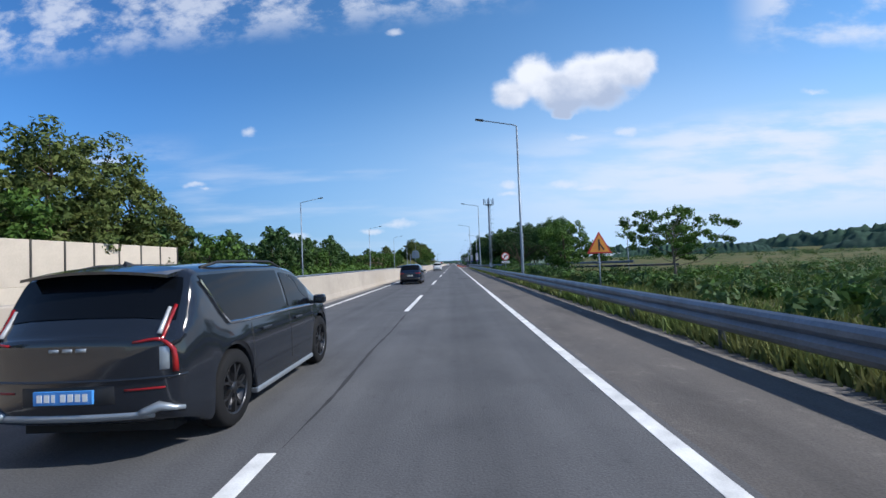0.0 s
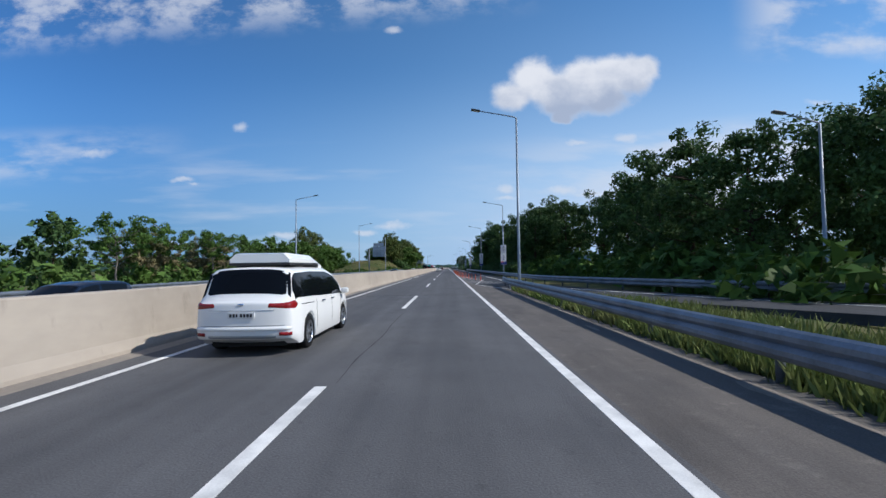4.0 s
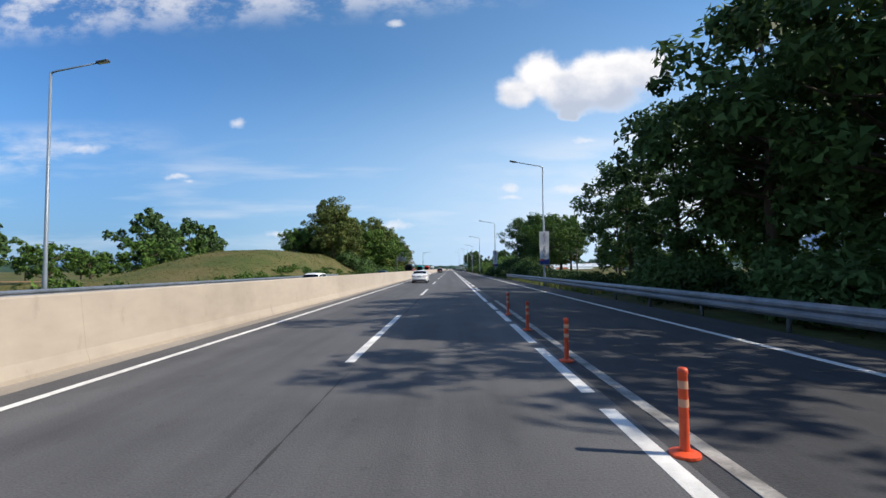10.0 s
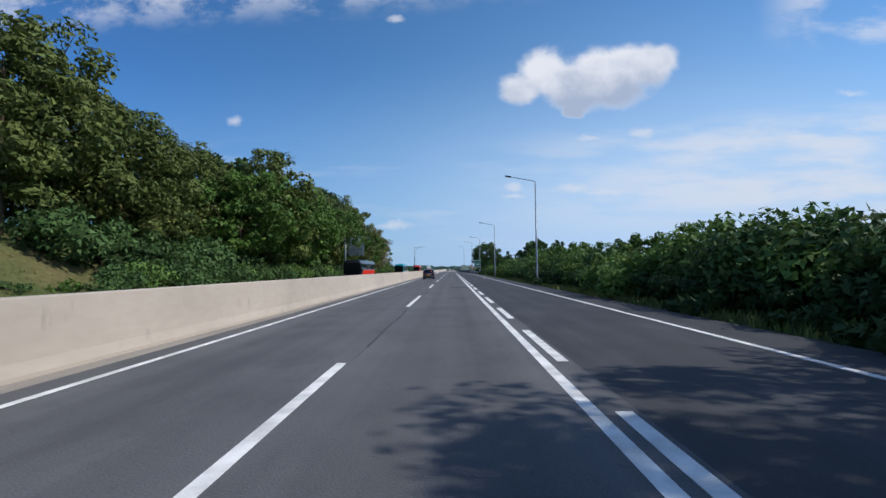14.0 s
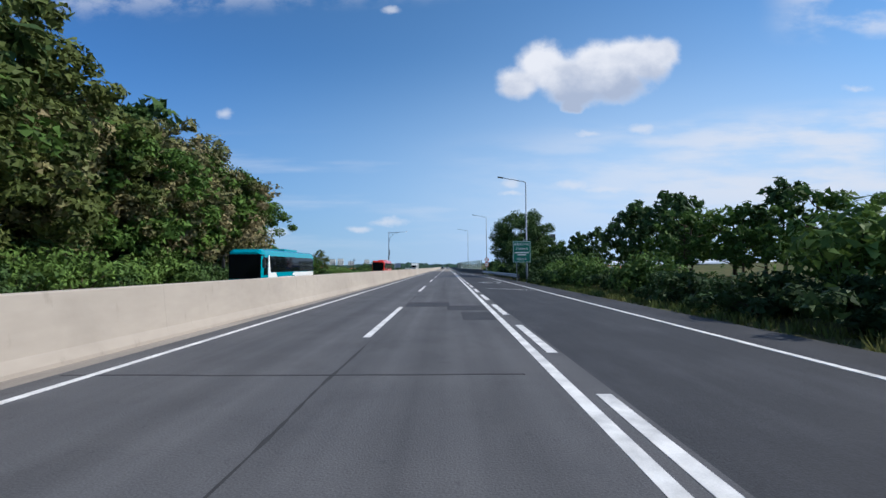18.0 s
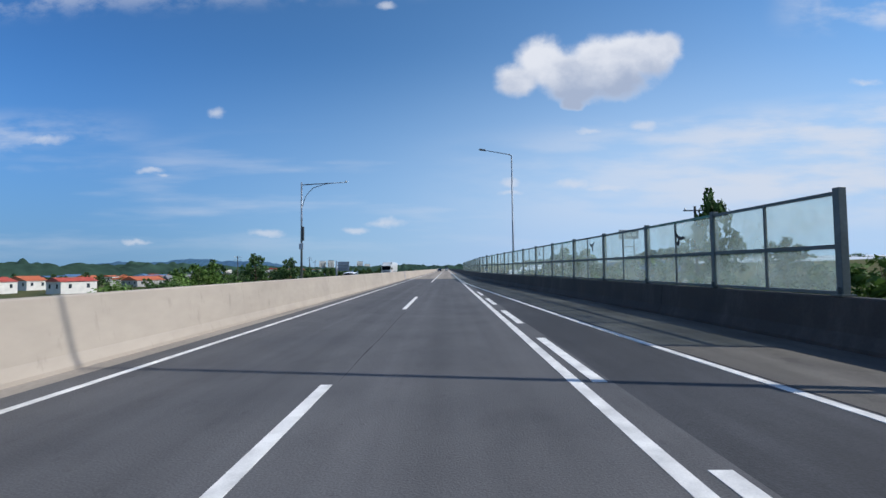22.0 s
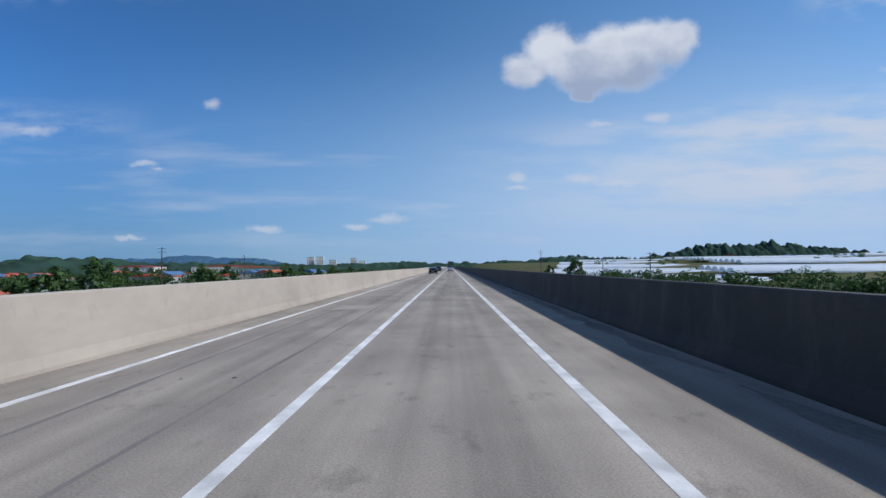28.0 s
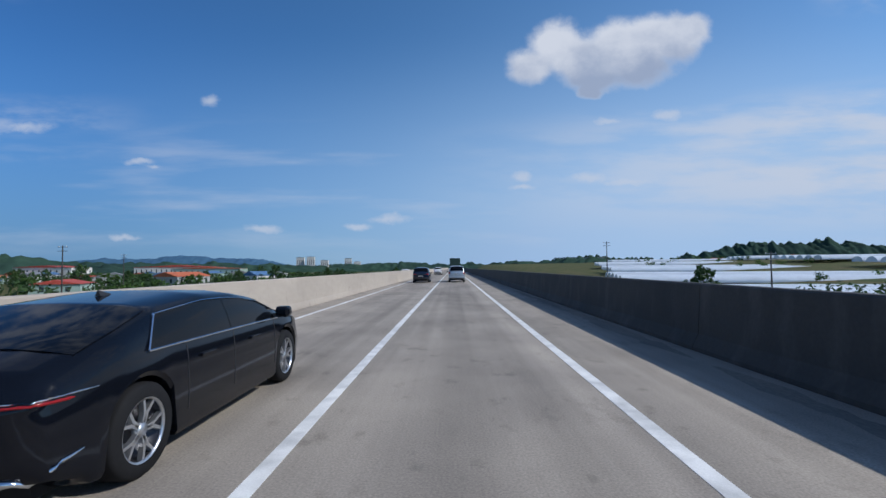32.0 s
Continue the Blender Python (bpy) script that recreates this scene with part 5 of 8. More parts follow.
        for p in pts:
            q, n = self.skin.find_nearest(Vector(p))[:2]
            if n.dot(q - Vector((0, 0, 0.7))) < 0:
                n = -n
            out.append(tuple(q + n * lift))
        return out

    def strip_on(self, name, pts, radii, material, label="", lift=0.006):
        """A rounded bar that follows the skin through some points."""
        fine = []
        for (a, b) in zip(pts, pts[1:]):
            n = max(2, int((Vector(b) - Vector(a)).length / 0.05))
            fine += [tuple(Vector(a).lerp(Vector(b), i / n)) for i in range(n)]
        fine.append(pts[-1])
        rad = np.interp(np.linspace(0, 1, len(fine)), np.linspace(0, 1, len(radii)), radii)
        return part(name, Geo().tube(self.on_body(fine, lift), [float(v) for v in rad], 8), material, self.ob, label, smooth=True)

    def half(self, y):
        k = y / (self.L / 2)
        f = 1 - (1 - (self.nose if k > 0 else self.tail)) * max(0, (abs(k) - 0.62) / 0.38) ** 2.2
        return self.W / 2 * f

    def T(self, y):
        return lerp_table(self.top, y)

    def B(self, y):
        return min(lerp_table(self.belt_t, y), self.T(y) - 0.03)

    def ring(self, y):
        w, T, B = self.half(y), self.T(y), self.B(y)
        low = self.low + 0.14 * max(0, (abs(y) / (self.L / 2) - 0.86) / 0.14)
        edge = low
        for a in self.axles:
            d, R = abs(y - a), self.r * self.arch
            if d < R:
                edge = max(edge, self.r + math.sqrt(R * R - d * d))
        mid = max(low + (B - low) * self.flank, edge + 0.04)
        wt = max(w - 0.04 - (T - B) * self.tumble, 0.2)
        sh = min(0.06, (T - B) * 0.5)
        side = [(w * 0.80, edge), (w - 0.03, edge), (w - 0.004, edge + 0.05), (w, mid), (w - 0.012, mid + (B - mid) * 0.6), (w - 0.035, B),
                ((w - 0.035) * 0.5 + wt * 0.5 + 0.012, (B + T - sh) / 2), (wt, T - sh), (wt - 0.07, T - sh * 0.25), (wt * 0.55, T + 0.02)]
        return [(0, max(low, edge))] + side + [(0, T + 0.03)] + [(-x, z) for x, z in side[::-1]]

    def window_side(self, s, y0, y1, lo=0.10, hi=0.93, name="side_window", rake0=0.0, rake1=0.0):
        """A pane on the flank between belt and roof; rake leans its ends."""
        g, n = Geo(), 12
        for i in range(n + 1):
            for k, (a, ra, rb) in enumerate(((lo, 0, 0), (0.5, rake0 * 0.5, rake1 * 0.5), (hi, rake0, rake1))):
                ya, yb = y0 + ra, y1 + rb
                y = ya + (yb - ya) * i / n
                p5, p6, p7 = [self.ring(y)[j] for j in (6, 7, 8)]
                q = (p5[0] + (p6[0] - p5[0]) * a * 2, p5[1] + (p6[1] - p5[1]) * a * 2) if a < 0.5 else (p6[0] + (p7[0] - p6[0]) * (a - 0.5) * 2, p6[1] + (p7[1] - p6[1]) * (a - 0.5) * 2)
                e = self.bent((q[0] + 0.008, y, q[1]))
                g.v.append((s * e.x, e.y, e.z))
        g.f = [(i * 3 + k, i * 3 + k + 1, i * 3 + k + 4, i * 3 + k + 3) for i in range(n) for k in range(2)]
        return part(name, g, TINT, self.ob, smooth=True)

    def window_end(self, y0, y1, inset=0.10, name="rear_window"):
        """A pane on the sloping front or rear between two stations."""
        g, n = Geo(), 8
        for i in range(n + 1):
            y = y0 + (y1 - y0) * i / n
            r = self.ring(y)
            wt = r[8][0] - inset * 0.3
            for k in range(-4, 5):
                x = wt * k / 4 * 0.97
                z = float(np.interp(abs(x), [0, r[10][0], r[9][0], r[8][0]], [r[11][1], r[10][1], r[9][1], r[8][1]]))
                d = -1 if y < 0 else 1
                q = self.bent((x, y, z))
                g.v.append((q.x, q.y + d * 0.008, q.z + 0.008))
        g.f = [(i * 9 + k, i * 9 + k + 1, i * 9 + k + 10, i * 9 + k + 9) for i in range(n) for k in range(8)]
        return part(name, g, TINT, self.ob, smooth=True)

    def edge(self, s, ys, a, r, material, name="window_trim"):
        pts = []
        for y in ys:
            p5, p7 = self.ring(y)[6], self.ring(y)[8]
            pts.append((s * (p5[0] + (p7[0] - p5[0]) * a + 0.012), y, p5[1] + (p7[1] - p5[1]) * a))
        return part(name, Geo().tube(pts, [r] * len(pts), 6), material, self.ob)

    def at_rear(self, name, x0, x1, z0, z1, material, depth=0.03, bevel=0.01, parent=None, label="", back=0.0):
        """A raised panel that follows the curve of the tail; its rim sinks into the skin."""
        b = min(bevel, (x1 - x0) * 0.3, (z1 - z0) * 0.3)
        steps = lambda u, v: [u, u + b] + list(np.linspace(u + b, v - b, max(2, int((v - u) / 0.07)) + 1)[1:-1]) + [v - b, v]
        us, vs = steps(x0, x1), steps(z0, z1)
        g, w = Geo(), len(us)
        for j, z in enumerate(vs):
            for i, x in enumerate(us):
                rim = i in (0, w - 1) or j in (0, len(vs) - 1)
                g.v.append((x, self.rear_y(x, z) + (0.012 if rim else -depth - back), z))
        g.f = [(j * w + i, j * w + i + 1, (j + 1) * w + i + 1, (j + 1) * w + i) for j in range(len(vs) - 1) for i in range(w - 1)]
        return part(name, g, material, parent or self.ob, label, smooth=True)

    def plate(self, x, z, w, h, material, bar, back=0.0):
        y = min(self.rear_y(x + u, z + v) for u in (-w / 2, 0, w / 2) for v in (-h / 2, h / 2)) - 0.012
        p = part("number_plate", Geo().bevel_box(x - w / 2, x + w / 2, y - 0.008, y + 0.06, z - h / 2, z + h / 2, 0.006), material, self.ob)
        for k in range(7):
            u = x - w * 0.43 + w * 0.86 * k / 7 + (0.015 if k > 2 else 0)
            part("text_bar", Geo().box(u, u + w * (0.085 if k != 2 else 0.06), y - 0.011, y - 0.007, z - h * 0.27, z + h * 0.27), bar, p)
        return p

    def corner_light(self, s, y0, y1, z0, z1, material, name="tail_light", wrap=0.30, label=""):
        """A lamp wrapped round a rear corner, narrowing towards the middle of the car."""
        yr, w0 = -self.L / 2, self.half(-self.L / 2)
        path = [(w0 - wrap, yr - 0.06), (w0 - wrap * 0.5, yr - 0.05), (w0 * 0.93, yr - 0.03), (w0, yr + 0.06)] + [(self.half(y), y) for y in np.linspace(yr + 0.12, max(y1, yr + 0.2), 3)]
        path = [self.bent((x, y, 0.8)) for x, y in path]
        fine = []
        for p, q in zip(path, path[1:]):
            fine += [p.lerp(q, i / 5) for i in range(5)]
        fine.append(path[-1])
        g, m = Geo(), 5
        for i, p in enumerate(fine):
            t = i / (len(fine) - 1)
            shrink = 0.22 * (z1 - z0) * (1 - min(t / 0.35, 1)) + 0.3 * (z1 - z0) * max(0, (t - 0.8) / 0.2)
            for j in range(m):
                z = z0 + shrink + (z1 - z0 - 2 * shrink) * j / (m - 1)
                rim = j in (0, m - 1) or i in (0, len(fine) - 1)
                x, y, zz = self.on_body([(p.x, p.y, z)], -0.004 if rim else 0.012)[0]
                g.v.append((s * x, y, zz))
        g.f = [(i * m + j, i * m + j + 1, (i + 1) * m + j + 1, (i + 1) * m + j) for i in range(len(fine) - 1) for j in range(m - 1)]
        return part(name, g, material, self.ob, label, smooth=True)

    def mirror(self, y, z, material):
        for s in (-1, 1):
            w = self.half(y)
            p = part("side_mirror", Geo().bevel_box(s * (w - 0.01) if s > 0 else s * (w + 0.19), s * (w + 0.19) if s > 0 else s * (w - 0.01), y - 0.06, y + 0.10, z, z + 0.15, 0.045), material, self.ob)
            part("mirror_stem", Geo().box(min(s * (w - 0.05), s * (w + 0.1)), max(s * (w - 0.05), s * (w + 0.1)), y - 0.02, y + 0.04, z + 0.0, z + 0.05), TRIM, p)

    def handles(self, ys, z, material):
        for s in (-1, 1):
            for y in ys:
                x = self.half(y) + 0.004
                part("door_handle", Geo().bevel_box(min(s * x - 0.015, s * x + 0.015), max(s * x - 0.015, s * x + 0.015), y - 0.13, y + 0.13, z, z + 0.035, 0.008), material, self.ob)

    def roof_rails(self, y0, y1, material):
        for s in (-1, 1):
            pts = [(s * (self.ring(y)[9][0] - 0.02), y, self.T(y) + (0.035 if 0 < i < 6 else -0.01)) for i, y in enumerate(np.linspace(y0, y1, 7))]
            part("roof_rail", Geo().tube(pts, [0.016] * 7, 6), material, self.ob, smooth=True)

    def fin(self, y):
        z = self.T(y) + 0.025
        part("antenna_fin", Geo().poly([(-0.03, y - 0.1, z), (0.03, y - 0.1, z), (0, y - 0.1, z + 0.06)]).poly([(-0.03, y - 0.1, z), (0, y - 0.1, z + 0.06), (0, y + 0.12, z)]).poly([(0.03, y - 0.1, z), (0, y + 0.12, z), (0, y - 0.1, z + 0.06)]), TRIM, self.ob)

    def door_lines(self, ys, z0, z1):
        for s in (-1, 1):
            for y in ys:
                pts = []
                for z in np.linspace(z0, z1, 6):
                    ring = self.ring(y)[1:7]
                    x = float(np.interp(z, [p[1] for p in ring[1:]], [p[0] for p in ring[1:]]))
                    pts.append((s * (x + 0.0015), y, z))
                part("door_seam", Geo().tube(pts, [0.004] * 6, 4), TRIM, self.ob)


# large graphite crossover beside the camera at the start
c = Car("suv", "large dark graphite electric SUV with blue number plate", pose(-3.42, 8.78 + 1.55, 0), 5.01, 1.98,
        [(-2.505, 1.10), (-2.36, 1.30), (-2.12, 1.66), (-2.0, 1.71), (-1.0, 1.74), (0.2, 1.74), (0.75, 1.66), (1.65, 1.14), (2.2, 1.06), (2.505, 0.86)],
        [(-2.505, 1.06), (-2.2, 1.22), (-1.75, 1.08), (-1.2, 1.05), (1.5, 1.03), (2.505, 0.9)], 0.405, (-1.55, 1.55), P_GRAPHITE, 0.22, 0.26, 0.86, 0.93, ALLOY_DARK)
c.window_side(1, -1.60, 0.05, 0.10, 0.95, rake0=-0.36), c.window_side(-1, -1.60, 0.05, 0.10, 0.95, rake0=-0.36)
c.window_side(1, 0.15, 1.1, 0.12, 0.9), c.window_side(-1, 0.15, 1.1, 0.12, 0.9)
c.window_end(-2.40, -2.14), c.window_end(0.85, 1.6, 0.1, "windscreen")
for s in (-1, 1):
    c.edge(s, [-1.62, -1.3, -0.6, 0.2, 1.2], 0.06, 0.019, CHROME)
    pts = []
    for y, a in ((-1.62, 0.06), (-1.72, 0.25), (-1.84, 0.55), (-1.95, 0.85)):
        p, q, r = c.ring(y)[6:9]
        u, v, w = (p, q, a * 2) if a < 0.5 else (q, r, a * 2 - 1)
        pts.append((s * (u[0] + (v[0] - u[0]) * w + 0.016), y, u[1] + (v[1] - u[1]) * w))
    part("window_trim", Geo().tube(pts, [0.014] * 4, 6), CHROME, c.ob)
    c.strip_on("tail_light", [(s * 0.80, -2.34, 1.42), (s * 0.785, -2.45, 1.22), (s * 0.78, -2.5, 1.10), (s * 0.875, -2.45, 0.98), (s * 0.885, -2.45, 0.79)], [0.018, 0.016, 0.016, 0.022, 0.028], LIGHT_RED, "thin angular red tail light")
    c.strip_on("tail_light_arm", [(s * 0.78, -2.5, 1.10), (s * 0.56, -2.55, 1.08)], [0.016, 0.012], LIGHT_RED)
    c.strip_on("light_strip", [(s * 0.755, -2.36, 1.40), (s * 0.74, -2.47, 1.16)], [0.016, 0.022], LIGHT_CLEAR, "white light strip beside the red")
    c.at_rear("lamp_inset", min(s * 0.74, s * 0.84), max(s * 0.74, s * 0.84), 0.80, 1.03, SKID, 0.006, 0.02)
    c.handles([-0.75, 0.4], 0.92, P_GRAPHITE) if s > 0 else None
    part("side_skirt", Geo().bevel_box(min(s * 0.90, s * 1.0), max(s * 0.90, s * 1.0), -1.05, 1.05, 0.2, 0.27, 0.02), SKID, c.ob)
sp = Geo()
for i in range(9):
    u = -0.7 + 0.175 * i
    d = (u / 0.7) ** 2
    sp.v += [(u, -2.33 + 0.07 * d, 1.70 - 0.055 * d), (u, -1.95, 1.75 - 0.05 * d), (u, -1.95, 1.70 - 0.05 * d), (u, -2.33 + 0.07 * d, 1.672 - 0.055 * d)]
sp.f = [(4 * i + j, 4 * i + (j + 1) % 4, 4 * i + 4 + (j + 1) % 4, 4 * i + 4 + j) for i in range(8) for j in range(4)] + [(3, 2, 1, 0), (32, 33, 34, 35)]
part("spoiler", sp, P_GRAPHITE, c.ob)
for u in (-0.16, -0.04, 0.08):
    c.at_rear("emblem_bar", u, u + 0.09, 1.0, 1.035, SKID, 0.008, 0.004)
c.at_rear("plate_recess", -0.42, 0.42, 0.53, 0.72, TRIM, 0.004, 0.02)
c.plate(-0.02, 0.62, 0.52, 0.12, PLATE_BLUE, SIGN_WHITE)
c.at_rear("bumper_ledge", -0.93, 0.93, 0.735, 0.765, P_GRAPHITE, 0.02, 0.012)
c.at_rear("skid_plate", -0.72, 0.72, 0.385, 0.475, SKID, 0.02, 0.03), c.at_rear("lower_bumper", -0.70, 0.70, 0.28, 0.385, TRIM, 0.004, 0.02)
for s in (-1, 1):
    c.strip_on("bumper_horn", [(s * 0.60, -2.5, 0.45), (s * 0.74, -2.45, 0.50), (s * 0.88, -2.35, 0.46)], [0.035, 0.045, 0.02], SKID)
    c.at_rear("reflector", min(s * 0.48, s * 0.80), max(s * 0.48, s * 0.80), 0.645, 0.672, LIGHT_RED, 0.008, 0.006)
c.mirror(1.2, 1.06, P_GRAPHITE), c.roof_rails(-1.7, 0.5, TRIM), c.fin(-1.75), c.door_lines([-1.1, 0.12, 1.15], 0.4, 1.04)

# white people carrier with a roof box
c = Car("minivan", "white minivan with a white roof box and chrome wheels", pose(-3.9, 111.2 + 1.53, 0) @ Matrix.Diagonal((1, 1, 0.965, 1)), 5.12, 1.98,
        [(-2.56, 1.06), (-2.45, 1.18), (-2.22, 1.66), (-2.05, 1.73), (-1.0, 1.76), (0.4, 1.74), (0.95, 1.62), (1.75, 1.12), (2.25, 1.02), (2.56, 0.80)],
        [(-2.56, 1.02), (-2.3, 1.10), (0, 1.04), (1.7, 1.02), (2.56, 0.85)], 0.355, (-1.53, 1.53), P_WHITE, 0.19, 0.24, 0.86, 0.93)
for s in (-1, 1):
    c.window_side(s, -2.36, -0.93, 0.06, 0.93), c.window_side(s, -0.93, 0.29, 0.04, 0.93, "rear_door_window"), c.window_side(s, 0.29, 1.3, 0.02, 0.9, "door_window")
    c.strip_on("sliding_rail", [(s * 0.97, -2.0, 0.99), (s * 0.99, -1.2, 0.97)], [0.007, 0.007], TRIM)
    c.corner_light(s, -2.56, -2.30, 0.92, 1.10, LIGHT_RED, wrap=0.42)
    c.at_rear("reflector", min(s * 0.70, s * 0.92), max(s * 0.70, s * 0.92), 0.40, 0.48, LIGHT_RED, 0.03, 0.012)
c.window_end(-2.44, -2.16, -0.1), c.window_end(0.98, 1.68, 0.1, "windscreen")
c.plate(0.02, 0.82, 0.5, 0.12, PLATE_WHITE, SIGN_BLACK)
c.at_rear("emblem", -0.06, 0.06, 1.0, 1.05, CHROME, 0.012, 0.01)
c.at_rear("lid_seam", -0.80, 0.80, 0.605, 0.618, TRIM, 0.002, 0.003), c.at_rear("chrome_strip", -0.62, 0.62, 0.905, 0.918, CHROME, 0.01, 0.004), c.at_rear("bumper_step", -0.93, 0.93, 0.50, 0.60, P_WHITE, 0.03, 0.03), c.at_rear("skid_plate", -0.66, 0.66, 0.33, 0.44, SKID, 0.012, 0.04)
c.handles([-0.5, 0.3], 0.94, CHROME), c.mirror(1.3, 1.02, P_WHITE), c.door_lines([-1.0, 0.29, 1.25], 0.38, 1.02)
part("roof_box", Geo().sweep([(-0.62, 1.83), (-0.62, 1.93), (-0.5, 2.05), (0.5, 2.05), (0.62, 1.93), (0.62, 1.83)], [(0, -1.75, 0), (0, -1.6, 0.02), (0, 0.0, 0.0), (0, 0.62, -0.14)]), P_WHITE, c.ob, "white hard-shell roof box")
part("box_base", Geo().bevel_box(-0.64, 0.64, -1.77, 0.30, 1.80, 1.86, 0.02), TRIM, c.ob)
for y in (-1.2, 0.0):
    part("roof_bar", Geo().bevel_box(-0.72, 0.72, y - 0.03, y + 0.03, 1.765, 1.80, 0.01), TRIM, c.ob)


# white saloon
c = Car("sedan", "white saloon car with dark red tail lights", pose(-3.5, 284.35 + 1.47, 0) @ Matrix.Diagonal((1, 1, 0.97, 1)), 4.92, 1.86,
        [(-2.46, 0.90), (-2.40, 1.00), (-1.75, 1.06), (-0.95, 1.38), (-0.35, 1.45), (0.2, 1.44), (0.6, 1.36), (1.35, 1.0), (2.0, 0.90), (2.46, 0.68)],
        [(-2.46, 0.86), (-1.6, 0.96), (0, 0.93), (1.3, 0.92), (2.46, 0.72)], 0.345, (-1.47, 1.47), P_WHITE, 0.22, 0.34, 0.84, 0.90, across=0.22)
for s in (-1, 1):
    c.window_side(s, -1.15, -0.12, 0.12), c.window_side(s, -0.06, 0.9, 0.10, 0.9)
    c.corner_light(s, -2.46, -2.16, 0.765, 0.90, LIGHT_RED, wrap=0.40)
    c.at_rear("exhaust_trim", min(s * 0.45, s * 0.68), max(s * 0.45, s * 0.68), 0.27, 0.33, CHROME, 0.03, 0.01)
    c.edge(s, [-1.25, -0.8, -0.2, 0.4, 0.95], 0.04, 0.008, CHROME)
c.window_end(-1.68, -0.98), c.window_end(0.65, 1.3, 0.1, "windscreen")
c.plate(0, 0.78, 0.52, 0.13, PLATE_WHITE, SIGN_BLACK), c.at_rear("diffuser", -0.80, 0.80, 0.26, 0.345, TRIM, 0.004, 0.02), c.at_rear("chrome_lip", -0.74, 0.74, 0.352, 0.366, CHROME, 0.01, 0.005)
c.at_rear("bumper", -0.86, 0.86, 0.375, 0.60, P_WHITE, 0.03, 0.06), c.at_rear("lid_seam", -0.46, 0.46, 0.612, 0.620, TRIM, 0.002, 0.002), c.at_rear("chrome_strip", -0.55, 0.55, 0.862, 0.876, CHROME, 0.010, 0.005)
for s in (-1, 1):
    c.strip_on("lid_seam", [(s * 0.46, -2.5, 0.616), (s * 0.56, -2.48, 0.68), (s * 0.58, -2.48, 0.77)], [0.004, 0.004], TRIM, lift=0.0)
    c.at_rear("reflector", min(s * 0.52, s * 0.80), max(s * 0.52, s * 0.80), 0.50, 0.52, LIGHT_RED, 0.036, 0.004)
c.handles([-0.75, 0.25], 0.82, CHROME), c.mirror(0.95, 0.95, P_WHITE), c.door_lines([-0.95, -0.1, 0.98], 0.34, 0.92)


# navy taxi with orange stickers
c = Car("taxi", "dark navy SUV taxi with orange stickers and roof lamp", pose(-3.62, 394.2 + 1.38, 0), 4.66, 1.865,
        [(-2.33, 1.02), (-2.26, 1.10), (-1.66, 1.52), (-1.45, 1.58), (-0.6, 1.65), (0.1, 1.64), (0.6, 1.54), (1.4, 1.08), (1.95, 0.98), (2.33, 0.74)],
        [(-2.33, 0.98), (-1.9, 1.12), (-1.4, 1.06), (0, 1.0), (1.4, 0.98), (2.33, 0.8)], 0.36, (-1.38, 1.38), P_NAVY, 0.20, 0.28, 0.86, 0.95, ALLOY_DARK, across=0.20)
for s in (-1, 1):
    c.window_side(s, -1.5, -0.30, 0.12), c.window_side(s, -0.22, 0.85, 0.10, 0.9)
    c.edge(s, [-1.75, -1.4, -0.8, -0.2, 0.4, 0.95], 0.04, 0.014, CHROME), c.edge(s, [-1.72, -1.3, -0.8, -0.2, 0.4, 0.9], 0.97, 0.018, CHROME)
    c.corner_light(s, -2.33, -2.10, 0.925, 1.01, LIGHT_RED, wrap=0.40), c.corner_light(s, -2.33, -2.30, 0.865, 0.895, LIGHT_CLEAR, "reversing_light", 0.2)
    c.strip_on("bumper_trim", [(s * 0.42, -2.4, 0.50), (s * 0.76, -2.3, 0.52), (s * 0.87, -2.2, 0.44), (s * 0.74, -2.3, 0.355), (s * 0.5, -2.4, 0.36)], [0.012, 0.02, 0.024, 0.024, 0.02], SKID, lift=0.014)
    x = s * (1.865 / 2 + 0.006)
    st = part("door_sticker", Geo().poly([(x, -0.72, 0.58), (x, 0.78, 0.60), (x, 0.78, 0.92), (x, -0.78, 0.90)]), VINYL, c.ob, "orange lettered sticker on the doors")
    x2 = x + s * 0.003
    for y0, y1, z0, z1 in ((-0.66, -0.16, 0.66, 0.82), (-0.06, 0.30, 0.78, 0.82), (-0.06, 0.30, 0.69, 0.73), (0.38, 0.70, 0.68, 0.84)):
        part("text_bar", Geo().poly([(x2, y0, z0), (x2, y1, z0), (x2, y1, z1), (x2, y0, z1)]), VINYL_WHITE, st)
c.window_end(-2.2, -1.7), c.window_end(0.65, 1.32, 0.1, "windscreen")
c.plate(-0.02, 0.655, 0.52, 0.13, PLATE_YELLOW, SIGN_BLACK, 0.01)
st = c.at_rear("rear_sticker", -0.50, 0.50, 0.80, 0.885, VINYL, 0.006, 0.012)
for u, v in ((-0.46, 0.22), (-0.21, 0.2), (0.03, 0.2), (0.26, 0.18)):
    c.at_rear("text_bar", u, u + v, 0.825, 0.86, VINYL_WHITE, 0.009, 0.004, st)
c.at_rear("plate_light_bar", -0.42, 0.42, 0.755, 0.785, CHROME, 0.02, 0.006)
c.at_rear("emblem_bar", -0.16, 0.16, 0.955, 0.985, CHROME, 0.008, 0.003), c.at_rear("lower_bumper", -0.88, 0.88, 0.29, 0.56, TRIM, 0.006, 0.03), c.at_rear("skid_plate", -0.55, 0.55, 0.34, 0.41, SKID, 0.022, 0.02)
words("fleet_number", "19", 0.2, pose(0.50, -1.955, 1.415, -52, 0, 0), VINYL_WHITE, c.ob)
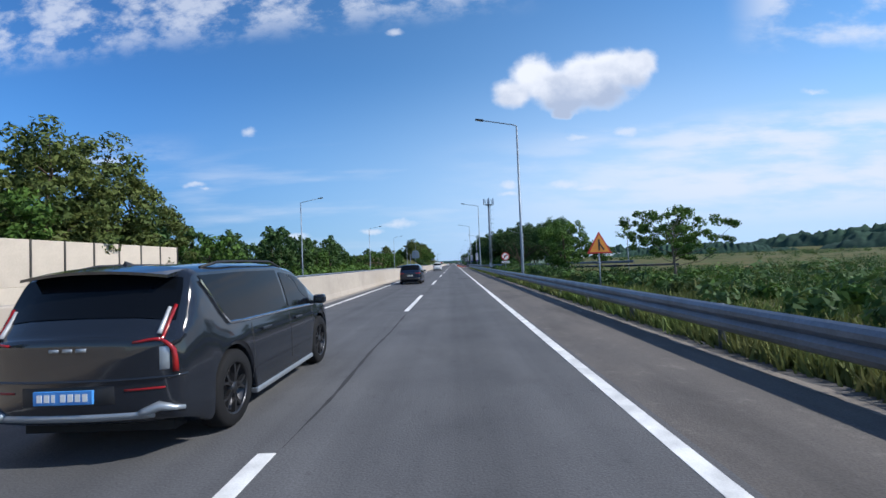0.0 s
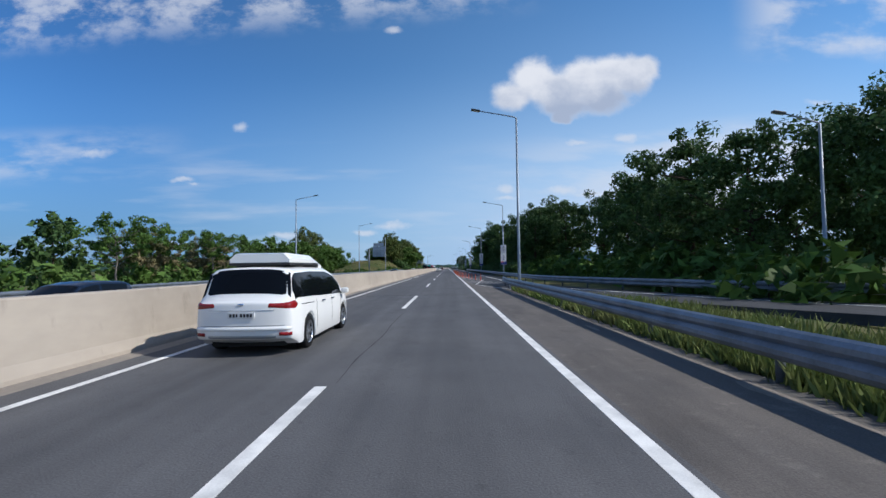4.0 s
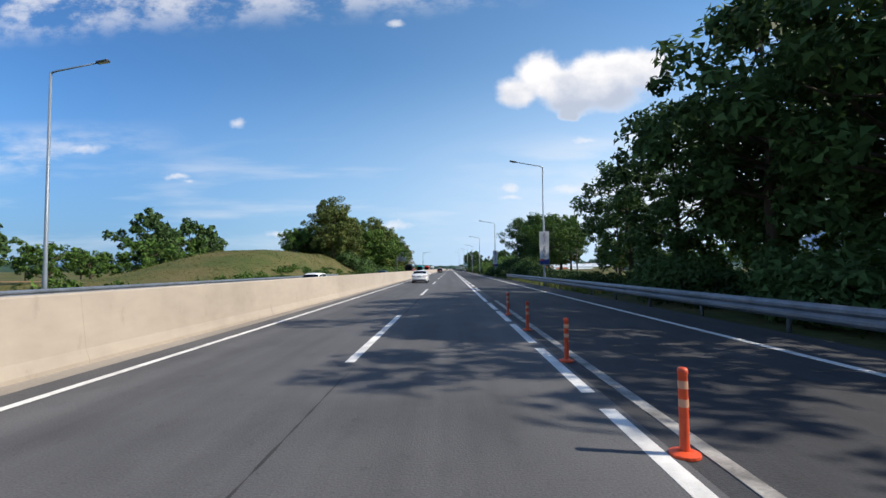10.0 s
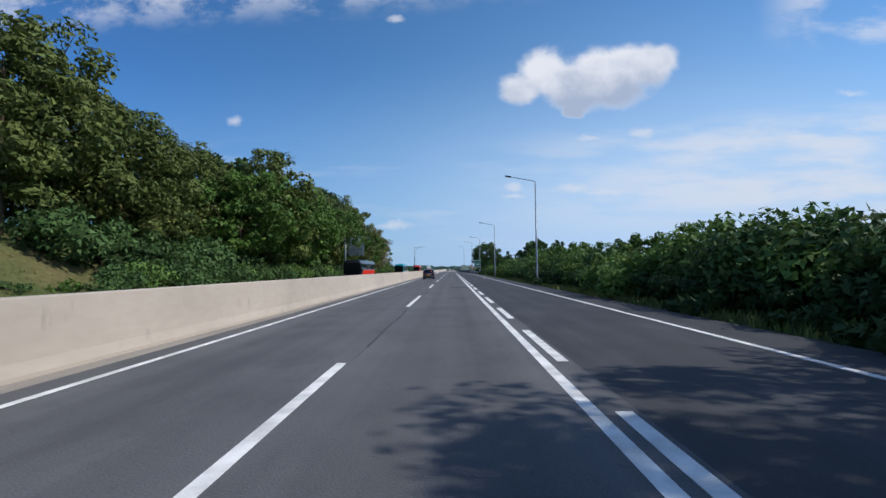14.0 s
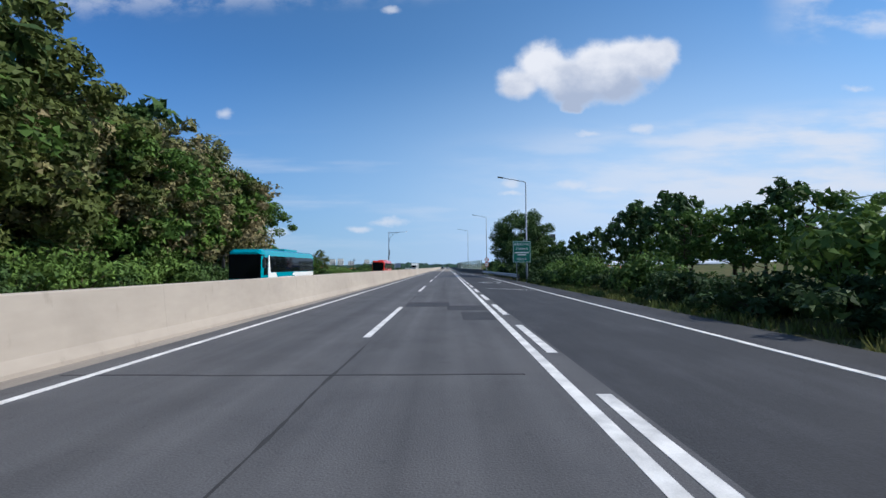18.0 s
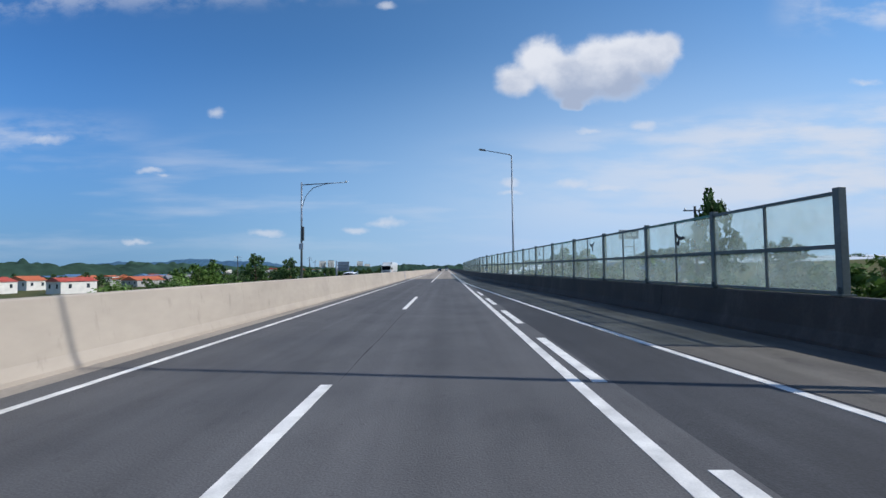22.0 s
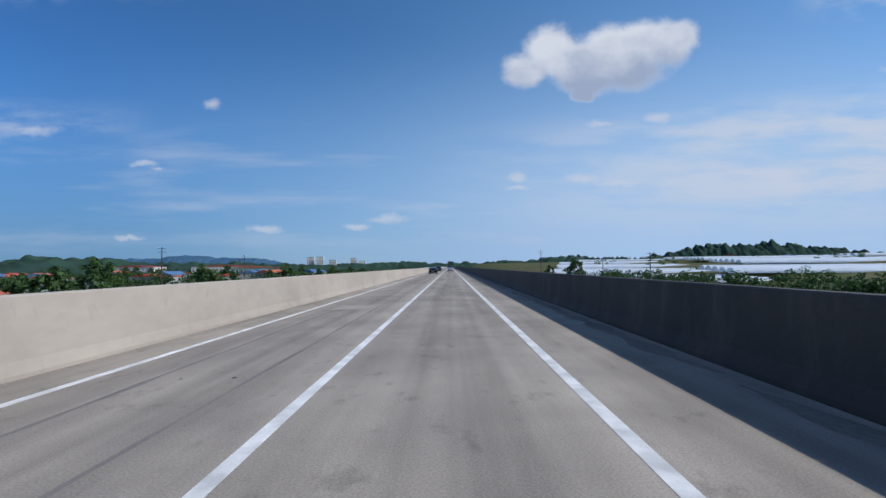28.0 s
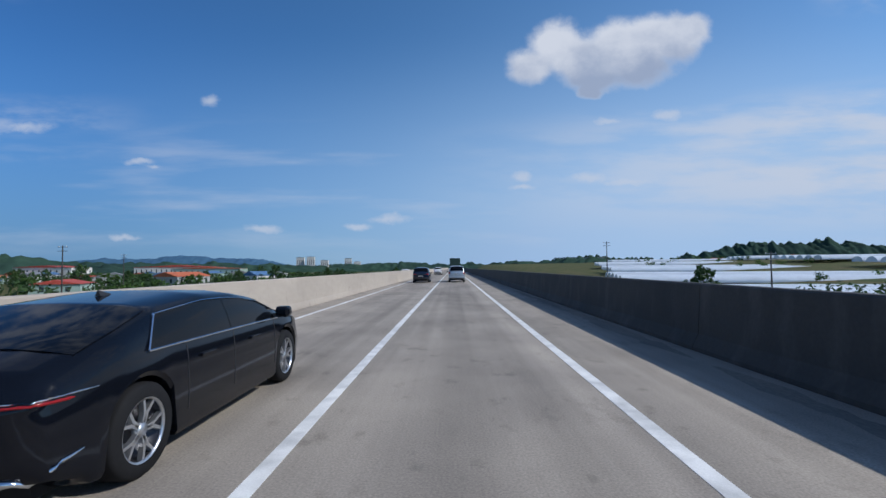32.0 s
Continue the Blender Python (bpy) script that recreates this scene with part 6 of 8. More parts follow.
part("round_sticker", disc(0.075, 0, -0.006, 20), VINYL, c.ob, at=pose(0.50, -2.10, 1.27, -55, 0, 0))
lamp = part("roof_lamp", Geo().bevel_box(-0.22, 0.22, -0.09, 0.09, 1.675, 1.80, 0.03, Matrix.Translation((0, -0.1, 0))), VINYL, c.ob, "orange and white taxi roof lamp")
part("text_bar", Geo().box(-0.12, 0.12, -0.20, -0.185, 1.70, 1.775), VINYL_WHITE, lamp)
c.handles([-0.75, 0.35], 0.93, P_NAVY), c.mirror(0.95, 1.0, P_BLACK), c.roof_rails(-1.5, 0.35, SKID), c.fin(-1.5), c.door_lines([-0.98, -0.25, 0.92], 0.4, 0.98)


# black limousine near the end
c = Car("limousine", "glossy black saloon with chrome window frames and spoked wheels", pose(-3.66, 741.6 + 1.53, 0), 5.04, 1.93,
        [(-2.52, 0.84), (-2.42, 0.98), (-2.15, 1.06), (-1.25, 1.33), (-0.4, 1.40), (0.25, 1.375), (0.75, 1.29), (1.55, 1.0), (2.1, 0.94), (2.52, 0.70)],
        [(-2.52, 0.80), (-1.7, 0.98), (-0.5, 0.97), (1.5, 0.96), (2.52, 0.78)], 0.372, (-1.53, 1.53), P_BLACK, 0.18, 0.33, 0.86, 0.92, across=0.24)
for s in (-1, 1):
    c.window_side(s, -1.48, -0.1, 0.04, 0.96, rake0=0.20), c.window_side(s, -0.09, 1.2, 0.04, 0.96, rake1=-0.3)
    c.edge(s, [-1.48, -1.1, -0.7, -0.1, 0.5, 1.2], 0.03, 0.010, CHROME), c.edge(s, [-1.26, -0.9, -0.5, -0.1, 0.3, 0.75, 1.15], 0.985, 0.010, CHROME)
    a, b = c.ring(-1.48), c.ring(-1.26)
    part("window_trim", Geo().tube([(s * (a[6][0] + 0.012), -1.48, a[6][1] + 0.02), (s * (b[8][0] + 0.012), -1.26, b[8][1])], [0.010, 0.010], 6), CHROME, c.ob)
    c.corner_light(s, -2.52, -2.42, 0.80, 0.825, LIGHT_RED, wrap=0.6), c.corner_light(s, -2.52, -2.02, 0.835, 0.848, CHROME, "tail_strip", 0.6)
    c.strip_on("bumper_chrome", [(s * 0.2, -2.5, 0.36), (s * 0.7, -2.4, 0.38), (s * 0.92, -2.1, 0.46)], [0.012, 0.03, 0.006], CHROME)
c.window_end(-2.08, -1.28), c.window_end(0.8, 1.5, 0.1, "windscreen")
c.plate(0, 0.52, 0.5, 0.12, PLATE_WHITE, SIGN_BLACK), c.fin(-0.75)
c.handles([-0.62, 0.45], 0.80, P_BLACK), c.mirror(1.12, 0.98, P_BLACK), c.door_lines([-0.95, -0.06, 1.08], 0.36, 0.95)


# silver off-roader ahead in the same lane
def off_roader(name, label, at, body, grp=""):
    c = Car(name, label, at, 4.72, 1.87,
            [(-2.36, 1.05), (-2.28, 1.18), (-2.05, 1.70), (-1.9, 1.78), (-0.8, 1.82), (0.1, 1.80), (0.5, 1.68), (1.15, 1.15), (1.8, 1.08), (2.36, 0.85)],
            [(-2.36, 1.02), (-2.0, 1.10), (0, 1.06), (1.2, 1.05), (2.36, 0.9)], 0.37, (-1.4, 1.4), body, 0.26, 0.24, 0.86, 0.95, group=grp)
    for s in (-1, 1):
        c.window_side(s, -1.9, -0.95, 0.12), c.window_side(s, -0.88, 0.0, 0.10), c.window_side(s, 0.08, 0.8, 0.10, 0.9)
        c.corner_light(s, -2.36, -2.24, 0.86, 1.20, LIGHT_RED, wrap=0.20)
    c.window_end(-2.26, -2.02), c.window_end(0.55, 1.1, 0.1, "windscreen")
    c.plate(0, 0.92, 0.5, 0.14, PLATE_WHITE, SIGN_BLACK), c.at_rear("bumper", -0.90, 0.90, 0.44, 0.64, body, 0.08, 0.04), c.at_rear("bumper_base", -0.84, 0.84, 0.30, 0.44, TRIM, 0.05, 0.03)
    c.mirror(0.85, 1.05, TRIM), c.roof_rails(-1.7, 0.3, TRIM)
    return c


off_roader("off_roader", "silver-grey off-roader with tall red tail lights", pose(0.15, 788 + 2.36, 0), P_SILVER)


def plain_suv(label, at, body):
    c = Car("suv", label, at, 4.6, 1.86,
            [(-2.3, 1.02), (-2.2, 1.15), (-1.85, 1.55), (-1.65, 1.62), (-0.6, 1.66), (0.1, 1.64), (0.6, 1.54), (1.35, 1.08), (1.9, 0.98), (2.3, 0.74)],
            [(-2.3, 0.98), (-1.9, 1.10), (0, 1.0), (1.4, 0.98), (2.3, 0.8)], 0.36, (-1.36, 1.36), body, 0.20, 0.28, 0.86, 0.92, ALLOY_DARK, "other traffic")
    for s in (-1, 1):
        c.window_side(s, -1.6, -0.30, 0.12), c.window_side(s, -0.22, 0.85, 0.10, 0.9)
        c.corner_light(s, -2.3, -2.06, 0.88, 0.98, LIGHT_RED, wrap=0.40)
    c.window_end(-2.17, -1.86), c.window_end(0.65, 1.3, 0.1, "windscreen")
    c.plate(0, 0.72, 0.5, 0.12, PLATE_WHITE, SIGN_BLACK), c.at_rear("bumper", -0.84, 0.84, 0.34, 0.56, TRIM, 0.05, 0.04)
    c.mirror(0.95, 1.0, body), c.handles([-0.75, 0.35], 0.93, body), c.door_lines([-0.98, -0.25, 0.92], 0.4, 0.98)
    return c


SUV2 = plain_suv("dark blue-black SUV in the median lane", pose(-3.7, 41.5 + 2.3, 0), P_BLUE)
copy_thing(SUV2.ob, pose(-3.75, 787 + 2.3, 0))
for x, y in ((-13.6, 118.0), (-13.4, 216.0), (-13.4, 321)):
    tagged(copy_thing(SUV2.ob, pose(x, y, -0.36, 0, 0, 180)), "dark blue SUV on the opposite carriageway")
SUVW = plain_suv("white SUV on the opposite carriageway", pose(-13.3, 563.5, -0.36, 0, 0, 180), P_WHITE)
copy_thing(SUVW.ob, pose(-9.9, 830, -0.36, 0, 0, 180))
tagged(copy_thing(SUVW.ob, pose(-3.7, 842, 0)), "white SUV far ahead in the median lane")
tagged(copy_thing(SUVW.ob, pose(-13.2, 275.5, -0.36, 0, 0, 180)), "white SUV on the opposite carriageway")


def coach(label, at, body, lower):
    """Tall touring coach; its front faces +y."""
    ob = thing("coach", label, "bus", at=at)
    L, W2, H = 12.0, 1.24, 3.35
    sec = lambda k: [(-W2 * k, 0.32), (-W2 * k, 2.9), (-W2 * k + 0.1, 3.22), (-W2 * k + 0.3, H), (W2 * k - 0.3, H), (W2 * k - 0.1, 3.22), (W2 * k, 2.9), (W2 * k, 0.32)]
    g = Geo()
    for y, k, dz in ((-6.0, 0.95, -0.06), (-5.8, 1, 0), (5.5, 1, 0), (5.85, 0.97, -0.05), (6.0, 0.9, -0.25)):
        g.v += [(x, y, z + (dz if z > 1 else 0)) for x, z in sec(k)]
    g.f = [(i * 8 + j, i * 8 + (j + 1) % 8, (i + 1) * 8 + (j + 1) % 8, (i + 1) * 8 + j) for i in range(4) for j in range(8)] + [tuple(range(8))[::-1], tuple(32 + j for j in range(8))]
    part("body", g, body, ob)
    for s in (-1, 1):
        for k in range(6):
            y0 = -5.4 + 1.75 * k
            part("side_window", Geo().bevel_box(min(s * 1.225, s * 1.255), max(s * 1.225, s * 1.255), y0, y0 + 1.68, 1.72, 2.82, 0.01), TINT, ob)
        part("driver_window", Geo().bevel_box(min(s * 1.225, s * 1.255), max(s * 1.225, s * 1.255), 5.1, 5.75, 1.5, 2.75, 0.01), TINT, ob)
        for y in (-3.4, 3.6):
            wheel(ob, s * 1.08, y, 0.5, 0.3, s, ALLOY, 6)
        part("stripe", Geo().box(min(s * 1.235, s * 1.25), max(s * 1.235, s * 1.25), -5.6, 4.6, 1.22, 1.34), lower, ob)
        part("side_mirror", Geo().bevel_box(min(s * 1.3, s * 1.5), max(s * 1.3, s * 1.5), 6.1, 6.25, 2.0, 2.6, 0.04).tube([(s * 1.15, 5.9, 2.9), (s * 1.4, 6.2, 2.9), (s * 1.4, 6.2, 2.6)], [0.03] * 3, 6), TRIM, ob)
    part("windscreen", Geo().bevel_box(-1.12, 1.12, 5.88, 6.04, 1.25, 2.98, 0.05), TINT, ob)
    part("front_bumper", Geo().bevel_box(-1.15, 1.15, 5.9, 6.08, 0.35, 0.85, 0.06), TRIM, ob)
    for s in (-1, 1):
        part("headlight", Geo().bevel_box(min(s * 0.7, s * 1.08), max(s * 0.7, s * 1.08), 5.98, 6.06, 0.9, 1.1, 0.03), LIGHT_CLEAR, ob)
    part("roof_unit", Geo().bevel_box(-0.8, 0.8, -2.5, 0.5, 3.33, 3.55, 0.08), body, ob)
    for u in (-5.2, -1.0):
        part("text_bar", Geo().box(1.242, 1.252, u, u + 0.9, 1.42, 1.56), SIGN_WHITE, ob)
        part("text_bar", Geo().box(-1.252, -1.242, u, u + 0.9, 1.42, 1.56), SIGN_WHITE, ob)
    return ob


ob = coach("touring coach with black upper body and red lower panels", pose(-13.9, 383.5 + 6, -0.36, 0, 0, 180), P_BLACK, P_RED)
for s in (-1, 1):
    part("lower_panel", Geo().poly([(s * 1.248, -5.75, 0.5), (s * 1.258, 5.3, 0.5), (s * 1.258, 5.3, 1.1), (s * 1.258, 4.0, 2.0), (s * 1.258, -5.75, 2.0)]), P_RED, ob)
    part("chrome_line", Geo().tube([(s * 1.262, -5.7, 2.02), (s * 1.262, 4.0, 2.02), (s * 1.262, 5.1, 1.25), (s * 1.262, 5.6, 3.0)], [0.025] * 4, 5), CHROME, ob)
coach("bright red touring coach with dark tinted windows", pose(-13.9, 507.0, -0.36, 0, 0, 180), P_RED, P_RED)
ob = coach("teal and white touring coach with dark windows", pose(-13.9, 440.5 + 6, -0.36, 0, 0, 180), P_TEAL, P_WHITE)
for s in (-1, 1):
    part("white_panel", Geo().poly([(s * 1.258, 2.6, 0.45), (s * 1.258, 4.4, 0.45), (s * 1.258, 5.05, 1.2), (s * 1.258, 5.0, 2.9), (s * 1.258, 4.85, 2.9), (s * 1.258, 4.6, 1.66), (s * 1.258, 3.6, 1.66)]), P_WHITE, ob)
    part("white_band", Geo().poly([(s * 1.258, -5.75, 1.34), (s * 1.258, -0.6, 1.34), (s * 1.258, -0.3, 1.66), (s * 1.258, -5.75, 1.66)]), P_WHITE, ob)
    part("window_band", Geo().box(min(s * 1.245, s * 1.257), max(s * 1.245, s * 1.257), -5.7, 4.8, 1.70, 2.86), TINT, ob)

# white articulated lorry on the opposite carriageway
ob = thing("lorry", "white box lorry with sleeper cab and orange flashes", "truck", at=pose(-15.2, 619, -0.36, 0, 0, 180))
part("cab", Geo().bevel_box(-1.23, 1.23, 0.6, 2.85, 0.55, 2.95, 0.09), P_WHITE, ob)
part("roof_fairing", Geo().sweep([(-1.1, 2.94), (-1.1, 3.35), (-0.9, 3.6), (0.9, 3.6), (1.1, 3.35), (1.1, 2.94)], [(0, 0.7, 0), (0, 1.9, -0.08)]).poly([(-1.05, 1.9, 2.9), (1.05, 1.9, 2.9), (0.85, 1.95, 3.5), (-0.85, 1.95, 3.5)]), P_WHITE, ob)
part("windscreen", Geo().bevel_box(-1.12, 1.12, 2.80, 2.90, 1.75, 2.72, 0.05), TINT, ob)
part("sun_visor", Geo().bevel_box(-1.15, 1.15, 2.82, 3.05, 2.72, 2.82, 0.03), TRIM, ob)
part("grille", Geo().bevel_box(-0.95, 0.95, 2.80, 2.91, 0.75, 1.62, 0.03), SKID, ob)
for k in range(4):
    part("grille_bar", Geo().box(-0.9, 0.9, 2.90, 2.93, 0.85 + 0.2 * k, 0.92 + 0.2 * k), TRIM, ob)
part("bumper", Geo().bevel_box(-1.22, 1.22, 2.7, 2.98, 0.3, 0.68, 0.06), P_WHITE, ob)
for s in (-1, 1):
    part("door_window", Geo().bevel_box(min(s * 1.215, s * 1.245), max(s * 1.215, s * 1.245), 1.75, 2.55, 1.7, 2.55, 0.02), TINT, ob)
    part("flash", Geo().poly([(s * 1.236, 0.75, 1.62), (s * 1.236, 1.9, 1.5), (s * 1.236, 2.4, 1.2), (s * 1.236, 1.5, 1.38)]), VINYL, ob)
    part("side_mirror", Geo().bevel_box(min(s * 1.35, s * 1.55), max(s * 1.35, s * 1.55), 2.75, 2.85, 1.8, 2.5, 0.03).tube([(s * 1.2, 2.7, 2.6), (s * 1.45, 2.8, 2.55)], [0.025, 0.025], 5), TRIM, ob)
    part("headlight", Geo().bevel_box(min(s * 0.8, s * 1.15), max(s * 0.8, s * 1.15), 2.9, 3.0, 0.7, 0.9, 0.03), LIGHT_CLEAR, ob)
    part("side_skirt", Geo().bevel_box(min(s * 1.18, s * 1.24), max(s * 1.18, s * 1.24), -11.5, 0.3, 0.55, 1.32, 0.02), SKID, ob)
    for y in (1.9, -1.2, -8.6, -9.9):
        wheel(ob, s * 1.05, y, 0.5, 0.3, s, ALLOY_DARK, 6)
part("cargo_box", Geo().bevel_box(-1.25, 1.25, -12.0, 0.42, 1.36, 3.78, 0.04), P_WHITE, ob)
part("chassis", Geo().box(-0.5, 0.5, -11.8, 2.4, 0.6, 1.34), TRIM, ob)
part("cab_gap_frame", Geo().box(-1.1, 1.1, 0.44, 0.58, 1.0, 3.5), TRIM, ob)
# dark box lorry far ahead
ob = thing("box_truck", "dark green box truck far ahead in the driving lane", "truck", at=pose(0.2, 846, 0))
part("cargo_box", Geo().bevel_box(-1.2, 1.2, -4.0, 3.0, 0.95, 3.75, 0.04), mat("tarpaulin_green", (0.02, 0.05, 0.04), 0.7, var=0.1), ob)
part("cab", Geo().bevel_box(-1.1, 1.1, 3.1, 4.9, 0.6, 2.6, 0.1), P_WHITE, ob)
part("chassis", Geo().box(-0.5, 0.5, -3.9, 4.5, 0.5, 0.94), TRIM, ob)
part("rear_bar", Geo().box(-1.1, 1.1, -4.05, -3.95, 0.5, 0.62), TRIM, ob)
for s in (-1, 1):
    part("tail_light", Geo().box(min(s * 0.8, s * 1.05), max(s * 0.8, s * 1.05), -4.06, -4.0, 0.7, 0.86), LIGHT_RED, ob)
    for y in (-2.4, 3.6):
        wheel(ob, s * 0.95, y, 0.46, 0.3, s, ALLOY_DARK, 6)

# ---- land beyond: hills, woods, fields under plastic, houses ----
def ridge(name, label, x0, y0, x1, y1, height, depth, material, seed, rough=0.25, base=-6.0, cells=240):
    """A wooded rise between two points in plan, highest in the middle, with a bumpy top."""
    g, n, m = Geo(), cells, 22
    d = Vector((x1 - x0, y1 - y0, 0))
    side = Vector((d.y, -d.x, 0)).normalized()
    crown = 3.2 if material is FAR_GREEN else 0.0
    for i in range(n + 1):
        t = i / n
        lift = math.sin(math.pi * t) ** 0.55 * (1 + 0.45 * noise.noise((t * 4, seed, 0))) + rough * 0.5 * noise.noise((t * 22, seed, 4)) + rough * 0.25 * noise.noise((t * 70, seed, 8))
        for j in range(m + 1):
            s = j / m
            hump = math.sin(math.pi * s) ** 0.7
            p = Vector((x0, y0, 0)) + d * t + side * (s - 0.5) * depth
            bump = 1 + rough * 0.6 * noise.noise((t * 60, s * 9, seed + 1))
            g.v.append((p.x, p.y, base + max(height * lift * hump * bump, 0) + crown * max(0, 0.3 + noise.noise((p.x / 17, p.y / 17, seed))) * min(1, hump * 2) - (1 if j in (0, m) else 0)))
    g.f = [(i * (m + 1) + j, (i + 1) * (m + 1) + j, (i + 1) * (m + 1) + j + 1, i * (m + 1) + j + 1) for i in range(n) for j in range(m)]
    return part(name, g, material, kind="structure", label=label, smooth=True)


W = "wooded hill in the distance"
ridge("hill_ahead_left", "distant hill range beyond the plain, blue haze put into its colour", -2750, 3650, -1100, 3950, 96, 400, FAR_HILL_HAZE, 3, 0.14)
ridge("hill_ahead_right", "distant hill range beyond the plain, blue haze put into its colour", -900, 4250, 2600, 4000, 34, 400, FAR_HILL_HAZE, 5)
ridge("hill_left", "distant hill range beyond the plain, blue haze put into its colour", -3300, 2900, -2200, 3400, 60, 300, FAR_HILL_HAZE, 7)
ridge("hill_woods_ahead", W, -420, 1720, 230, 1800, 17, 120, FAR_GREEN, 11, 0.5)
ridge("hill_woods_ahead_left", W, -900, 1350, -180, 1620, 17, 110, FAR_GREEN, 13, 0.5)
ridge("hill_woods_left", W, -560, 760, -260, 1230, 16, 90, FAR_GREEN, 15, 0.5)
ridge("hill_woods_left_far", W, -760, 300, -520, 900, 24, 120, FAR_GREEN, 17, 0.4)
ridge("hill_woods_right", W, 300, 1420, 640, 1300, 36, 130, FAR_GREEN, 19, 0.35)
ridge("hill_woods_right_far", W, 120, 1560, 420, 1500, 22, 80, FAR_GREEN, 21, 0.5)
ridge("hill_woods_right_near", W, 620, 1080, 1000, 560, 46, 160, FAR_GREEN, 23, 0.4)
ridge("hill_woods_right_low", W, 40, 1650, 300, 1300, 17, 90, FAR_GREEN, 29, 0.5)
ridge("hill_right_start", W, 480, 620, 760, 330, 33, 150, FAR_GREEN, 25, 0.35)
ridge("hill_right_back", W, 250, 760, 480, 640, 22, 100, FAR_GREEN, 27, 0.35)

# greenhouse rows under white film
FILM = mat("plastic_film", (0.62, 0.66, 0.70), 0.3, var=0.06, scale=0.3, fine=4, rand=0.08)
def greenhouse(x, y, length, turn):
    ob = thing("greenhouse", "long round-roofed greenhouse under pale plastic film", "greenhouse", "greenhouses on the plain", at=pose(x, y, -5.6, 0, 0, turn))
    prof = [(3.4 * math.cos(math.pi * k / 10), 2.1 * math.sin(math.pi * k / 10)) for k in range(11)]
    part("film", Geo().sweep(prof, [(0, -length / 2, 0), (0, length / 2, 0)]), FILM, ob, smooth=False)
    part("end_frame", Geo().tube([(3.42 * math.cos(math.pi * k / 10), -length / 2 - 0.05, 2.12 * math.sin(math.pi * k / 10)) for k in range(11)], [0.06] * 11, 4, False), STEEL, ob)
    return ob
gh = greenhouse(60, 800, 90, 78)
for x0, y0, n, turn in ((66, 812, 5, 78), (150, 808, 5, 80), (240, 800, 4, 80), (96, 872, 5, 79), (192, 868, 6, 77), (300, 862, 5, 80), (118, 944, 5, 78), (218, 950, 6, 80), (322, 945, 5, 78), (140, 1030, 4, 79), (240, 1035, 5, 78), (345, 1030, 5, 77), (180, 1120, 4, 78), (285, 1125, 4, 78)):
    for k in range(n):
        x, y = x0 + k * 1.5, y0 + k * 7.6
        copy_thing(gh, pose(x, y, ground_z(x, y) - 0.25, 0, 0, turn))
for k in range(9):
    copy_thing(gh, pose(330 + k * 6, 420 + k * 7, -2.6, 0, 0, 40))
rg = random.Random(8)
# hedges and scrub on the plain, gathered into one tangled mass
HEAPS = []
def heap(x, y, k):
    z = ground_z(x, y)
    for q in range(3):
        HEAPS.append((x + rg.uniform(-1, 1) * k, y + rg.uniform(-1, 1) * k, z + rg.uniform(0.4, 1.6) * k, rg.uniform(0.55, 0.95) * k))
def heap_row(x, y0, y1, step, jx, k):
    y = y0
    while y < y1:
        heap(x + rg.uniform(-jx, jx), y, k * rg.uniform(0.8, 1.2))
        y += step * rg.uniform(0.8, 1.2)
for k in range(90):
    j = rg.randrange(5)
    x = rg.uniform(60 + 20 * j, 330)
    heap(x, 800 + 78 * j - 12 + 0.2 * (x - 100) + rg.uniform(-3, 3), rg.uniform(1.2, 2.2))

WALLS = [mat("house_wall_" + n, c, 0.85, var=0.08, scale=0.5, fine=6) for n, c in (("white", (0.62, 0.6, 0.56)), ("grey", (0.38, 0.38, 0.37)), ("green", (0.32, 0.42, 0.36)), ("blue", (0.05, 0.16, 0.42)))]
ROOFS = [mat("house_roof_" + n, c, 0.7, var=0.12, scale=0.6, fine=5) for n, c in (("orange", (0.5, 0.13, 0.05)), ("blue", (0.08, 0.17, 0.32)), ("grey", (0.2, 0.2, 0.21)), ("red", (0.42, 0.07, 0.045)), ("green", (0.12, 0.27, 0.22)))]
WINDOW = mat("far_window", (0.03, 0.04, 0.05), 0.2, var=0.05)
NAMES = ("orange", "blue", "grey", "red", "green")
def house(x, y, w, d, h, rise, wall_i, roof_i, turn, z=-5.6):
    ob = thing("house", "low building with a %s roof on the plain" % NAMES[roof_i], "house", "buildings on the plain", at=pose(x, y, z, 0, 0, turn))
    wl_ = part("wall", Geo().box(-w, w, -d, d, -0.6, h), WALLS[wall_i], ob)
    part("roof", Geo().sweep([(-w - 0.4, h + 0.004), (0, h + rise), (w + 0.4, h + 0.004)], [(0, -d - 0.4, 0), (0, d + 0.4, 0)]), ROOFS[roof_i], ob)
    for s in (-1, 1):
        for k in range(max(2, int(d / 2))):
            yy = -d + (k + 0.5) * 2 * d / max(2, int(d / 2))
            part("window", Geo().box(s * w - 0.03, s * w + 0.03, yy - 0.5, yy + 0.5, h * 0.45, h * 0.8), WINDOW, wl_)
    for k in range(max(2, int(w / 2))):
        xx = -w + (k + 0.5) * 2 * w / max(2, int(w / 2))
        part("window", Geo().box(xx - 0.5, xx + 0.5, -d - 0.03, -d + 0.03, h * 0.45, h * 0.8), WINDOW, wl_)
rr = random.Random(5)
for k in range(46):
    x = -rr.uniform(70, 330)
    y = rr.uniform(640, 1100)
    house(x, y, rr.uniform(3.5, 7), rr.uniform(4, 9), rr.uniform(3, 4.5), rr.uniform(1, 2.2), rr.randrange(3), rr.choice((0, 0, 1, 2, 3)), rr.uniform(-40, 40))
house(-250, 1150, 34, 14, 9, 2.0, 0, 3, 12)
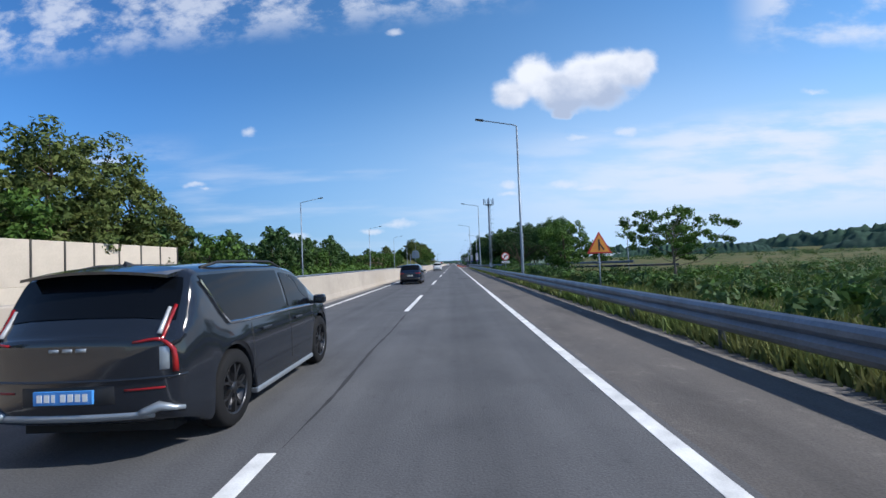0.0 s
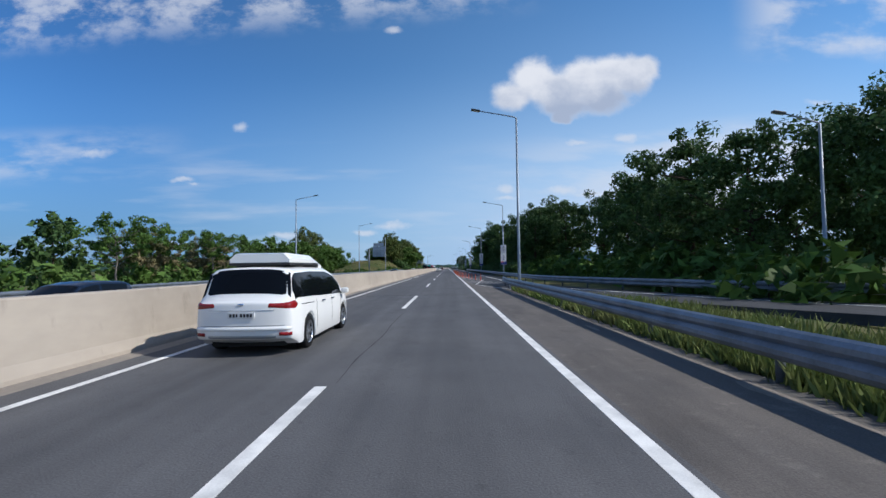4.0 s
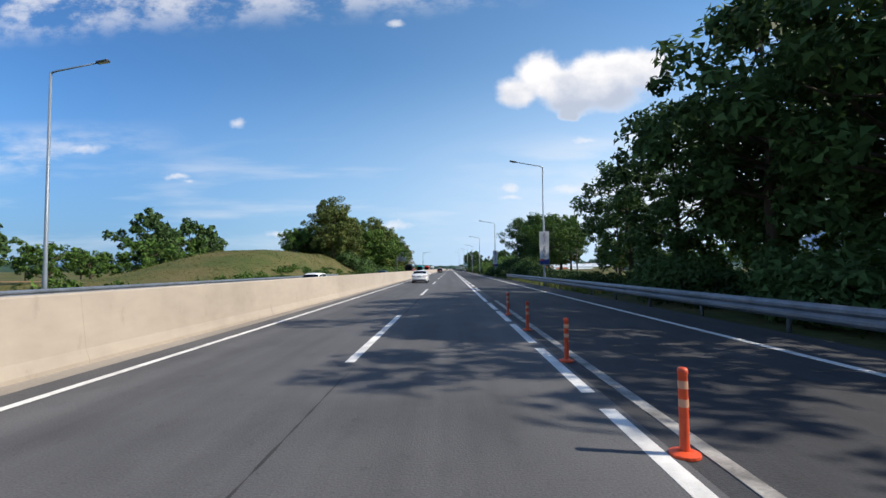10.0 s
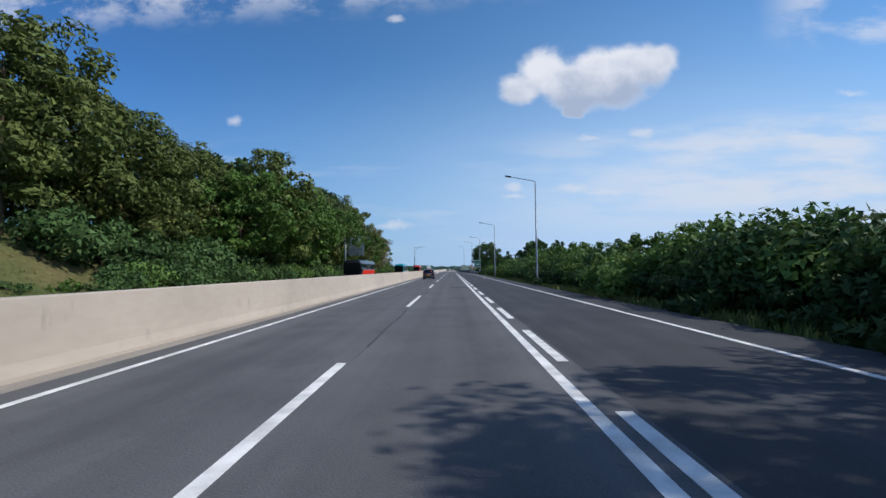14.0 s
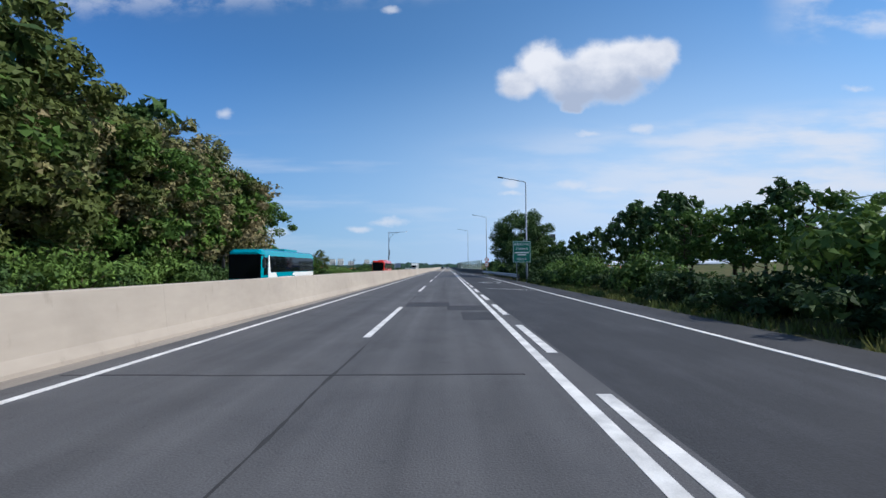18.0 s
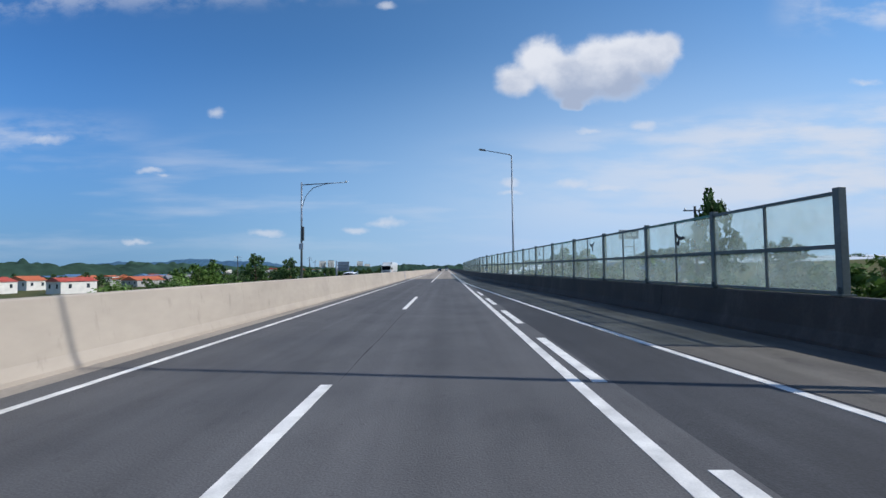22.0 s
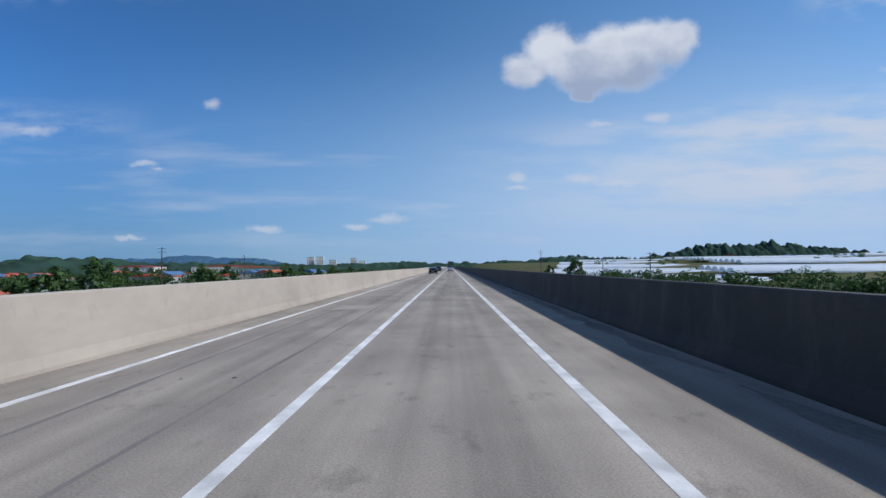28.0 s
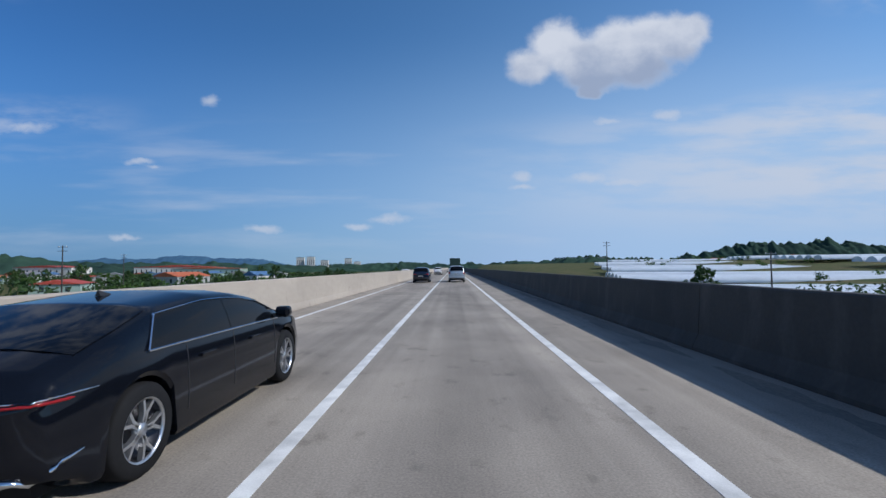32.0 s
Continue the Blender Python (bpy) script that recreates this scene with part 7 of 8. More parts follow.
house(-185, 1080, 24, 9, 7.5, 1.2, 2, 0, 8)
house(-290, 1060, 20, 10, 9, 1.5, 0, 3, 4)
for k in range(26):
    house(rr.uniform(300, 560), rr.uniform(1190, 1290), rr.uniform(4, 8), rr.uniform(4, 10), rr.uniform(3, 5), 1.5, rr.randrange(3), rr.choice((0, 1, 2, 2)), rr.uniform(-40, 40), 6)
house(250, 1180, 24, 10, 8, 1.2, 0, 2, -20)
house(210, 1500, 40, 14, 22, 0.8, 1, 2, -10)
for k in range(5):
    house(-330 + 26 * k + rr.uniform(-5, 5), 1700 + rr.uniform(0, 120), 8, 7, rr.uniform(22, 40), 0.6, 0, 2, 10)
# roadside works on the far side, white block with a rooftop board
house(-33, 500, 5.5, 4.0, 4.6, 0.3, 0, 2, 4, -1.6)
house(44, 268, 6, 16, 4.2, 2.2, 2, 1, 8, -1.0)
house(120, 720, 5.5, 9, 4.2, 2.6, 0, 0, 10, -5.0)
house(66, 352, 20, 8, 5.2, 2.2, 2, 4, 4, -2.0)
house(64, 652, 8, 10, 8.5, 0.6, 3, 2, 6)
house(90, 690, 9, 12, 7.0, 1.4, 0, 0, 10)
ob = thing("billboard", "pale roadside billboard on a steel frame", "billboard", at=pose(56, 640, -5.7))
part("board", Geo().bevel_box(-3.0, 3.0, -0.12, 0.12, 15.6, 18.4, 0.04), WALLS[1], ob)
for k in range(3):
    part("text_bar", Geo().box(-2.4 + 1.7 * k, -1.2 + 1.7 * k, -0.14, -0.118, 16.4, 17.6), SIGN_WHITE, ob)
for x in (-1.6, 1.6):
    part("post", Geo().tube([(x, 0.2, -0.4), (x, 0.2, 15.8)], [0.2, 0.16], 8), STEEL, ob)
part("cross_beam", Geo().box(-1.7, 1.7, 0.1, 0.3, 13.2, 13.4).box(-1.7, 1.7, 0.1, 0.3, 9.0, 9.2), STEEL, ob)
# poles on the plain
def utility_pole(x, y, z, h):
    ob = thing("utility_pole", "grey utility pole with cross arms", "utility pole", "utility poles", at=pose(x, y, z))
    part("pole", Geo().tube([(0, 0, -0.6), (0, 0, h)], [0.18, 0.11], 8), CONCRETE_SHADE_GREY, ob)
    for k in (0.4, 1.3):
        part("cross_arm", Geo().box(-1.1, 1.1, -0.05, 0.05, h - k - 0.06, h - k + 0.06), STEEL, ob)
    for x0 in (-0.95, 0.0, 0.95):
        part("insulator", Geo().lathe([(0.06, h - 0.34), (0.08, h - 0.2), (0.0, h - 0.1)], 8, "z", (x0, 0, 0)), SIGN_WHITE, ob)
for x, y, h in ((47, 878, 15), (62, 828, 10), (60, 780, 11), (-60, 700, 13), (-75, 760, 13), (-64, 640, 12), (-90, 840, 13), (-120, 900, 13), (24, 545, 13)):
    utility_pole(x, y, -5.7, h)
# mast with panels by the slip-in
ob = thing("light_mast", "floodlight mast with a dark head behind the trees", "mast", at=pose(24, 512, -1.5))
part("mast", Geo().tube([(0, 0, -0.5), (0, 0, 9.3)], [0.2, 0.13], 8), STEEL, ob)
part("head", Geo().bevel_box(-0.6, 0.6, -0.3, 0.3, 9.0, 10.4, 0.05), DARK_METAL, ob)

# low woods and scrub on the plain
for k in range(90):
    side = -1 if k % 2 else 1
    x = side * rr.uniform(30, 220)
    y = rr.uniform(600, 1250)
    if side > 0 and 45 < x and 760 < y:
        continue
    plant(rr.choice(("far_round", "far_dark")), x, y, rr.uniform(0.45, 0.8)) if k % 4 < 2 else heap(x, y, rr.uniform(1.0, 2.0))
heap_row(19, 640, 900, 3, 4, 1.9)
heap_row(33, 650, 900, 2.6, 3, 1.6)
heap_row(-28, 575, 790, 3.4, 4, 1.8)
row(["far_round", "far_dark"], -38, 590, 740, 9, 7, 0.66)
heap_row(-36, 742, 800, 2.6, 6, 2.2)
heap_row(-27, 742, 830, 2.5, 3, 2.0)
for k in range(55):
    x = -rr.uniform(60, 320)
    plant(rr.choice(("far_dark", "far_round", "far_dark")), x, rr.uniform(720, 1120), rr.uniform(0.45, 0.8))
# scrub field beside the first stretch: one tangled mass
for kind, n, lo, hi, leaf, m, seed, label in (("scrub", 1100, 0.35, 0.8, 0.11, LEAF_DARK, 301, "dense dark tangled scrub covering the field"), ("scrub_shoots", 520, 0.3, 0.6, 0.10, LEAF, 302, "fresh green shoots among the scrub"), ("scrub_dry", 200, 0.25, 0.5, 0.10, LEAF_OLIVE, 303, "yellowing weeds among the scrub")):
    cs, rad = [], []
    for k in range(n):
        x, y = 8.0 + 90 * rr.random() ** 1.7, rr.uniform(0, 104)
        if k % 3 == 0:
            x, y = rr.uniform(30, 260), rr.uniform(40, 330)
            if y > 110 and x < 40:
                continue
        if ramp_rail(y) - 7 < x < ramp_rail(y) + 0.8:
            continue
        q = rr.uniform(lo, hi) * (0.7 if x < 12 else 1.3)
        cs.append((x, y, ground_z(x, y) + q * rr.uniform(0.5, 1.2) + (0.25 if seed > 301 else 0.0)))
        rad.append(q * (1.25 if x < 60 else 2.2))
    part(kind, leaf_cloud(cs, rad, 120 if seed == 301 else 90, leaf * 1.3, seed, 0.7, True), m, kind="stuff", label=label)
# unbroken hedge before the greenhouses, and the dark growth round the houses on the other side
rh = random.Random(44)
for name, label, m, count, place in (
        ("field_hedge", "dense dark hedge along the edge of the fields", LEAF_DARK, 620, lambda: (52 + rh.uniform(-5, 5), rh.uniform(640, 800), rh.uniform(0.3, 5.0), rh.uniform(1.1, 1.8))),
        ("field_hedge_low", "lower green growth before the hedge", LEAF, 360, lambda: (42 + rh.uniform(-6, 4), rh.uniform(640, 790), rh.uniform(0.2, 2.6), rh.uniform(0.9, 1.5))),
        ("village_growth", "dark trees and bushes between the houses", LEAF_DEEP, 1500, lambda: (-rh.uniform(48, 330), rh.uniform(730, 1180), rh.uniform(0.2, 3.6), rh.uniform(1.6, 3.0)))):
    cs, rad = [], []
    for k in range(count):
        x, y, z, q = place()
        cs.append((x, y, ground_z(x, y) + z))
        rad.append(q)
    part(name, leaf_cloud(cs, rad, 36, 0.36 if m is not LEAF_DEEP else 0.6, 320 + len(name), 0.8, True), m, kind="stuff", label=label)
part("plain_scrub", leaf_cloud([h[:3] for h in HEAPS], [h[3] for h in HEAPS], 44, 0.34, 311, 0.75, True), LEAF, kind="stuff", label="green hedges and scrub scattered over the plain")

# ---- grass and weeds on the verges and the bank ----
def tufts(name, label, spots, height, material, seed, blades=5):
    """Loose blades round many spots, one mesh."""
    r = np.random.default_rng(seed)
    p = np.repeat(np.asarray(spots, float), blades, axis=0)
    n = len(p)
    p[:, :2] += r.normal(scale=0.10, size=(n, 2))
    h = height * r.uniform(0.45, 1.25, n)
    a = r.uniform(0, 6.283, n)
    w = np.stack([np.cos(a), np.sin(a), 0 * a], 1) * (height * 0.07 + 0.012)
    tip = np.stack([r.normal(scale=0.35, size=n) * h, r.normal(scale=0.35, size=n) * h, h], 1)
    p[:, 2] -= 0.03
    v = np.stack([p - w, p + w, p + tip * 0.55 + w * 0.7, p + tip], 1).reshape(-1, 3)
    g = Geo()
    g.v = v.tolist()
    g.f = np.arange(len(v)).reshape(-1, 4).tolist()
    return part(name, g, material, kind="stuff", label=label)


def spots(n, x0, x1, y0, y1, seed, keep=None, z=None):
    r = random.Random(seed)
    out = []
    while len(out) < n:
        x, y = x0 + (x1 - x0) * r.random(), r.uniform(y0, y1)
        if keep is None or keep(x, y):
            out.append((x, y, ground_z(x, y) if z is None else z))
    return out


off_slip = lambda x, y: x < ramp_rail(y) - 6.7 or x > ramp_rail(y) + 0.3
tufts("verge_grass", "tall weeds and grass behind the guardrail", spots(6500, 5.4, 9.5, -4, 139, 1, off_slip), 0.42, GRASS, 2)
tufts("rail_weeds", "dense weeds growing under and behind the guardrail", spots(9000, 4.62, 5.2, -4, 134, 3, z=-0.05), 0.36, GRASS, 4)
tufts("bank_grass", "dry grass on the bank beyond the far carriageway", spots(11000, -52, -21.6, 268, 372, 5), 0.20, HAY, 6)
tufts("slip_weeds", "weeds along the foot of the hedge", spots(5000, 8.7, 11.0, 262, 470, 7), 0.35, GRASS, 8, 4)
tufts("far_verge_weeds", "weeds beyond the far guardrail", spots(5200, -23.5, -20.9, 40, 350, 9), 0.6, HAY, 10, 4)
tufts("field_grass", "rough growth between the shrubs of the field", spots(5000, 9.5, 60, 2, 100, 11, off_slip), 0.7, GRASS, 12, 4)

# ---- cracks, tyre marks and stains ----
CRACK = mat("crack_filler", (0.032, 0.032, 0.034), 0.9, var=0.2, scale=3, fine=40)
MARK = mat("tyre_mark", (0.15, 0.137, 0.124), 0.85, var=0.15, scale=1.2, fine=30, col2=(0.21, 0.19, 0.17), stretch=(2, 0.3, 1))
STAIN = mat("wall_stain", (0.17, 0.14, 0.115), 0.9, var=0.25, scale=5, fine=40, col2=(0.34, 0.285, 0.23))


def ribbon(name, xc, y0, y1, half, material, label, seed, z=0.0025, step=0.5, wander=0.05):
    """A thin ragged strip lying along the road."""
    r = random.Random(seed)
    g, y, n = Geo(), y0, 0
    while y <= y1:
        x = xc + wander * noise.noise((y * 0.35, seed, 0)) * 2
        k = half * r.uniform(0.35, 1.3) * min(1, (y - y0) / 2 + 0.1, (y1 - y) / 2 + 0.1)
        g.v += [(x - k, y, z), (x + k, y, z)]
        if n:
            g.f.append((2 * n - 2, 2 * n - 1, 2 * n + 1, 2 * n))
        y, n = y + step * r.uniform(0.6, 1.4), n + 1
    return part(name, g, material, kind="structure", label=label)


for k in range(28):
    ribbon("lane_crack", -1.69 + 0.03 * (k % 3), 20 * k + 8.1, 20 * k + 19.9, 0.016 if k % 4 else 0.03, CRACK, "dark sealed crack between the lanes", k, 0.0022, 0.3, 0.03)
for x, y0, y1, h in ((-0.40, 669, 689, 0.07), (-0.22, 672, 688, 0.06), (-0.52, 668, 684, 0.04), (-0.92, 690, 716, 0.025), (-0.80, 692, 716, 0.02), (-1.28, 690, 708, 0.03), (-1.16, 692, 708, 0.02), (0.42, 676, 712, 0.03), (0.50, 676, 712, 0.02), (-0.2, 600, 612, 0.05), (-4.4, 640, 668, 0.05), (-2.9, 632, 664, 0.04)):
    ribbon("tyre_mark", x, y0, y1, h, MARK, "faint dark tyre mark on the bridge deck", int(y0), 0.002 + 0.0004 * (int(y0) % 7), 0.8, 0.02)
for y in (416.3, 233.0, 128.5):
    g = Geo()
    g.sweep([(-0.03, 0), (-0.03, -0.01), (0.03, -0.01), (0.03, 0)], [(-5.9 + 0.6 * i, y + 0.06 * noise.noise((i * 0.7, y, 0)), 0.0026) for i in range(13)])
    part("cross_crack", g, CRACK, kind="structure", label="dark sealed seam across the carriageway")
DUST = mat("road_dust", (0.125, 0.112, 0.098), 0.95, var=0.25, scale=0.9, fine=25, col2=(0.07, 0.066, 0.064), stretch=(1, 0.4, 1))
DUST_PALE = mat("pale_road_dust", (0.24, 0.20, 0.16), 0.95, var=0.25, scale=0.9, fine=25, col2=(0.16, 0.14, 0.12), stretch=(1, 0.4, 1))
for y0 in range(508, 570, 8):
    xm = par_x(y0 + 4) - 0.62
    ribbon("dust_strip", xm, y0 + 0.1, y0 + 7.9, 0.16, DUST, "dusty strip along the foot of the parapet", y0, -0.0055, 0.35, 0.10)
for y0 in range(578, 770, 24):
    ribbon("dust_strip", 4.02, y0 + 0.2, y0 + 23.8, 0.22, DUST_PALE, "dusty strip along the foot of the parapet", y0, 0.003, 0.4, 0.12)
for y0 in range(-6, 126, 12):
    ribbon("gutter_dust", 4.16, y0 + 0.1, y0 + 11.9, 0.09, DUST_PALE, "pale grit along the shoulder edge", y0 + 999, -0.0015, 0.3, 0.06)
rs = random.Random(21)
for k in range(46):
    y, x = -2 + 2.9 * k + rs.uniform(-1, 1), rs.uniform(3.75, 4.2)
    a, b = rs.uniform(0.05, 0.12), rs.uniform(0.2, 0.8)
    part("mortar_scrap", Geo().poly([(x + a * math.cos(q) * rs.uniform(0.6, 1.2), y + b * math.sin(q) * rs.uniform(0.6, 1.2), 0.001) for q in np.linspace(0, 5.6, 9)]), DUST_PALE, kind="structure", label="pale scrap of mortar on the shoulder")
for k in range(45):
    x, y = rs.uniform(-5, 1.5), rs.uniform(574, 800)
    a, b = rs.uniform(0.015, 0.05), rs.uniform(0.02, 0.08)
    part("oil_spot", Geo().poly([(x + a * math.cos(q) * rs.uniform(0.6, 1.2), y + b * math.sin(q) * rs.uniform(0.6, 1.2), 0.0052) for q in np.linspace(0, 5.6, 9)]), CRACK, kind="structure", label="small dark spot on the bridge deck")
for y, z, a, b in ((216.2, 0.72, 0.10, 0.17), (219.3, 0.75, 0.16, 0.14), (214.1, 0.6, 0.05, 0.10), (264, 0.7, 0.12, 0.09), (300, 0.55, 0.05, 0.16), (305, 0.7, 0.07, 0.12), (376, 0.85, 0.08, 0.14), (418, 0.6, 0.08, 0.18),
                   (441.5, 0.65, 0.05, 0.2), (443.5, 0.6, 0.05, 0.2), (492, 0.78, 0.14, 0.10), (492.2, 0.5, 0.08, 0.06), (541, 0.55, 0.12, 0.10), (590, 0.8, 0.12, 0.08), (630, 0.85, 0.06, 0.14), (676, 0.8, 0.16, 0.13), (754, 0.9, 0.14, 0.12), (754.3, 0.62, 0.1, 0.08), (69, 0.8, 0.2, 0.12), (96, 0.6, 0.25, 0.3)):
    x = BARRIER - 0.16 + 0.004
    pts = []
    for q in np.linspace(0, 5.7, 10):
        zz = z + b * math.sin(q) * rs.uniform(0.6, 1.2)
        pts.append((BARRIER - 0.13 - 0.06 * (zz - 0.32) / 0.92 + 0.005, y + a * math.cos(q) * rs.uniform(0.5, 1.2), zz))
    part("wall_stain", Geo().poly(pts), STAIN, wall, "dark scuff on the pale wall")
marks("deck_patch", [(-1.62, -0.62, 578.0, 579.9), (0.2, 1.2, 640, 642.5), (-4.6, -3.2, 661, 663)], mat("deck_mortar", (0.36, 0.32, 0.26), 0.85, var=0.1, scale=1.2, fine=30), "pale mortar repair on the bridge deck", 0.0035)
# patch of bare orange soil beyond the far side
ribbon("soil_patch", -38, 246, 268, 7, SOIL, "bare orange soil heap beyond the verge", 99, 0.9, 2.0, 1.5)

# ---- sky backdrop: clouds and horizon haze on a far curved sheet ahead ----
SKY_R, SKY_Y = 4300.0, 364.0
g = Geo()
na, ne = 48, 24
for j in range(ne + 1):
    e = radians(-1.2 + 56 * j / ne)
    for i in range(na + 1):
        a = radians(-68 + 136 * i / na)
        g.v.append((SKY_R * math.cos(e) * math.sin(a), SKY_R * math.cos(e) * math.cos(a), SKY_R * math.sin(e)))
g.f = [(j * (na + 1) + i, j * (na + 1) + i + 1, (j + 1) * (na + 1) + i + 1, (j + 1) * (na + 1) + i) for j in range(ne) for i in range(na)]
CLOUD = bpy.data.materials.new("cloud_sheet")
CLOUD.use_nodes = True
cn, cl = CLOUD.node_tree.nodes, CLOUD.node_tree.links
cn.remove(cn["Principled BSDF"])


def node(kind, **inputs):
    n = cn.new("ShaderNode" + kind)
    for k, v in inputs.items():
        n.inputs[int(k[1:])].default_value = v
    return n


def math_node(op, a, b=None, c=None):
    n = cn.new("ShaderNodeMath")
    n.operation = op
    for i, v in enumerate((a, b, c)):
        if v is None:
            continue
        if isinstance(v, (int, float)):
            n.inputs[i].default_value = v
        else:
            cl.new(v, n.inputs[i])
    return n.outputs[0]


def ramp_node(v, a, b, lo=0.0, hi=1.0):
    n = cn.new("ShaderNodeMapRange")
    n.interpolation_type = "SMOOTHSTEP"
    cl.new(v, n.inputs[0])
    for i, x in enumerate((a, b, lo, hi)):
        n.inputs[i + 1].default_value = x
    return n.outputs[0]


tc = cn.new("ShaderNodeTexCoord")
sep = cn.new("ShaderNodeSeparateXYZ")
cl.new(tc.outputs["Object"], sep.inputs[0])
U, V = math_node("DIVIDE", sep.outputs[0], sep.outputs[1]), math_node("DIVIDE", sep.outputs[2], sep.outputs[1])
comb = cn.new("ShaderNodeCombineXYZ")
cl.new(U, comb.inputs[0])
cl.new(V, comb.inputs[1])
UV = comb.outputs[0]
# frayed edges: the plan of the clouds is warped by noise at two sizes
WARPED = UV
for size, much in ((9.0, 0.035), (26.0, 0.03)):
    wn_ = cn.new("ShaderNodeTexNoise")
    wn_.inputs["Scale"].default_value, wn_.inputs["Detail"].default_value = size, 5
    cl.new(UV, wn_.inputs["Vector"])
    off = cn.new("ShaderNodeVectorMath")
    off.operation = "MULTIPLY_ADD"
    cl.new(wn_.outputs["Color"], off.inputs[0])
    off.inputs[1].default_value, off.inputs[2].default_value = (much, much * 0.7, 0), (-much / 2, -much * 0.35, 0)
    ad = cn.new("ShaderNodeVectorMath")
    cl.new(WARPED, ad.inputs[0])
    cl.new(off.outputs[0], ad.inputs[1])
    WARPED = ad.outputs[0]


def fbm(scale, stretch, detail, rough=0.55, shift=0.0):
    mp = cn.new("ShaderNodeMapping")
    mp.inputs["Scale"].default_value = stretch
    mp.inputs["Location"].default_value = (shift, shift * 0.7, shift)
    cl.new(UV, mp.inputs[0])
    n = cn.new("ShaderNodeTexNoise")
    n.inputs["Scale"].default_value, n.inputs["Detail"].default_value, n.inputs["Roughness"].default_value = scale, detail, rough
    cl.new(mp.outputs[0], n.inputs["Vector"])
    return n.outputs[0]


def blobs(rows):
    """Distance to the nearest of some ellipses: (u, v, half width, half height)."""
    best = None
    for u, v, a, b in rows:
        m = cn.new("ShaderNodeVectorMath")
        m.operation = "MULTIPLY_ADD"
        cl.new(WARPED, m.inputs[0])
        m.inputs[1].default_value, m.inputs[2].default_value = (1 / a, 1 / b, 0), (-u / a, -v / b, 0)
        l_ = cn.new("ShaderNodeVectorMath")
        l_.operation = "LENGTH"
        cl.new(m.outputs[0], l_.inputs[0])
        best = l_.outputs["Value"] if best is None else math_node("SMOOTH_MIN", best, l_.outputs["Value"], 0.25)
    return best


# heaped clouds
heap = blobs([(0.221, 0.447, 0.062, 0.050), (0.161, 0.408, 0.052, 0.034), (0.271, 0.425, 0.085, 0.050), (0.351, 0.440, 0.085, 0.058), (0.421, 0.456, 0.075, 0.052), (0.476, 0.470, 0.046, 0.036),
              (0.376, 0.400, 0.070, 0.040), (0.274, 0.356, 0.024, 0.016), (0.286, 0.385, 0.06, 0.03)])
small = blobs([(-0.4886, 0.346, 0.026, 0.015), (0.425, 0.300, 0.045, 0.016), (-0.122, 0.578, 0.026, 0.014), (0.137, 0.182, 0.028, 0.016), (0.14, 0.160, 0.04, 0.010), (0.275, 0.178, 0.055, 0.018),
               (0.35, 0.168, 0.10, 0.015), (-0.387, 0.080, 0.055, 0.014), (-0.632, 0.218, 0.045, 0.010), (-0.60, 0.208, 0.03, 0.008), (-0.86, 0.292, 0.075, 0.017), (0.32, 0.29, 0.05, 0.012), (0.90, 0.385, 0.05, 0.012),
               (-0.13, 0.10, 0.06, 0.012), (-0.19, 0.086, 0.04, 0.010), (-0.66, 0.065, 0.05, 0.008)])
heap_a = ramp_node(math_node("MULTIPLY_ADD", fbm(12, (1, 1, 1), 8, 0.62), 0.95, math_node("SUBTRACT", 0.55, heap)), -0.22, 0.42, 0.0, 0.95)
small_a = ramp_node(math_node("MULTIPLY_ADD", fbm(16, (1, 1.6, 1), 7, 0.62, 3.0), 1.5, math_node("SUBTRACT", 0.15, small)), -0.10, 0.85, 0.0, 0.62)
# thin sheets low on the right, wisps on the left and a broken field overhead
band_r = math_node("MULTIPLY", ramp_node(U, -0.15, 0.75), math_node("MULTIPLY", ramp_node(V, 0.03, 0.17), ramp_node(math_node("MULTIPLY_ADD", U, -0.08, V), 0.31, 0.23)))
sheet = math_node("MULTIPLY", ramp_node(fbm(3.2, (1, 4.5, 1), 6, 0.55, 5.0), 0.36, 0.60), math_node("MULTIPLY", band_r, 0.75))
band_l = math_node("MULTIPLY", ramp_node(U, -0.55, -0.95), math_node("MULTIPLY", ramp_node(V, 0.20, 0.27), ramp_node(V, 0.37, 0.29)))
wisp = math_node("MULTIPLY", ramp_node(fbm(4, (1, 3, 1), 5, 0.55, 9.0), 0.42, 0.62), math_node("MULTIPLY", band_l, 0.5))
over_m = math_node("MULTIPLY", ramp_node(math_node("MULTIPLY_ADD", U, -0.05, V), 0.575, 0.68), ramp_node(U, 0.30, -0.05))
over = math_node("MULTIPLY", ramp_node(fbm(8.5, (1, 1.7, 1), 8, 0.62, 1.3), 0.40, 0.64), math_node("MULTIPLY", over_m, 0.62))
streak = math_node("MULTIPLY", ramp_node(fbm(2.4, (1, 7, 1), 5, 0.5, 7.0), 0.5, 0.75), math_node("MULTIPLY", math_node("MULTIPLY", ramp_node(V, 0.0, 0.1), ramp_node(V, 0.34, 0.2)), 0.35))
corner = math_node("MULTIPLY", ramp_node(fbm(5, (1, 2, 1), 6, 0.55, 11.0), 0.4, 0.65), math_node("MULTIPLY", math_node("MULTIPLY", ramp_node(U, 0.68, 0.85), ramp_node(V, 0.47, 0.54)), 0.7))
alpha = heap_a
for a in (small_a, sheet, wisp, over, streak, corner):
    alpha = math_node("MAXIMUM", alpha, a)
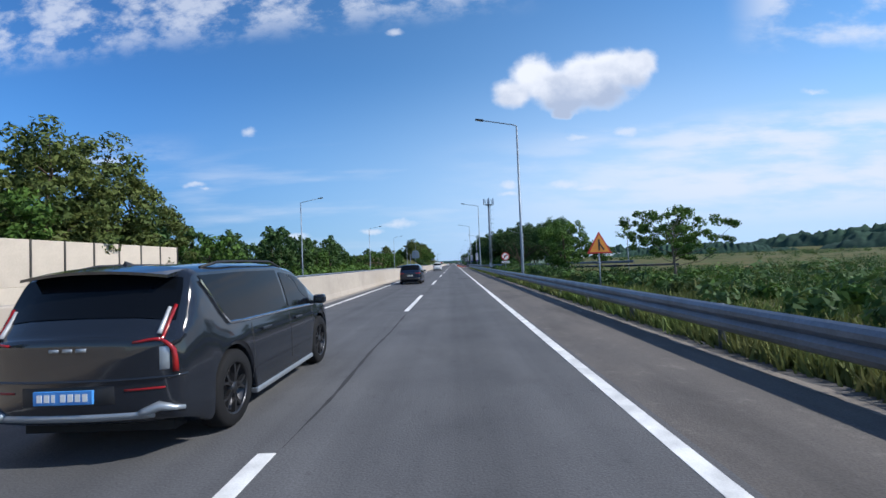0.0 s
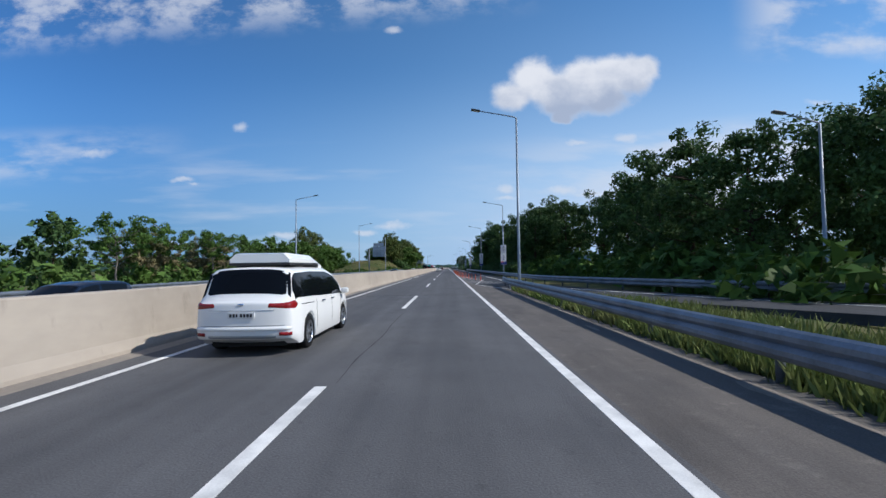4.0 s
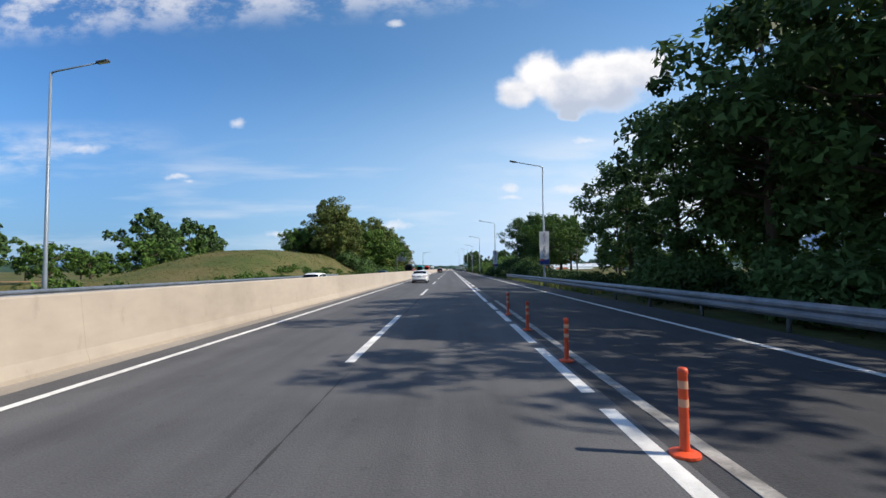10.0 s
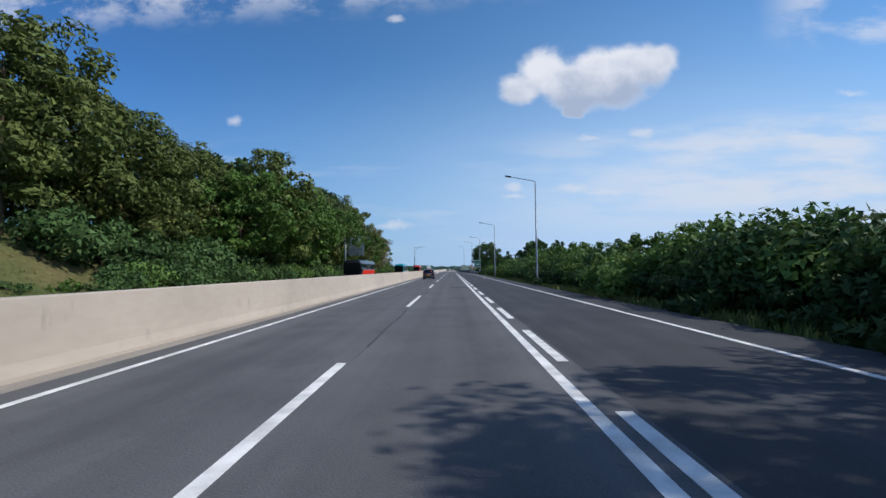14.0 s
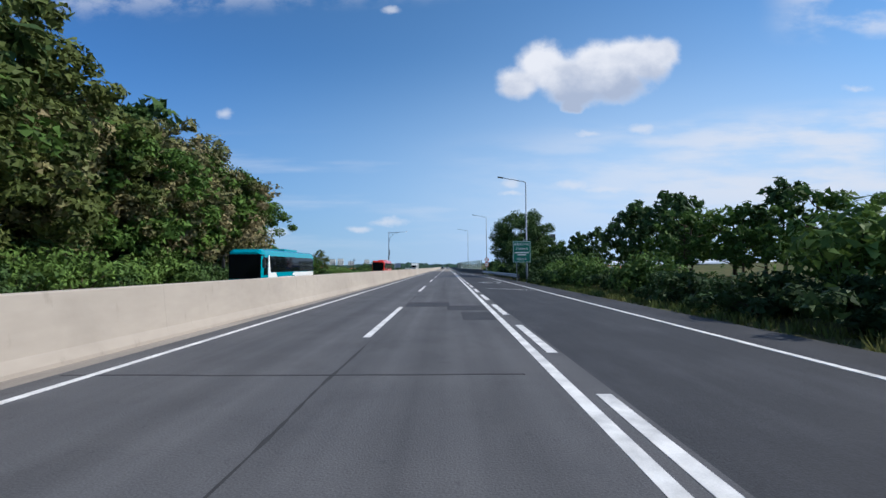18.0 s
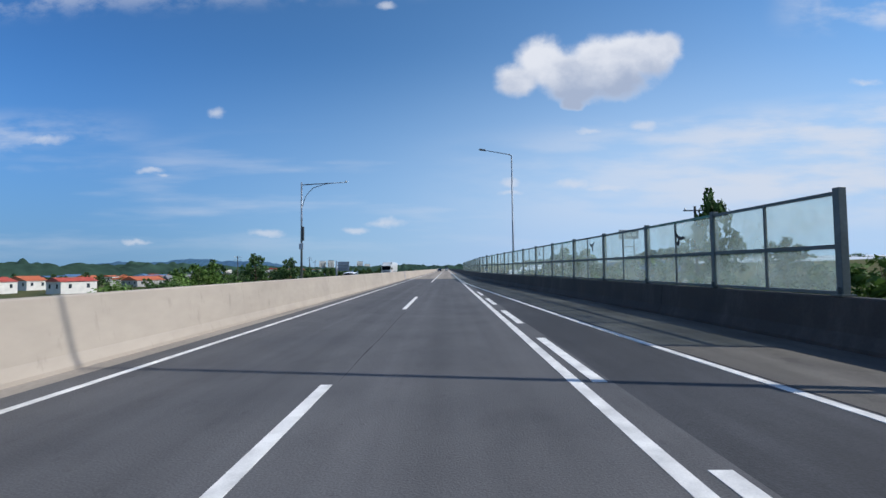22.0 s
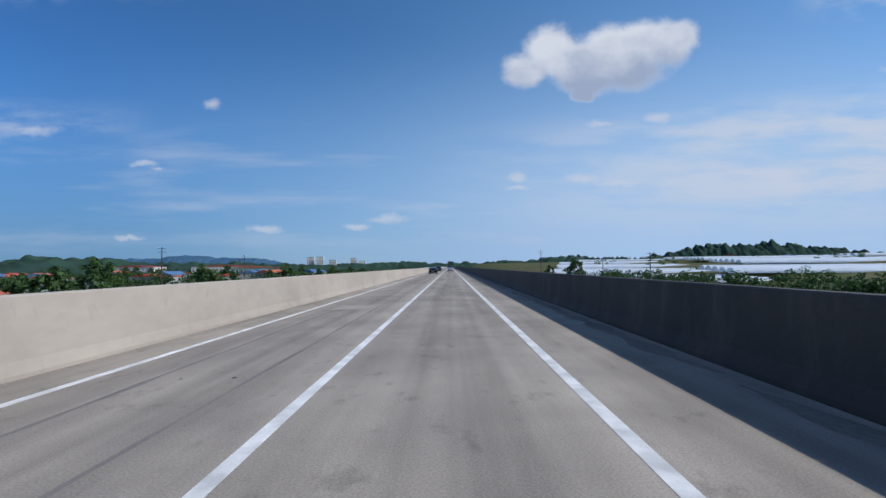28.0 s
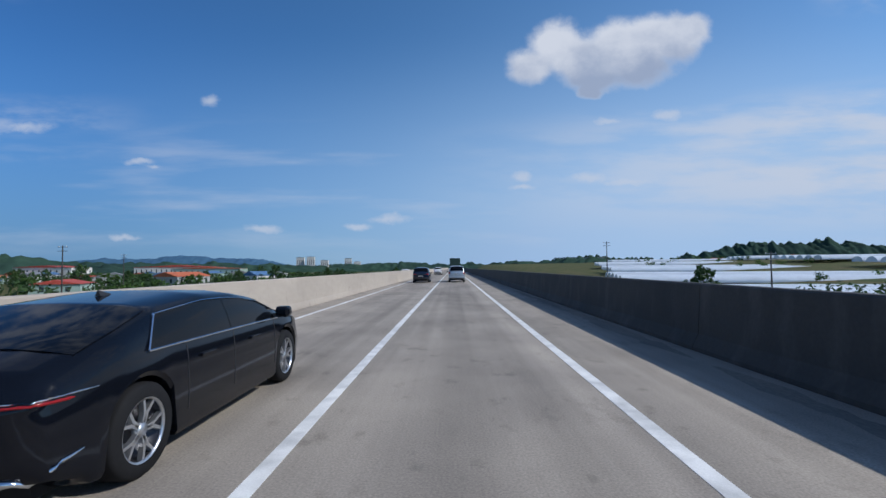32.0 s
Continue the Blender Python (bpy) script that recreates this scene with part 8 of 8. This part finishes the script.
# heaped clouds: bright tops, lilac-grey undersides
low = math_node("MULTIPLY_ADD", U, -0.20, V)
shade = ramp_node(math_node("MULTIPLY_ADD", fbm(8, (1, 1.2, 1), 6, 0.55, 4.0), 0.20, low), 0.415, 0.515)
tone = node("Mix")
tone.data_type = "RGBA"
tone.inputs[6].default_value, tone.inputs[7].default_value = (0.46, 0.53, 0.68, 1), (0.97, 0.97, 1.0, 1)
thin = math_node("MULTIPLY", math_node("SUBTRACT", 1.0, heap_a), 0.75)
cl.new(math_node("MULTIPLY_ADD", shade, heap_a, thin), tone.inputs[0])
em = cn.new("ShaderNodeEmission")
cl.new(tone.outputs[2], em.inputs[0])
em.inputs[1].default_value = 0.84
# pale air near the horizon
hz = cn.new("ShaderNodeEmission")
hz.inputs[1].default_value = 0.97
air = node("Mix")
air.data_type = "RGBA"
air.inputs[6].default_value, air.inputs[7].default_value = (0.15, 0.28, 0.50, 1), (0.47, 0.64, 0.86, 1)
cl.new(ramp_node(U, -0.85, 0.45), air.inputs[0])
cl.new(air.outputs[2], hz.inputs[0])
clear = cn.new("ShaderNodeBsdfTransparent")
tint = node("Mix")
tint.data_type = "RGBA"
tint.inputs[6].default_value, tint.inputs[7].default_value = (0.40, 0.66, 0.86, 1), (0.66, 0.92, 1.0, 1)
cl.new(ramp_node(U, -0.95, 0.1), tint.inputs[0])
cl.new(tint.outputs[2], clear.inputs[0])
m1, m2 = cn.new("ShaderNodeMixShader"), cn.new("ShaderNodeMixShader")
cl.new(math_node("ADD", math_node("MULTIPLY", ramp_node(V, 0.50, -0.02), math_node("MULTIPLY_ADD", ramp_node(U, -0.9, 0.3), -0.05, 0.85)), math_node("MULTIPLY", math_node("MULTIPLY", ramp_node(V, 0.75, 0.1), ramp_node(U, -0.4, 0.8)), 0.6)), m1.inputs[0])
cl.new(clear.outputs[0], m1.inputs[1])
cl.new(hz.outputs[0], m1.inputs[2])
cl.new(alpha, m2.inputs[0])
cl.new(m1.outputs[0], m2.inputs[1])
cl.new(em.outputs[0], m2.inputs[2])
cl.new(m2.outputs[0], cn["Material Output"].inputs[0])
part("backdrop", g, CLOUD, kind="structure", label="summer sky with scattered white clouds", smooth=True, at=pose(0, SKY_Y, 0))
